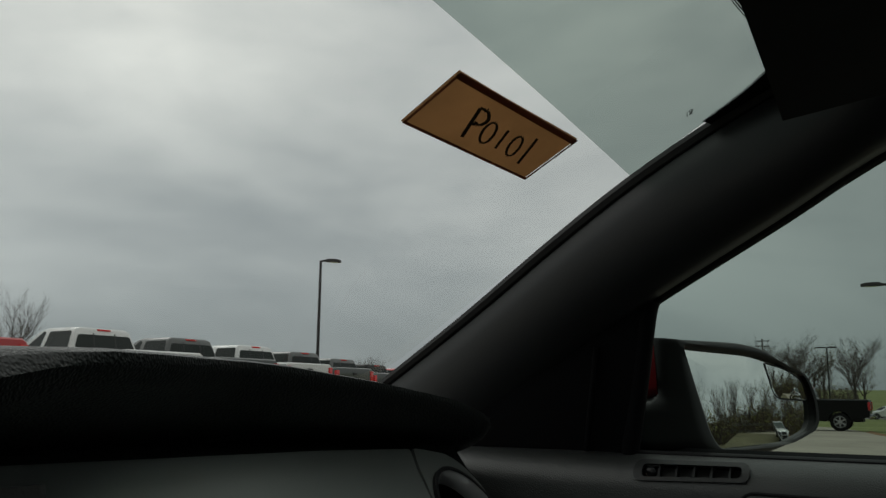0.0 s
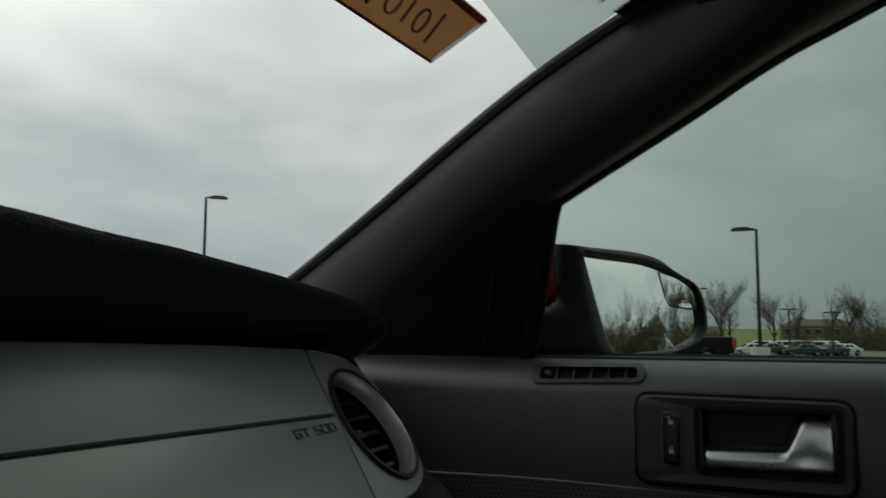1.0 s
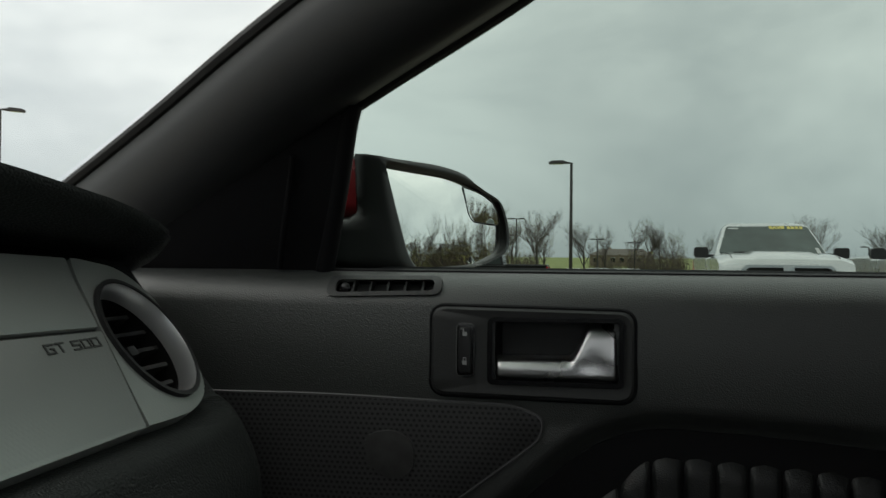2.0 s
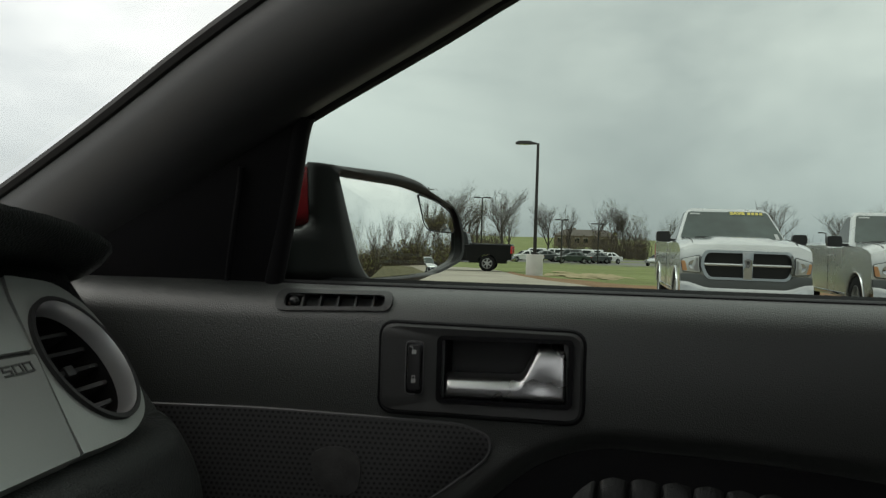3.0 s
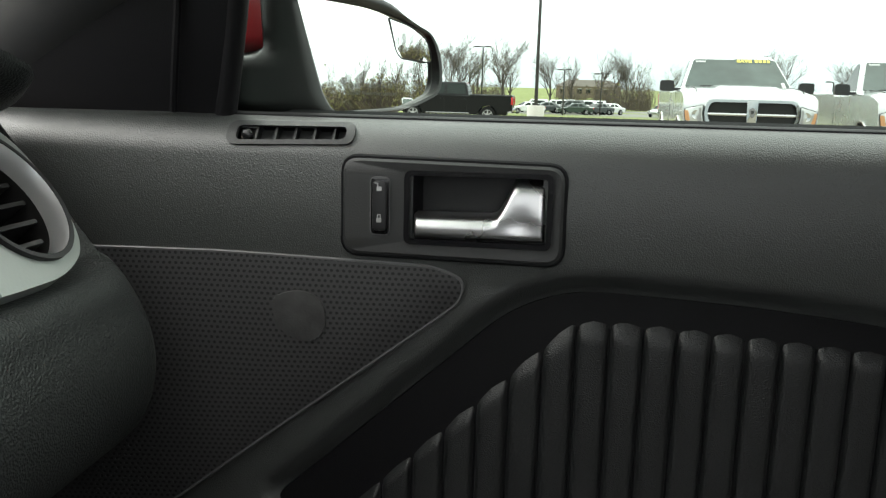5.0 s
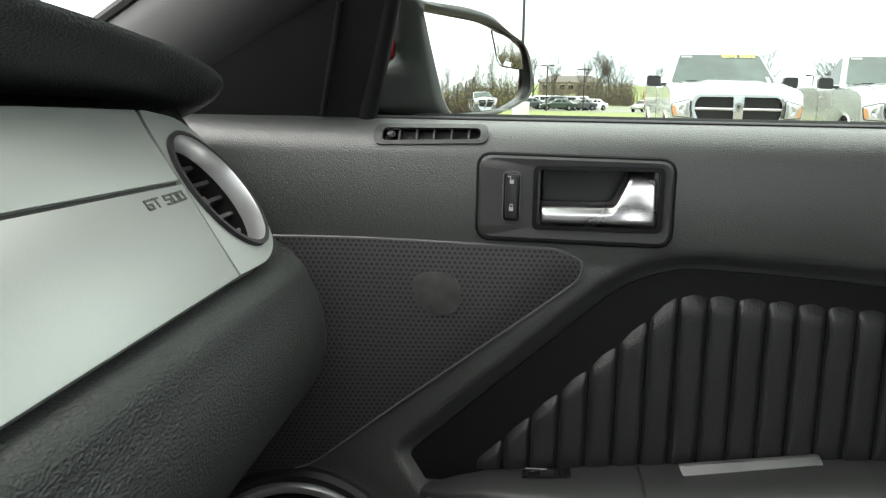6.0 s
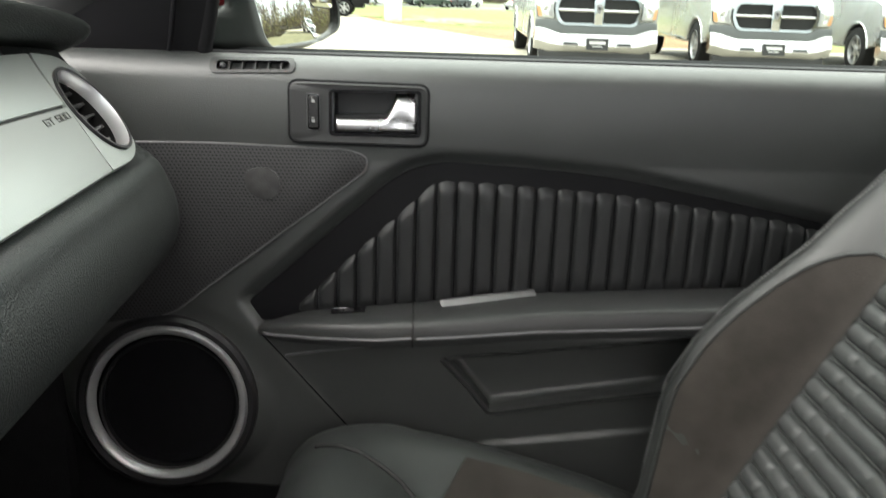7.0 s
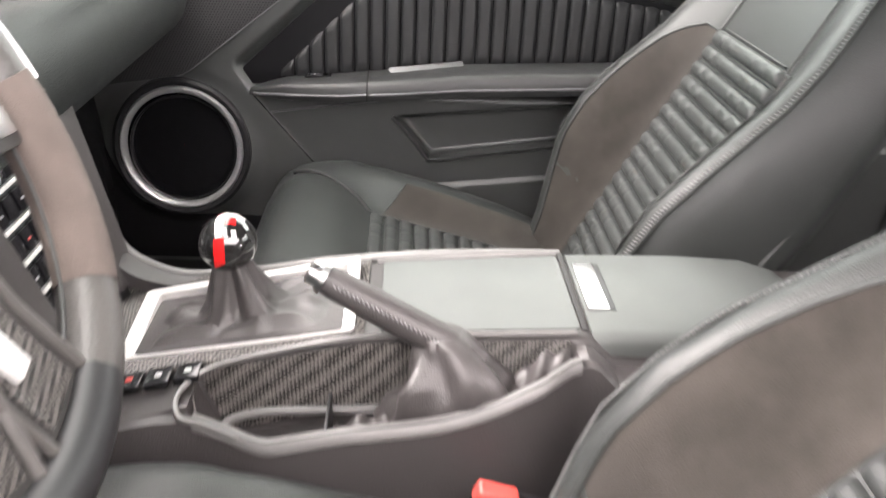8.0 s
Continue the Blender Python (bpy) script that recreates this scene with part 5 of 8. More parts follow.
    for k in range(5):
        add_box(bm, (0.0, 0.0, 0.0), (0.004 + 0.004 * (k % 2), 0.0012, 0.020 - 0.002 * k))
        bmesh.ops.translate(bm, vec=H + up * 0.50 + fw * 0.0575 + Vector((-0.03 + 0.010 * k, 0, 0)), verts=bm.verts[-8:])
    place("embossed_patch", bm, M_RIB, seat)
    place("panel_seam", tube([back_at(-0.105 + 0.21 * k / 20, 0.402, 0.001) for k in range(21)], 0.0020, 6), M_LEATHER2, seat)
    # cushion
    def z_of(a, y):
        t = (y + 0.17) / 0.465
        b = lerp_table([(-0.19, 0.020), (-0.09, 0.036), (0.03, 0.044), (0.12, 0.042), (0.18, 0.034), (0.25, 0.008), (0.30, 0.0)], y)
        k = sm((a - 0.120) / 0.085)
        base = 0.5555 + 0.28 * y + (0.0 if upright else 0.058)
        z = base + b * k + lerp_table([(0.142, 0.0), (0.165, 0.016), (0.21, 0.026), (0.26, 0.022), (0.32, 0.012)], y) * (1 - 0.75 * k)
        e = (a - 0.215) / 0.048
        if e > 0:
            z -= 0.085 * (1 - math.sqrt(max(0.0, 1 - min(1, e) ** 2)))
        f = (y - 0.232) / 0.085
        if f > 0:
            z -= 0.11 * (1 - math.sqrt(max(0.0, 1 - min(1, f) ** 2)))
        return z

    def cush_at(x, y, w=0.0):
        return Vector((xc + x, y + dy, z_of(abs(x), y) + w))
    rings = []
    for y in [-0.20, -0.15, -0.08, 0.0, 0.06, 0.12, 0.145, 0.165, 0.185, 0.21, 0.235, 0.26, 0.28, 0.295, 0.306, 0.313, 0.3165]:
        w = 0.263 - 0.035 * sm((y - 0.20) / 0.12) - (0.02 if y > 0.312 else 0)
        top = [cush_at(-w + 2 * w * k / 44, y) for k in range(45)]
        rings.append(top + [(xc + w, y + dy, 0.40), (xc - w, y + dy, 0.40)])
    place("cushion", loft(rings), M_LEATHER2, seat, "black leather seat cushion", 60)
    for sg in (1, -1):
        def flank2(u, v):
            y = 0.125 - 0.30 * v
            return cush_at(sg * (0.122 + (0.187 - 0.122) * u), y - 0.04 * u * (1 - v), 0.002)
        place("suede_panel", grid(flank2, 10, 20), M_SUEDE, seat, "brown-grey suede side panel")
        place("piping", tube([flank2(k / 10, 0.0) for k in range(11)], 0.0013, 6), M_RIB, seat)
        place("cushion_seam", tube([cush_at(sg * (0.122 + 0.062 * k / 12), 0.142 + 0.125 * k / 12, 0.0012) for k in range(13)], 0.0030, 6), M_RUBBER, seat)
        place("insert_seam", tube([cush_at(sg * 0.1215, 0.142 - 0.30 * k / 12, 0.001) for k in range(13)], 0.0024, 6), M_LEATHER2, seat)
    y = 0.142
    while y > -0.165:
        def rib2(u, v, y=y):
            x = -0.121 + 0.242 * u
            r = max(0.0, 1 - abs(2 * v - 1) ** 2.6) ** 0.55
            t = min(1.0, min(u, 1 - u) / 0.03) ** 0.5
            notch = 1 - 0.34 * max(0.0, 1 - abs(abs(x) - 0.078) / 0.004) - 0.24 * max(0.0, 1 - abs(abs(x) - 0.042) / 0.0035)
            return Vector((xc + x, y - 0.0230 * v + dy, z_of(0, y - 0.0230 * v) - 0.003 + 0.0100 * r * t * notch))
        place("rib", grid(rib2, 60, 10), M_RIB, seat, "", 85)
        y -= 0.0235
    place("seat_base", box((xc, 0.03 + dy, 0.385), (0.44, 0.42, 0.07), 0.02), M_SMOOTHBLK, seat)
    return seat


build_seat("black leather passenger seat with ribbed insert and suede bolsters", 0.372, 0.0, "front seats", True)
build_seat("black leather driver's seat with ribbed insert and suede bolsters", -0.428, 0.075, "front seats", False)

# ---- centre console ----
M_WEAVE = mat("woven_pattern_trim", (0.125, 0.118, 0.114), 0.24, grain=(520, 0.8, "weave", 0.001), vary=(90, 0.2), spec=0.5)
M_FRAME = mat("bright_frame_paint", (0.62, 0.62, 0.61), 0.34, metal=0.35, vary=(14, 0.06), stain=(6, 0.06))


def weave(m, pitch):
    """Alternate light and dark threads, laid on the diagonal."""
    N, L = m.node_tree.nodes, m.node_tree.links
    b = N["Principled BSDF"]
    co, mp, ck, mx = N.new("ShaderNodeTexCoord"), N.new("ShaderNodeMapping"), N.new("ShaderNodeTexChecker"), N.new("ShaderNodeMix")
    mp.inputs["Rotation"].default_value = (radians(35), radians(20), radians(45))
    ck.inputs["Scale"].default_value = 1.0 / pitch
    mx.data_type, mx.blend_type = "RGBA", "MULTIPLY"
    L.new(co.outputs["Object"], mp.inputs["Vector"])
    L.new(mp.outputs[0], ck.inputs["Vector"])
    ck.inputs["Color1"].default_value, ck.inputs["Color2"].default_value = (1.35, 1.33, 1.3, 1), (0.25, 0.25, 0.25, 1)
    mx.inputs["Factor"].default_value = 1.0
    L.new(b.inputs["Base Color"].links[0].from_socket, mx.inputs["A"])
    L.new(ck.outputs["Color"], mx.inputs["B"])
    L.new(mx.outputs["Result"], b.inputs["Base Color"])


weave(M_WEAVE, 0.0030)
M_CONSOLE = mat("console_plastic", (0.037, 0.0335, 0.0335), 0.50, grain=(600, 0.3, "leather", 0.0008), vary=(8, 0.1), stain=(3, 0.1), spec=0.45)
M_BOOT = mat("boot_leather", (0.043, 0.039, 0.039), 0.44, grain=(700, 0.5, "leather", 0.0006), vary=(16, 0.15), stain=(6, 0.15), spec=0.5)
M_GREYPLASTIC2 = mat("pale_grey_rail", (0.105, 0.102, 0.100), 0.36, grain=(900, 0.3, "leather", 0.0005), vary=(12, 0.08))
CZ = [(-0.60, 0.715), (-0.30, 0.722), (-0.10, 0.730), (-0.078, 0.750), (-0.07, 0.752), (0.125, 0.744), (0.342, 0.695), (0.42, 0.675)]


def cons_z(y):
    return lerp_table(CZ, y)


def bow(y):
    """How far the tray's near wall swings in (+) or out (-)."""
    return lerp_table([(-0.55, 0.0), (-0.13, 0.0), (-0.085, 0.026), (-0.06, 0.030), (-0.03, 0.012), (0.0, 0.006), (0.04, 0.002), (0.08, -0.005), (0.12, -0.010), (0.16, -0.009), (0.20, -0.009), (0.235, 0.006), (0.265, 0.012), (0.29, 0.006), (0.32, 0.0), (0.46, 0.0)], y)


def rim_z(y):
    return lerp_table([(-0.60, 0.712), (-0.30, 0.718), (-0.10, 0.725), (-0.077, 0.742), (0.08, 0.731), (0.17, 0.714), (0.32, 0.690), (0.46, 0.655)], y)


def rim_x(y):
    return lerp_table([(-0.60, 0.112), (-0.12, 0.108), (-0.077, 0.082), (0.08, 0.094), (0.17, 0.106), (0.32, 0.115), (0.46, 0.115)], y)


def cons_at(x, y, w=0.0):
    return Vector((x, y, cons_z(y) + w - max(0.0, min(1.0, (x - 0.045) / 0.05)) * (cons_z(y) - rim_z(y))))


def build_console():
    c = thing("centre_console", "dark centre console with bright shifter frame, armrest lid and woven-pattern tray", "car console", at=(-0.03, 0, 0.36))
    place = lambda *a: sits(part(*a), c)
    rings = []
    for y in (0.46, 0.40, 0.342, 0.31, 0.29, 0.268, 0.255, 0.24, 0.22, 0.2, 0.16, 0.125, 0.09, 0.06, 0.03, 0.0, -0.02, -0.04, -0.055, -0.065, -0.072, -0.079, -0.10, -0.13, -0.25, -0.40, -0.55):
        z = cons_z(y)
        dep = 0.068 * sm((0.272 - y) / 0.03) * sm((y + 0.068) / 0.02)
        lr = 0.038 * sm((0.31 - y) / 0.12) * sm((y + 0.08) / 0.14)
        q = bow(y)
        rx, zr = rim_x(y), rim_z(y)
        rings.append([(rx + 0.012, y, 0.36), (rx, y, zr - 0.03), (rx - 0.003, y, zr - 0.006), (rx - 0.010, y, zr), (0.046, y, z), (-0.088, y, z), (-0.094, y, z - 0.002), (-0.097, y, z - 0.006 - dep * 0.4), (-0.100, y, z - 0.004 - dep), (-0.146 + q, y, z - 0.006 - dep), (-0.1475 + q, y, z - 0.008 - lr - max(0, dep - lr) * 0.5), (-0.149 + q, y, z - 0.004 - lr), (-0.157 + q, y, z - 0.007 - lr), (-0.163 + q, y, z - 0.03 - lr), (-0.170, y, 0.36)])
    place("body", loft(rings), M_CONSOLE, c, "dark moulded console body", 40)
    # woven-pattern cladding round the shifter and on the tray wall
    place("woven_cladding", thick(grid(lambda u, v: cons_at(-0.088 + (0.080 + rim_x(0.405 - 0.283 * v)) * u, 0.405 - 0.283 * v, 0.0025), 16, 12), 0.002), M_WEAVE, c, "woven-pattern cladding")
    place("tray_wall", thick(grid(lambda u, v: Vector((-0.1005 + 0.004 * v, 0.262 - 0.322 * u, cons_z(0.262 - 0.322 * u) - 0.066 + 0.064 * v)), 24, 4), 0.001), M_WEAVE, c, "woven-pattern tray wall")
    arc = [(-0.099 - 0.047 * math.sin(a), 0.244 + 0.021 * math.cos(a)) for a in [k * math.pi / 2 / 10 for k in range(11)]]
    place("tray_end", thick(loft([[Vector((x, y, cons_z(y) - 0.068)), Vector((x, y + 0.004, cons_z(y) - 0.004 - 0.02 * k / 10))] for k, (x, y) in enumerate(arc)], False, False), 0.001), M_WEAVE, c)
    rim = smooth_path([(-0.0895, -0.066, cons_z(-0.066) + 0.002), (-0.0895, 0.0, cons_z(0) + 0.002), (-0.090, 0.12, cons_z(0.12) + 0.002), (-0.092, 0.225, cons_z(0.225) + 0.002), (-0.102, 0.262, cons_z(0.262) + 0.001), (-0.125, 0.278, cons_z(0.278) - 0.003), (-0.146, 0.272, cons_z(0.272) - 0.011), (-0.149, 0.252, cons_z(0.252) - 0.020), (-0.157, 0.222, cons_z(0.222) - 0.034)], 6)
    place("tray_rim", tube(rim, 0.0028, 8), M_GREYPLASTIC2, c, "pale tray rim")
    ys2 = [0.262 - 0.326 * k / 40 for k in range(41)]
    rim2 = [Vector((-0.152 + bow(y), y, cons_z(y) - 0.003 - 0.038 * sm((0.31 - y) / 0.12) * sm((y + 0.08) / 0.14))) for y in ys2]
    lip = [[p + Vector((a, 0, b)) for a, b in ((0.005, -0.004), (0.004, 0.0015), (0.001, 0.0032), (-0.004, 0.0030), (-0.0075, 0.0002), (-0.0095, -0.006), (-0.006, -0.010))] for p in rim2]
    place("tray_lip", loft(lip), M_GREYPLASTIC2, c, "broad grey tray lip", 50)
    place("lip_groove", tube([p + Vector((-0.0042, 0, 0.0026)) for p in rim2], 0.0008, 6), M_SMOOTHBLK, c)
    low = smooth_path([(-0.150, 0.170, 0.669), (-0.149, 0.205, 0.670), (-0.140, 0.232, 0.673), (-0.122, 0.240, 0.675), (-0.108, 0.215, 0.676), (-0.106, 0.16, 0.678), (-0.105, 0.08, 0.680), (-0.104, 0.02, 0.682)], 5)
    place("tray_ledge", tube(low, 0.0042, 8), M_GREYPLASTIC2, c, "pale ledge round the tray floor")
    place("tray_divider", box((-0.136, 0.150, 0.682), (0.056, 0.003, 0.036), 0.001), M_SMOOTHBLK, c)
    rail = smooth_path([(0.108, 0.398, 0.745), (0.107, 0.385, 0.722), (0.108, 0.360, 0.704), (0.110, 0.322, 0.693), (0.106, 0.24, 0.702), (0.099, 0.17, 0.716), (0.088, 0.08, 0.731), (0.078, 0.0, 0.740), (0.073, -0.077, 0.743)], 6)
    rad = [lerp_table([(0.0, 0.0085), (0.18, 0.0080), (0.26, 0.0055), (0.36, 0.0045), (0.41, 0.0035)], p.y) for p in rail]
    place("side_rail", tube(rail, rad, 10), M_GREYPLASTIC2, c, "grey rounded side rail")
    # dark shoulder that sweeps from the stack's side trim into the rail
    front = [p for p in rail if p.y > 0.17]
    wide = [lerp_table([(0.17, 0.006), (0.25, 0.010), (0.31, 0.018), (0.36, 0.030), (0.40, 0.040)], p.y) for p in front]
    bands = [[p + Vector((0, 0.004, -0.010)), p + Vector((0.001, 0.001, 0.0005)), p + Vector((-0.5 * w, -0.002, 0.0012)), p + Vector((-w, -0.003, -0.003)), p + Vector((-w, 0.004, -0.016))] for p, w in zip(front, wide)]
    place("shoulder", loft(bands), M_CONSOLE, c, "dark rounded console shoulder", 50)
    # shifter frame: bright bevelled rectangle
    so = [(-0.062, 0.350), (0.050, 0.350), (0.042, 0.131), (-0.080, 0.131)]
    si = [(-0.060, 0.333), (0.036, 0.333), (0.030, 0.142), (-0.0775, 0.142)]
    P = lambda x, y, w: cons_at(x, y, w * min(1.0, max(0.35, (x + 0.075) / 0.06)))
    place("shifter_frame", frame_slab(soft_poly(so, 0.008, 4), soft_poly(si, 0.005, 4), P, 0.0, 0.014), M_FRAME, c, "bright silver shifter frame")
    # shifter boot
    rings = []
    base = []
    for k in range(4):
        p, q = si[k], si[(k + 1) % 4]
        m_ = 28 if k % 2 else 14
        base += [(p[0] + (q[0] - p[0]) * j / m_, p[1] + (q[1] - p[1]) * j / m_) for j in range(m_)]
    cx, cy = -0.017, 0.240
    for f, hx, hy, lift, fold in ((1.0, 0, 0, 0.004, 0.0), (0.90, 0, 0, 0.001, 0.0), (0.78, 0, 0, 0.003, 0.06), (0.62, 0, 0, 0.007, 0.10), (0.0, 0.027, 0.040, 0.008, 0.20), (0.0, 0.022, 0.030, 0.018, 0.26), (0.0, 0.019, 0.024, 0.032, 0.27), (0.0, 0.016, 0.019, 0.046, 0.24), (0.0, 0.014, 0.016, 0.058, 0.15), (0.0, 0.011, 0.012, 0.068, 0.08)):
        ring = []
        for x, y in base:
            an = math.atan2((y - cy) * 0.5, x - cx)
            wob = 1 + fold * (math.sin(an * 5 + 0.8 + lift * 22) + 0.45 * math.sin(an * 11 + 2.0 - lift * 40)) * 0.8
            if f:
                qx, qy = cx + (x - cx) * f, cy + (y - cy) * f
                up = lift + fold * 0.05 * (1 + math.sin(an * 6 + f * 9 + 0.6 * math.sin(an * 13)))
            else:
                qx, qy, up = cx + hx * math.cos(an) * wob, cy + hy * math.sin(an) * wob, lift
            tilt = 0 if f else lift * 0.15
            ring.append((qx + tilt * 0.3, qy + tilt, cons_z(qy) + up + 0.002))
        rings.append(ring)
    place("shifter_boot", loft(rings, True, True), M_BOOT, c, "crumpled black leather shifter boot", 70)
    return c


console = build_console()


def build_knob():
    k = thing("shift_knob", "black ball shift knob with white and red stripes", "gear knob", at=(-0.014, 0.250, 0.740))
    place = lambda *a: sits(part(*a), k)
    C = Vector((-0.014, 0.250, 0.797))
    place("stem", tube([(-0.012, 0.247, 0.742), (-0.013, 0.249, 0.775)], [0.0095, 0.008], 14), M_SATIN, k)
    R = 0.0268
    bm = bmesh.new()
    bmesh.ops.create_uvsphere(bm, u_segments=40, v_segments=28, radius=R, matrix=Matrix.Translation(C))
    place("ball", bm, M_KNOBBLACK, k, "glossy black ball", 80)
    # painted strips, laid out on the side that faces the driver
    nn = Vector((-0.67, -0.19, 0.72)).normalized()
    right = Vector((0.27, -0.96, 0)).normalized()
    upw = nn.cross(right).normalized()
    if upw.z < 0:
        upw = -upw

    def strip(path, wide, lift):
        pts = smooth_path([(u, v, 0) for u, v in path], 6)
        rows = []
        for j, p in enumerate(pts):
            q = (pts[min(j + 1, len(pts) - 1)] - pts[max(j - 1, 0)]).normalized()
            row = []
            for e in (-1, -0.33, 0.33, 1):
                u, v = (p.x - q.y * wide * e) * R, (p.y + q.x * wide * e) * R
                h = math.sqrt(max(0.0, R * R - u * u - v * v))
                row.append(C + (right * u + upw * v + nn * h).normalized() * (R + lift))
            rows.append(row)
        return loft(rows, False, False)
    place("red_band", strip([(-0.36, -0.90), (-0.36, -0.55), (-0.33, -0.16)], 0.17, 0.0004), M_KNOBRED, k, "red band", 80)
    place("white_band", strip([(-0.33, -0.14), (-0.32, 0.25), (-0.22, 0.60), (0.05, 0.78), (0.38, 0.70), (0.60, 0.48)], 0.10, 0.0003), M_KNOBWHITE, k, "white band", 80)
    place("red_band", strip([(-0.30, 0.80), (-0.10, 0.92), (0.10, 0.95)], 0.05, 0.0006), M_KNOBRED, k, "red edge", 80)
    place("red_band", strip([(-0.02, 0.46), (0.30, 0.40)], 0.16, 0.0004), M_KNOBRED, k, "red band", 80)
    place("white_band", strip([(0.16, 0.06), (0.17, -0.30)], 0.075, 0.0003), M_KNOBWHITE, k, "short white band", 80)
    place("white_band", strip([(-0.10, 0.14), (-0.09, -0.22)], 0.05, 0.0003), M_KNOBWHITE, k, "short white band", 80)


build_knob()


def build_console_top():
    lid = console
    rings = []
    for y, f, h in ((-0.0785, 0.97, -0.006), (-0.082, 1.0, 0.0), (-0.10, 1.0, 0.001), (-0.20, 1.0, 0.002), (-0.27, 0.97, 0.0), (-0.30, 0.88, -0.006), (-0.318, 0.72, -0.016), (-0.322, 0.6, -0.022)):
        w, cx = 0.083 * f, -0.006
        z = 0.749 + h
        rings.append([(cx + w, y, 0.715), (cx + w, y, z - 0.010), (cx + w - 0.004, y, z - 0.003), (cx + w - 0.012, y, z), (cx, y, z + 0.001), (cx - w + 0.012, y, z), (cx - w + 0.004, y, z - 0.003), (cx - w, y, z - 0.010), (cx - w, y, 0.715)])
    pad = sits(part("armrest_lid", loft(rings), M_GREYPANEL, lid, "grey-black leather armrest lid", 50), lid)
    sits(part("latch", box((0.000, -0.095, 0.7505), (0.090, 0.021, 0.004), 0.0012), M_SATIN, pad, "silver latch plate"), lid)
    sits(part("latch_shadow", box((0.000, -0.1085, 0.7500), (0.090, 0.006, 0.003), 0.001), M_SMOOTHBLK, pad), lid)
    cov = sits(part("cover_panel", slab(soft_poly([(0.050, 0.108), (0.060, -0.070), (-0.083, -0.070), (-0.083, 0.108)], 0.006, 4), lambda x, y, w: cons_at(x, y, w), -0.004, 0.003, 0.001), M_GREYPANEL, console, "flat grey console cover"), console)
    sits(part("rail", tube([cons_at(0.060, 0.115, 0.001), cons_at(0.063, 0.02, 0.002), cons_at(0.066, -0.070, 0.003)], 0.0030, 8), M_GREYPLASTIC2, cov, "grey side rail"), cov)
    sits(part("lid_gap", box((-0.008, -0.0745, 0.7510), (0.148, 0.0055, 0.0036), 0.001), M_RUBBER, console), console)
    # parking brake
    pb = thing("parking_brake", "raised leather-wrapped parking brake lever with a chrome button", "parking brake", at=(-0.118, 0.0, 0.69))
    place = lambda *a: sits(part(*a), pb)
    tip, root = Vector((-0.083, 0.169, 0.808)), Vector((-0.110, 0.020, 0.735))
    d = (tip - root)
    place("grip", tube([root, root + d * 0.12, root + d * 0.3, root + d * 0.6, root + d * 0.85, root + d * 0.93], [0.0125, 0.0145, 0.0155, 0.0150, 0.0138, 0.0120], 16), M_BOOT, pb, "leather-wrapped grip")
    place("button", tube([root + d * 0.92, root + d * 0.99, root + d * 1.0], [0.0108, 0.0105, 0.007], 14), M_SATIN, pb, "chrome release button")
    place("collar", tube([root + d * 0.90, root + d * 0.935], [0.0146, 0.0132], 14), M_SATIN, pb)
    bm = bmesh.new()
    side = Vector((-1, 0, 0.2)).normalized()
    for k in range(26):
        p = root + d * (0.16 + 0.7 * k / 26) + side * 0.0152 + Vector((0, 0, 0.002))
        tube([p, p + d * 0.016 + Vector((0, 0, 0.003))], 0.0007, 5, bm)
    place("stitching", bm, M_THREAD, pb, "pale hand stitching")
    rings = []
    n = 44
    for z, cx, cy, rx, ry, fold in ((0.664, -0.124, 0.050, 0.024, 0.060, 0.05), (0.680, -0.124, 0.048, 0.0245, 0.060, 0.10), (0.700, -0.122, 0.044, 0.0265, 0.054, 0.15), (0.716, -0.122, 0.040, 0.0275, 0.048, 0.18), (0.730, -0.119, 0.040, 0.027, 0.040, 0.16), (0.743, -0.112, 0.045, 0.023, 0.031, 0.12), (0.754, -0.107, 0.050, 0.0195, 0.024, 0.06), (0.761, -0.105, 0.054, 0.0175, 0.0195, 0.02)):
        ring = []
        for k in range(n):
            a = k * math.tau / n
            wob = 1 + fold * (math.sin(4 * a + z * 60) + 0.6 * math.sin(7 * a + 2 - z * 40) + 0.35 * math.sin(11 * a + z * 90))
            ring.append((cx + rx * wob * math.cos(a), cy + ry * wob * math.sin(a), z + 0.05 * fold * math.sin(3 * a + z * 80)))
        rings.append(ring)
    place("gaiter", loft(rings), M_BOOT, pb, "crumpled black leather gaiter", 75)

    def flap(u, v):
        y = 0.012 - 0.072 * u
        x = -0.140 + bow(y) + 0.038 * v
        z = 0.688 + 0.040 * u + 0.020 * math.sin(math.pi * v) + 0.007 * math.sin(9 * u + 4 * v) + 0.004 * math.sin(17 * u - 6 * v)
        return Vector((x, y, z))
    place("gaiter_fold", thick(grid(flap, 20, 12), 0.002), M_BOOT, pb, "folded rear skirt of the gaiter", 75)

    def skirt(u, v):
        y = 0.095 + 0.050 * u
        x = -0.158 + 0.048 * v
        return Vector((x, y, 0.672 + 0.018 * (1 - u) * math.sin(math.pi * v) + 0.006 * math.sin(8 * v + 3 * u) + 0.004 * math.sin(13 * u)))
    place("gaiter_fold", thick(grid(skirt, 14, 12), 0.002), M_BOOT, pb, "folded front skirt of the gaiter", 75)
    # belt buckle at the driver's seat
    bk = thing("seat_belt_buckle", "black seat belt buckle with a red button", "seat belt buckle", at=(-0.195, 0.0, 0.55))
    m = Euler((radians(20), radians(-10), 0)).to_matrix().to_4x4()
    sits(part("case", box((-0.190, -0.003, 0.612), (0.022, 0.046, 0.10), 0.006, 3, m), M_SMOOTHBLK, bk), bk)
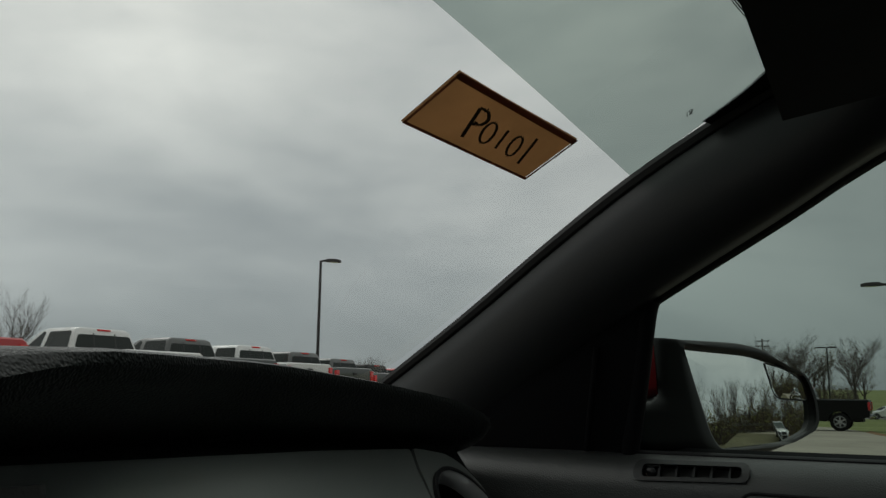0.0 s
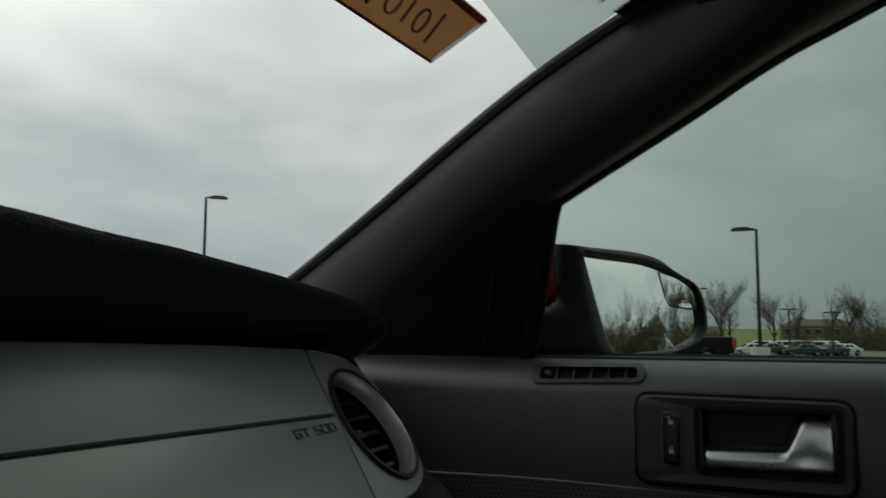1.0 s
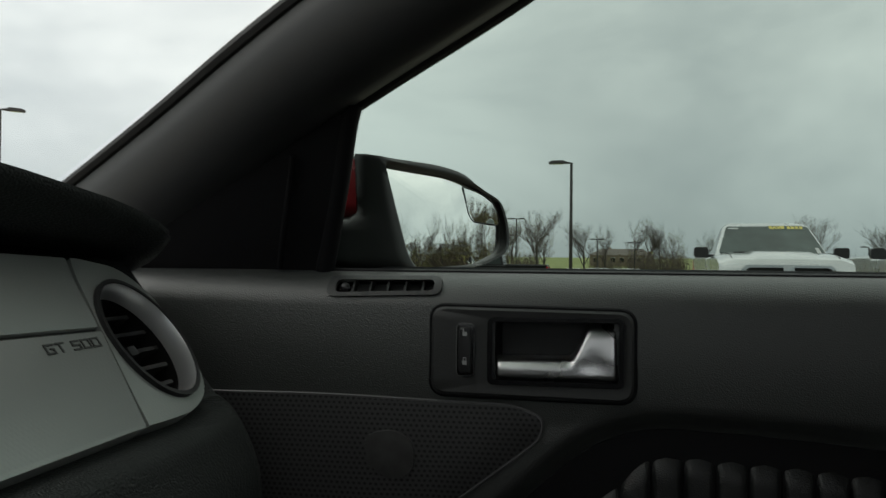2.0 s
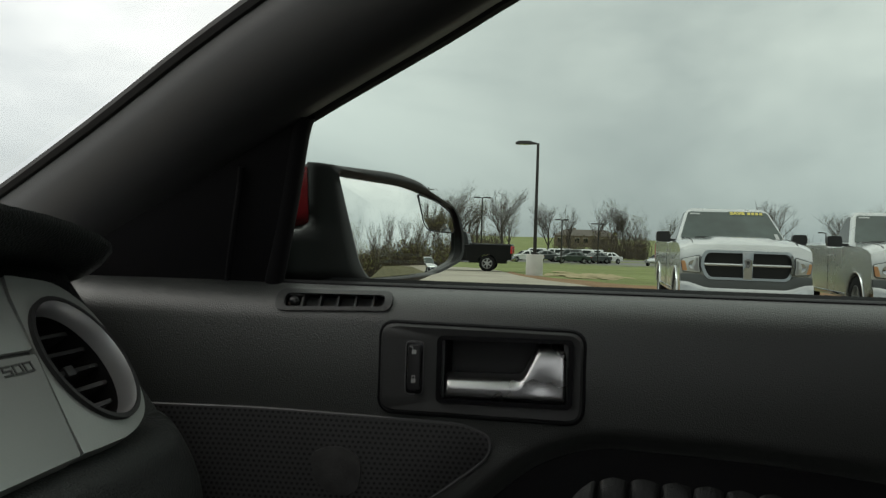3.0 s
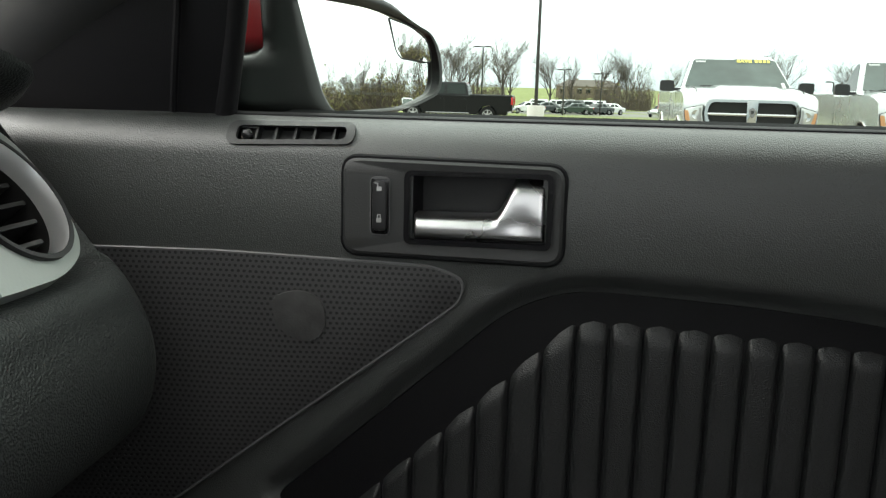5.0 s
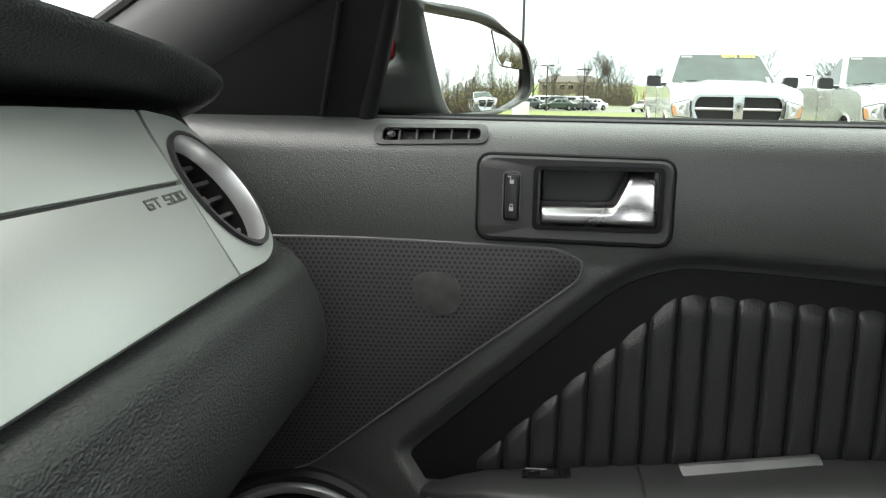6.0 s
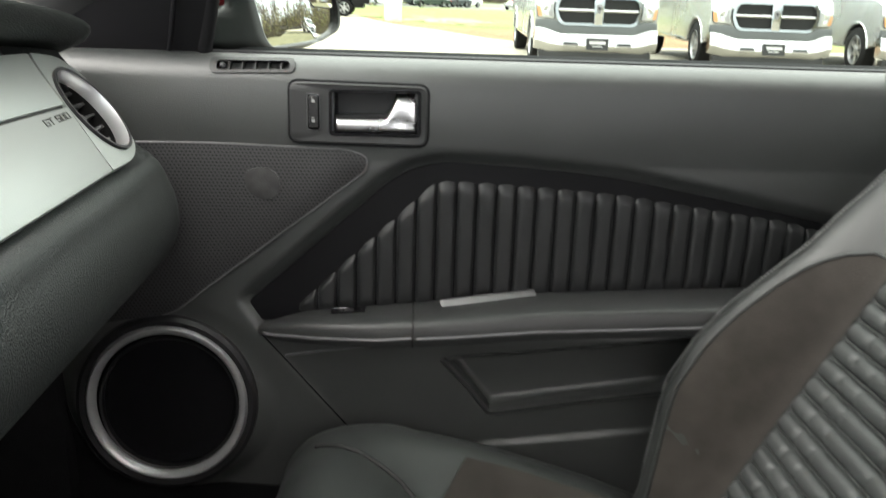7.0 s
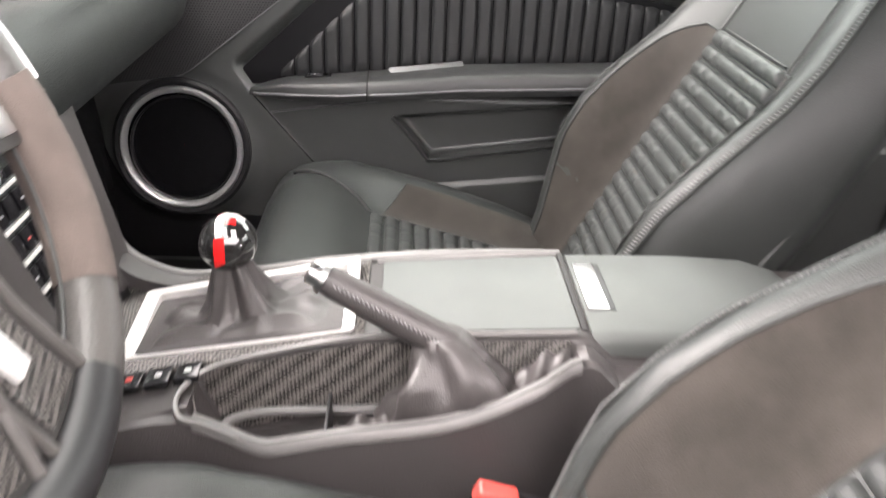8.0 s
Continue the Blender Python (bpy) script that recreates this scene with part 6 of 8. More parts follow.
    sits(part("button", box((-0.197, 0.010, 0.665), (0.016, 0.036, 0.018), 0.004, 3, m), M_REDPLASTIC, bk, "red release button"), bk)


build_console_top()


def build_stack():
    st = thing("centre_stack", "centre stack with rows of black control buttons and silver edges", "car controls", at=(0, 0.45, 0.66))
    place = lambda *a: sits(part(*a), st)
    at = lambda x, t, w=0.0: Vector((x, 0.388 + 0.084 * t - 0.94 * w, 0.690 + 0.30 * t + 0.28 * w))
    rings = [[(-0.092 - 0.035 * t, 0.95, at(0, t).z), (-0.092 - 0.035 * t, at(0, t).y, at(0, t).z), (0.092 + 0.035 * t, at(0, t).y, at(0, t).z), (0.092 + 0.035 * t, 0.95, at(0, t).z)] for t in (-0.1, 0.0, 0.25, 0.5, 0.75, 1.0, 1.15)]
    place("body", loft(rings), M_SMOOTHBLK, st)
    for s in (1, -1):
        bm = slab(soft_poly([(s * 0.058, 0.02), (s * 0.102, 0.02), (s * 0.128, 0.63), (s * 0.152, 1.35), (s * 0.112, 1.35), (s * 0.085, 0.63)], 0.004, 2), at, -0.05, 0.012, 0.004)
        place("side_trim", bm, M_CONSOLE, st, "dark side trim")
    for r in range(10):
        t = 0.04 + 0.100 * r
        bm = slab([(-0.062 - 0.03 * t, t), (0.062 + 0.03 * t, t), (0.062 + 0.03 * t, t + 0.013), (-0.062 - 0.03 * t, t + 0.013)], at, 0.0, 0.005, 0.001)
        place("divider", bm, M_FRAME, st)
        for k in range(7):
            x = (k - 3) * (0.0175 + 0.008 * t)
            bm = slab(soft_poly([(x - 0.0075, t + 0.024), (x + 0.0075, t + 0.024), (x + 0.0075, t + 0.088), (x - 0.0075, t + 0.088)], 0.002, 2), at, 0.0, 0.006, 0.0015)
            b = place("button", bm, M_GLOSSBLK, st)
            if (k + r) % 2 == 0:
                col = M_REDPLASTIC if (r, k) in ((2, 2), (3, 1)) else (M_BLUE if (r, k) in ((1, 1), (1, 3)) else M_MARK)
                sits(part("button_sign", slab([(x - 0.0022, t + 0.052), (x + 0.0022, t + 0.052), (x + 0.0022, t + 0.058), (x - 0.0022, t + 0.058)], at, 0.006, 0.0068), col, b), st)
    for x, t in ((-0.062, 0.62), (0.062, 0.62), (0.0, 0.30)):
        m = Matrix.Translation(at(x, t, 0.0)) @ Euler((radians(90 - 18), 0, 0)).to_matrix().to_4x4()
        place("dial", turned([(0.017, 0.0), (0.016, 0.014), (0.013, 0.017), (0.001, 0.017)], 24, m), M_SATIN, st, "silver rotary dial")
    # strip of small buttons beside the shifter
    bs = thing("button_strip", "small strip of black rocker buttons beside the shifter", "switch panel", at=(-0.1, 0.31, 0.70))
    for k in range(4):
        x, y = -0.100 + 0.0 * k, 0.352 - 0.026 * k
        b = sits(part("rocker", slab(soft_poly([(x - 0.012, y - 0.011), (x + 0.012, y - 0.011), (x + 0.012, y + 0.011), (x - 0.012, y + 0.011)], 0.002, 2), lambda u, v, w: cons_at(u, v, w - 0.002), 0.0, 0.007, 0.0015), M_GLOSSBLK, bs), bs)
        sits(part("rocker_sign", slab([(x - 0.003, y - 0.003), (x + 0.003, y - 0.003), (x + 0.003, y + 0.003), (x - 0.003, y + 0.003)], lambda u, v, w: cons_at(u, v, w - 0.002), 0.007, 0.0076), M_REDPLASTIC if k == 1 else M_MARK, b), bs)


build_stack()


M_SPOKE = mat("dark_spoke", (0.035, 0.034, 0.033), 0.4, vary=(10, 0.1))


def build_wheel():
    w = thing("steering_wheel", "brown-black leather-wrapped steering wheel with dark spokes", "steering wheel", at=(-0.385, 0.36, 0.90))
    place = lambda *a: sits(part(*a), w)
    C = Vector((-0.362, 0.345, 0.992))
    nrm = Vector((0, -0.906, 0.423)).normalized()
    xa = Vector((1, 0, 0))
    ya = nrm.cross(xa).normalized()
    m = Matrix((xa, ya, nrm)).transposed().to_4x4()
    m.translation = C
    R, r = 0.182, 0.0195
    rings = []
    for k in range(72):
        a = k * math.tau / 72
        grip = 1.0 + (0.10 if abs(math.degrees(a) % 180 - 20) < 14 else 0)
        rings.append([m @ Vector(((R + r * grip * math.cos(b)) * math.cos(a), (R + r * grip * math.cos(b)) * math.sin(a), r * 1.05 * math.sin(b))) for b in [j * math.tau / 16 for j in range(16)]])
    # suede grips between leather-wrapped stretches, with a small step at each joint
    leather = mat("wheel_leather", (0.060, 0.057, 0.054), 0.42, grain=(420, 0.4, "leather", 0.001), vary=(12, 0.15), stain=(5, 0.15))
    suede = mat("wheel_suede", (0.092, 0.073, 0.064), 0.9, grain=(700, 0.6, "noise", 0.001), vary=(30, 0.25), stain=(9, 0.25))
    for lo, hi, mt, lab in ((0, 38, leather, "smooth dark leather rim"), (38, 48, suede, "worn brown suede grip"), (48, 59, M_SMOOTHBLK, "black lower rim"), (59, 63, leather, "smooth grey leather joint"), (63, 72, suede, "worn brown suede grip")):
        ks = range(lo, hi + 1)
        seg = []
        for k in ks:
            mid = sum((Vector(p) for p in rings[k % 72]), Vector()) / 16
            fat = 1.0 if mt is suede else 0.965
            if k in (lo, hi):
                fat -= 0.03
            seg.append([mid + (Vector(p) - mid) * fat for p in rings[k % 72]])
        place("rim_grip" if mt is suede else "rim", loft(seg, True, False), mt, w, lab)
    # bright insert along the outer side of the rim over the grip
    shell = []
    for j in range(13):
        a = radians(357.5 + 22 * j / 12)
        shell.append([m @ Vector(((R + r * f * math.cos(b)) * math.cos(a), (R + r * f * math.cos(b)) * math.sin(a), r * 1.05 * f * math.sin(b))) for f, b in [(1.07, radians(-25 + 14 * q)) for q in range(7)] + [(0.9, radians(59 - 14 * q)) for q in range(7)]])
    place("rim_insert", loft(shell), M_FRAME, w, "bright silver rim insert", 60)
    place("rim_seam", tube([m @ Vector(((R - r * 1.0) * math.cos(a), (R - r * 1.0) * math.sin(a), -r * 0.2)) for a in [k * math.tau / 72 for k in range(73)]], 0.0012, 6), M_RIB, w, "dark stitched rim seam")
    hub = turned([(0.075, -0.03), (0.078, -0.005), (0.070, 0.010), (0.045, 0.018), (0.002, 0.020)], 40, m)
    place("hub", hub, M_LEATHER2, w, "dark airbag hub")
    for a, h0, h1 in ((-6, 0.026, 0.020), (186, 0.026, 0.020), (-76, 0.040, 0.034), (256, 0.040, 0.034)):
        d = Vector((math.cos(radians(a)), math.sin(radians(a)), 0))
        t = Vector((-d.y, d.x, 0))
        rings = [[m @ (d * q + t * h * k + Vector((0, 0, zz))) for k, zz in ((-1, -0.008), (1, -0.008), (1, 0.004), (-1, 0.004))] for q, h in ((0.06, h0), (0.11, h0 * 0.8), (0.172, h1))]
        sp = place("spoke", bevel(loft(rings), 0.003), M_SPOKE, w, "dark grey spoke")
        rings = [[m @ (d * q + t * h * k * 0.62 + Vector((0, 0, zz))) for k, zz in ((-1, 0.003), (1, 0.003), (1, 0.0075), (-1, 0.0075))] for q, h in ((0.08, h0), (0.11, h0 * 0.8), (0.158, h1))]
        low_ = h0 > 0.03
        sits(part("spoke_plate", bevel(loft(rings), 0.002), M_WEAVE if low_ else M_SATIN, sp, "woven-pattern spoke plate" if low_ else "satin silver spoke plate"), w)
        if low_:
            for e in (-1, 1):
                line = [m @ (d * q + t * h * e * 0.93 + Vector((0, 0, 0.005))) for q, h in ((0.065, h0), (0.11, h0 * 0.82), (0.168, h1))]
                sits(part("spoke_edge", tube(line, 0.0042, 8), leather, sp, "pale stitched spoke edge"), w)
            sw = [[m @ (d * q + t * h * k + Vector((0, 0, zz))) for k, zz in ((-0.45, 0.006), (0.1, 0.006), (0.05, 0.012), (-0.4, 0.012))] for q, h in ((0.085, h0), (0.125, h0 * 0.8))]
            sits(part("spoke_switch", bevel(loft(sw), 0.002), M_FRAME, sp, "silver spoke switch"), w)
    place("column", tube([C - nrm * 0.01, C - nrm * 0.20], [0.055, 0.075], 20), M_SMOOTHBLK, w)


build_wheel()


# ---- outdoors ----
M_CONCRETE = mat("pale_concrete", (0.315, 0.285, 0.225), 0.9, grain=(60, 0.25, "noise", 0.004), vary=(1.3, 0.14), stain=(0.25, 0.20))
M_ASPHALT = mat("worn_asphalt", (0.15, 0.145, 0.135), 0.92, grain=(80, 0.3, "noise", 0.004), vary=(0.9, 0.14), stain=(0.12, 0.15))
M_GRASS = mat("spring_grass", (0.150, 0.175, 0.045), 0.95, grain=(30, 0.9, "noise", 0.03), vary=(1.6, 0.25), stain=(0.16, 0.30))
M_VERGE = mat("dull_verge_grass", (0.115, 0.105, 0.048), 0.95, grain=(30, 0.9, "noise", 0.03), vary=(1.6, 0.25), stain=(0.2, 0.35))
M_MULCH = mat("brown_bare_soil", (0.20, 0.112, 0.048), 0.97, grain=(26, 0.9, "noise", 0.03), vary=(2.4, 0.30), stain=(0.5, 0.25))
M_STRAW = mat("straw", (0.34, 0.28, 0.15), 0.95, grain=(40, 0.9, "noise", 0.02), vary=(4, 0.25))
M_BARK = mat("grey_brown_bark", (0.060, 0.050, 0.041), 0.95, grain=(40, 0.6, "noise", 0.01), vary=(2.5, 0.25))
M_TWIG = mat("bare_twigs", (0.085, 0.070, 0.055), 0.95, vary=(1.2, 0.3))
M_BUD = mat("yellow_green_buds", (0.185, 0.18, 0.060), 0.9, vary=(0.8, 0.35))
M_BRUSH = mat("brown_brush_leaves", (0.135, 0.108, 0.055), 0.95, vary=(0.7, 0.35))
M_POLE = mat("dark_bronze_pole", (0.022, 0.019, 0.018), 0.5, vary=(3, 0.15))
M_FOOTING = mat("cast_concrete", (0.48, 0.46, 0.43), 0.85, grain=(30, 0.3, "noise", 0.004), vary=(3, 0.10), stain=(1.2, 0.15))
M_BRICKFAR = mat("tan_brick_wall", (0.20, 0.155, 0.115), 0.9, vary=(0.5, 0.12))
M_ROOFFAR = mat("brown_shingle_roof", (0.12, 0.105, 0.09), 0.9, vary=(0.5, 0.15))
M_WHITEP = mat("white_paint", (0.62, 0.63, 0.62), 0.28, coat=0.6, vary=(2, 0.05), stain=(0.8, 0.06))
M_SILVERP = mat("silver_white_paint", (0.46, 0.47, 0.47), 0.26, metal=0.72, coat=0.7, vary=(2, 0.05), stain=(0.8, 0.06))
M_GREYP = mat("dark_grey_paint", (0.045, 0.052, 0.050), 0.3, coat=0.7, vary=(2, 0.08))
M_BLACKP = mat("black_paint", (0.006, 0.0065, 0.0065), 0.30, coat=0.08, spec=0.14, vary=(2, 0.08))
M_GREENP = mat("dark_green_paint", (0.015, 0.030, 0.024), 0.3, coat=0.7, vary=(2, 0.08))
M_REDP = mat("red_paint", (0.40, 0.025, 0.025), 0.3, coat=0.7, vary=(2, 0.08))
M_CARGLASS = mat("tinted_car_glass", (0.016, 0.022, 0.020), 0.06, vary=(1, 0.1), spec=0.2)
M_WSGLASS = mat("windshield_glass", (0.040, 0.055, 0.050), 0.04, vary=(1.2, 0.45), stain=(2.5, 0.35), spec=0.5)
M_LAMP = mat("lamp_glass", (0.42, 0.43, 0.42), 0.08, metal=0.4, coat=0.8, vary=(25, 0.15))
M_AMBER = mat("amber_lens", (0.42, 0.20, 0.08), 0.2, coat=0.5, vary=(20, 0.1))
M_TAIL = mat("red_lens", (0.55, 0.02, 0.02), 0.2, coat=0.6, vary=(20, 0.1))
M_TYRE = mat("tyre_rubber", (0.009, 0.009, 0.009), 0.85, vary=(6, 0.2), spec=0.2)
M_RIM = mat("alloy_rim", (0.42, 0.42, 0.42), 0.35, metal=0.8, vary=(8, 0.1))
M_GREYPLASTIC = mat("grey_bumper_plastic", (0.060, 0.065, 0.067), 0.55, vary=(4, 0.08))
M_YELLOW = mat("yellow_banner_print", (0.60, 0.50, 0.12), 0.6, vary=(6, 0.08))
M_DARKBAND = mat("dark_banner", (0.03, 0.05, 0.045), 0.4, vary=(6, 0.08))


def ground_z(x, y):
    """The lot falls gently away from the car; the land far off rises a little."""
    near = 0.09 - 0.17 * sm((math.hypot(x, y) - 3.0) / 9.0)
    ahead = 0.68 * sm((y - 5.0) / 9.0) * (1 - sm((x - 34.0) / 14.0))
    r = math.hypot(x, y)
    dip = -1.2 * max(0.0, min(1.0, (r - 24.0) / 76.0)) * sm((x - 20.0) / 10.0)
    far = 0.016 * max(0.0, r - 118.0) if x > -20 else 0.0
    return near + ahead + dip + min(far, 6.0)


def axis(lo, hi, fine):
    """Steps that grow with the distance from the car."""
    out, v = [0.0], 0.0
    while v < hi:
        v += fine + 0.09 * v
        out.append(min(v, hi))
    neg, v = [], 0.0
    while v > lo:
        v -= fine - 0.09 * v
        neg.append(max(v, lo))
    return neg[::-1] + out


def build_ground():
    xs, ys = axis(-900, 1600, 1.5), axis(-1400, 1400, 1.5)
    edge = lambda y: lerp_table([(-80, 21.5), (-2.4, 19.7), (0.43, 28.2), (1.5, 33.6), (3.1, 44.5), (4.6, 49.0), (70, 51.0)], y)
    bm = loft([[(x, y, ground_z(x, y) - (0.12 if x < edge(y) - 2.5 and -76 < y < 86 else 0.0)) for y in ys] for x in xs], False, False)
    # the paved lot takes the ground's place under it
    bmesh.ops.delete(bm, geom=[f for f in bm.faces if -40 < f.calc_center_median().x < 18 and -70 < f.calc_center_median().y < 78 or (17 < f.calc_center_median().x < 40 and 8 < f.calc_center_median().y < 78)], context="FACES")
    tagged(mesh_ob("ground", bm, M_GRASS), "spring grass with bare patches beside the parking lots", "grass", kind="structure")

    def sheet(name, label, cat, mat_, lo, hi, y0, y1, lift, n=40, m=30):
        def f(u, v):
            y = y0 + (y1 - y0) * v
            a, b = lo(y), hi(y)
            x = a + (b - a) * u
            return Vector((x, y, ground_z(x, y) + lift))
        bm = grid(f, n, m)
        bmesh.ops.recalc_face_normals(bm, faces=bm.faces)
        tagged(mesh_ob(name, bm, mat_), label, cat, kind="structure")
    sheet("pavement", "pale worn concrete lot", "pavement", M_CONCRETE, lambda y: -45.0, edge, -80, 90, 0.015, 90, 150)
    # bare soil along the lot's edge, uneven
    jag = lambda y: edge(y) + 1.6 + 1.6 * noise.noise(Vector((y * 0.9, 1, 0))) + 2.4 * sm((0.8 - y) / 2.0) + 2.2
    sheet("soil_strip", "bare brown soil along the concrete edge", "soil", M_MULCH, edge, jag, -9, 2.2, 0.010, 6, 60)
    sheet("far_road", "worn asphalt of the far parking lot", "pavement", M_ASPHALT, lambda y: lerp_table([(-40, 92), (-8, 92), (0, 94), (6, 98), (24, 104)], y), lambda y: 128.0, -40, 26, 0.02, 10, 30)
    bm = bmesh.new()
    for k in range(110):
        cx, cy = 37.5 + random.gauss(0, 2.2), -1.5 + random.gauss(0, 0.75)
        size = random.uniform(0.15, 0.7)
        ring = [bm.verts.new((cx + size * random.uniform(0.6, 2.0) * math.cos(a), cy + size * random.uniform(0.3, 0.9) * math.sin(a), ground_z(cx, cy) + 0.012 + 0.0004 * k)) for a in [j * math.tau / 9 for j in range(9)]]
        bm.faces.new(ring)
    tagged(mesh_ob("straw_patches", bm, M_STRAW), "pale straw scattered on the grass", "straw", kind="stuff")


build_ground()


# ---- vehicles; in their own axes y runs ahead, z up from the ground ----
def wheel_part(parent, x, y, r, side, name="wheel"):
    m = Matrix.Translation((x, y, r)) @ Euler((0, radians(90 * side), 0)).to_matrix().to_4x4()
    w = 0.125
    tyre = part(name, ring_turned([(r * 0.64, -w), (r * 0.90, -w), (r * 0.985, -w * 0.8), (r, -w * 0.4), (r, w * 0.4), (r * 0.985, w * 0.8), (r * 0.90, w), (r * 0.64, w)], 32, m), M_TYRE, parent, "black tyre on a light alloy rim")
    bm = ring_turned([(r * 0.66, w * 0.9), (r * 0.60, w * 0.96), (r * 0.56, w * 0.5), (r * 0.58, -w * 0.5), (r * 0.66, -w * 0.5)], 28, m)
    turned([(r * 0.16, w * 0.2), (r * 0.15, w * 0.75), (r * 0.10, w * 0.85), (r * 0.01, w * 0.85)], 14, m, bm)
    for k in range(6):
        a = k * math.tau / 6
        d, t = Vector((math.cos(a), math.sin(a), 0)), Vector((-math.sin(a), math.cos(a), 0))
        loft([[m @ (d * (r * q) + t * (h * r * s) + Vector((0, 0, z * w))) for s, z in ((-1, 0.45), (1, 0.45), (1, 0.72), (-1, 0.72))] for q, h in ((0.12, 0.10), (0.36, 0.065), (0.58, 0.10))], True, True, bm)
    part("rim", bm, M_RIM, tyre, "alloy rim")
    part("brake_disc", turned([(r * 0.56, -w * 0.2), (r * 0.56, 0.0), (r * 0.01, 0.0)], 20, m), M_SMOOTHBLK, tyre)
    return tyre


def quad_panel(c4, inset, proud, edge=0.03, mat_=None):
    """A plate on a flat four-cornered face, with a margin and rounded corners."""
    A = [Vector(p) for p in c4]
    o = (A[0] + A[1] + A[2] + A[3]) / 4
    n = (A[1] - A[0]).cross(A[3] - A[0]).normalized()
    ux = (A[1] - A[0]).normalized()
    uy = n.cross(ux)
    flat2 = []
    for i in range(4):
        p, q, s = A[i], A[i - 1], A[(i + 1) % 4]
        flat2.append(p + ((q - p).normalized() + (s - p).normalized()) * inset)
    pts = soft_poly([((p - o).dot(ux), (p - o).dot(uy)) for p in flat2], edge, 3)
    place = lambda u, v, w: o + ux * u + uy * v + n * w
    return slab(pts, place, -0.004, proud)


def arch(y, r, n=9, z0=0.46):
    """Points of a wheel opening from back to front along the lower edge."""
    a0 = math.asin(min(1, max(-1, (z0 - 0.40) / r)))
    return [(y - r * math.cos(a0 + (math.pi - 2 * a0) * k / n), 0.40 + r * math.sin(a0 + (math.pi - 2 * a0) * k / n)) for k in range(n + 1)]


def pickup(label, paint, m, cab="crew", group="", front=True, chrome=True, banner=False):
    t = thing("pickup_truck", label, "pickup truck", group)
    cb = -0.80 if cab == "crew" else (-0.35 if cab == "extended" else 0.10)
    prof = [(-2.86, 0.62), (-2.9, 0.75), (-2.88, 1.33), (-2.84, 1.36), (cb - 0.06, 1.36), (cb - 0.03, 1.31), (1.30, 1.33), (1.42, 1.375), (2.0, 1.355), (2.50, 1.315), (2.76, 1.250), (2.85, 1.13), (2.87, 0.92), (2.84, 0.66), (2.62, 0.50)]
    low = arch(1.88, 0.47)[::-1] + [(1.30, 0.42), (-1.20, 0.42)] + arch(-1.72, 0.47)[::-1]
    rings = []
    for x in (-1.0, -0.985, -0.93, -0.80, -0.5, -0.42, 0.0, 0.42, 0.5, 0.80, 0.93, 0.985, 1.0):
        a = abs(x)
        ring = []
        for y, z in prof + low:
            yy, zz = y, z
            if y > 2.2:
                yy = y - 0.16 * sm((a - 0.55) / 0.45) * (y - 2.2) / 0.67
            if y > 1.3 and z > 0.95:
                zz = z - 0.07 * sm((a - 0.82) / 0.18) + 0.045 * sm((0.5 - a) / 0.08) * min(1, (y - 1.3) / 0.3) * min(1.0, max(0.0, (2.80 - y) / 0.2))
            elif z > 1.2:
                zz = z - 0.05 * sm((a - 0.93) / 0.07)
            ring.append((x, yy, zz))
        rings.append(ring)
    part("body", loft(rings), paint, t, "", 32)
    # cab: belt, roof and pillars as a tapered shell with panes set on it
    b0, b1, r0, r1 = 1.34, cb, 0.58, cb + 0.16
    wb, wr, zb, zr = 0.93, 0.70, 1.31, 1.92
    rings = []
    for f in (0.0, 0.5, 0.90, 0.97, 1.0):
        y0, y1, w = b0 + (r0 - b0) * f, b1 + (r1 - b1) * f, wb + (wr - wb) * f
        z = zb + (zr - zb) * f
        if f >= 0.97:
            y0, y1, w = y0 - 0.05 * (f - 0.9) / 0.1, y1 + 0.05 * (f - 0.9) / 0.1, w - 0.07 * (f - 0.9) / 0.1
        pl = soft_poly([(w, y0), (w, y1), (-w, y1), (-w, y0)], 0.10, 4)
        rings.append([(x, y, z) for x, y in pl])
    part("cab", loft(rings), paint, t, "", 40)
    at = lambda s, y_b, y_r, f: Vector((s * (wb + (wr - wb) * f), y_b + (y_r - y_b) * f, zb + (zr - zb) * f))
    lo, hi = 0.05, 0.93
    part("windshield", quad_panel([at(1, b0, r0, lo), at(-1, b0, r0, lo), at(-1, b0, r0, hi), at(1, b0, r0, hi)], 0.045, 0.010, 0.06), M_WSGLASS, t, "grey-green windshield")
    rw = part("rear_window", quad_panel([at(-1, b1, r1, lo + 0.06), at(1, b1, r1, lo + 0.06), at(1, b1, r1, hi - 0.06), at(-1, b1, r1, hi - 0.06)], 0.09, 0.010, 0.05), M_CARGLASS, t, "dark rear window")
    for s in (-0.28, 0.28):
        p, q = at(0, b1, r1, lo + 0.14), at(0, b1, r1, hi - 0.12)
        part("slider_bar", loft([[v + Vector((s - 0.012, -0.012, 0)), v + Vector((s + 0.012, -0.012, 0)), v + Vector((s + 0.012, 0.0, 0)), v + Vector((s - 0.012, 0.0, 0))] for v in (p, q)]), M_SMOOTHBLK, rw)
    part("brake_lamp", box((0, r1 - 0.012, zr - 0.045), (0.34, 0.04, 0.045), 0.01), M_TAIL, t, "red high brake lamp")
    # side panes
    cuts = [(b0 - 0.16, cb + 0.06)] if cab == "regular" else [(b0 - 0.16, 0.36), (0.28, cb + 0.08)]
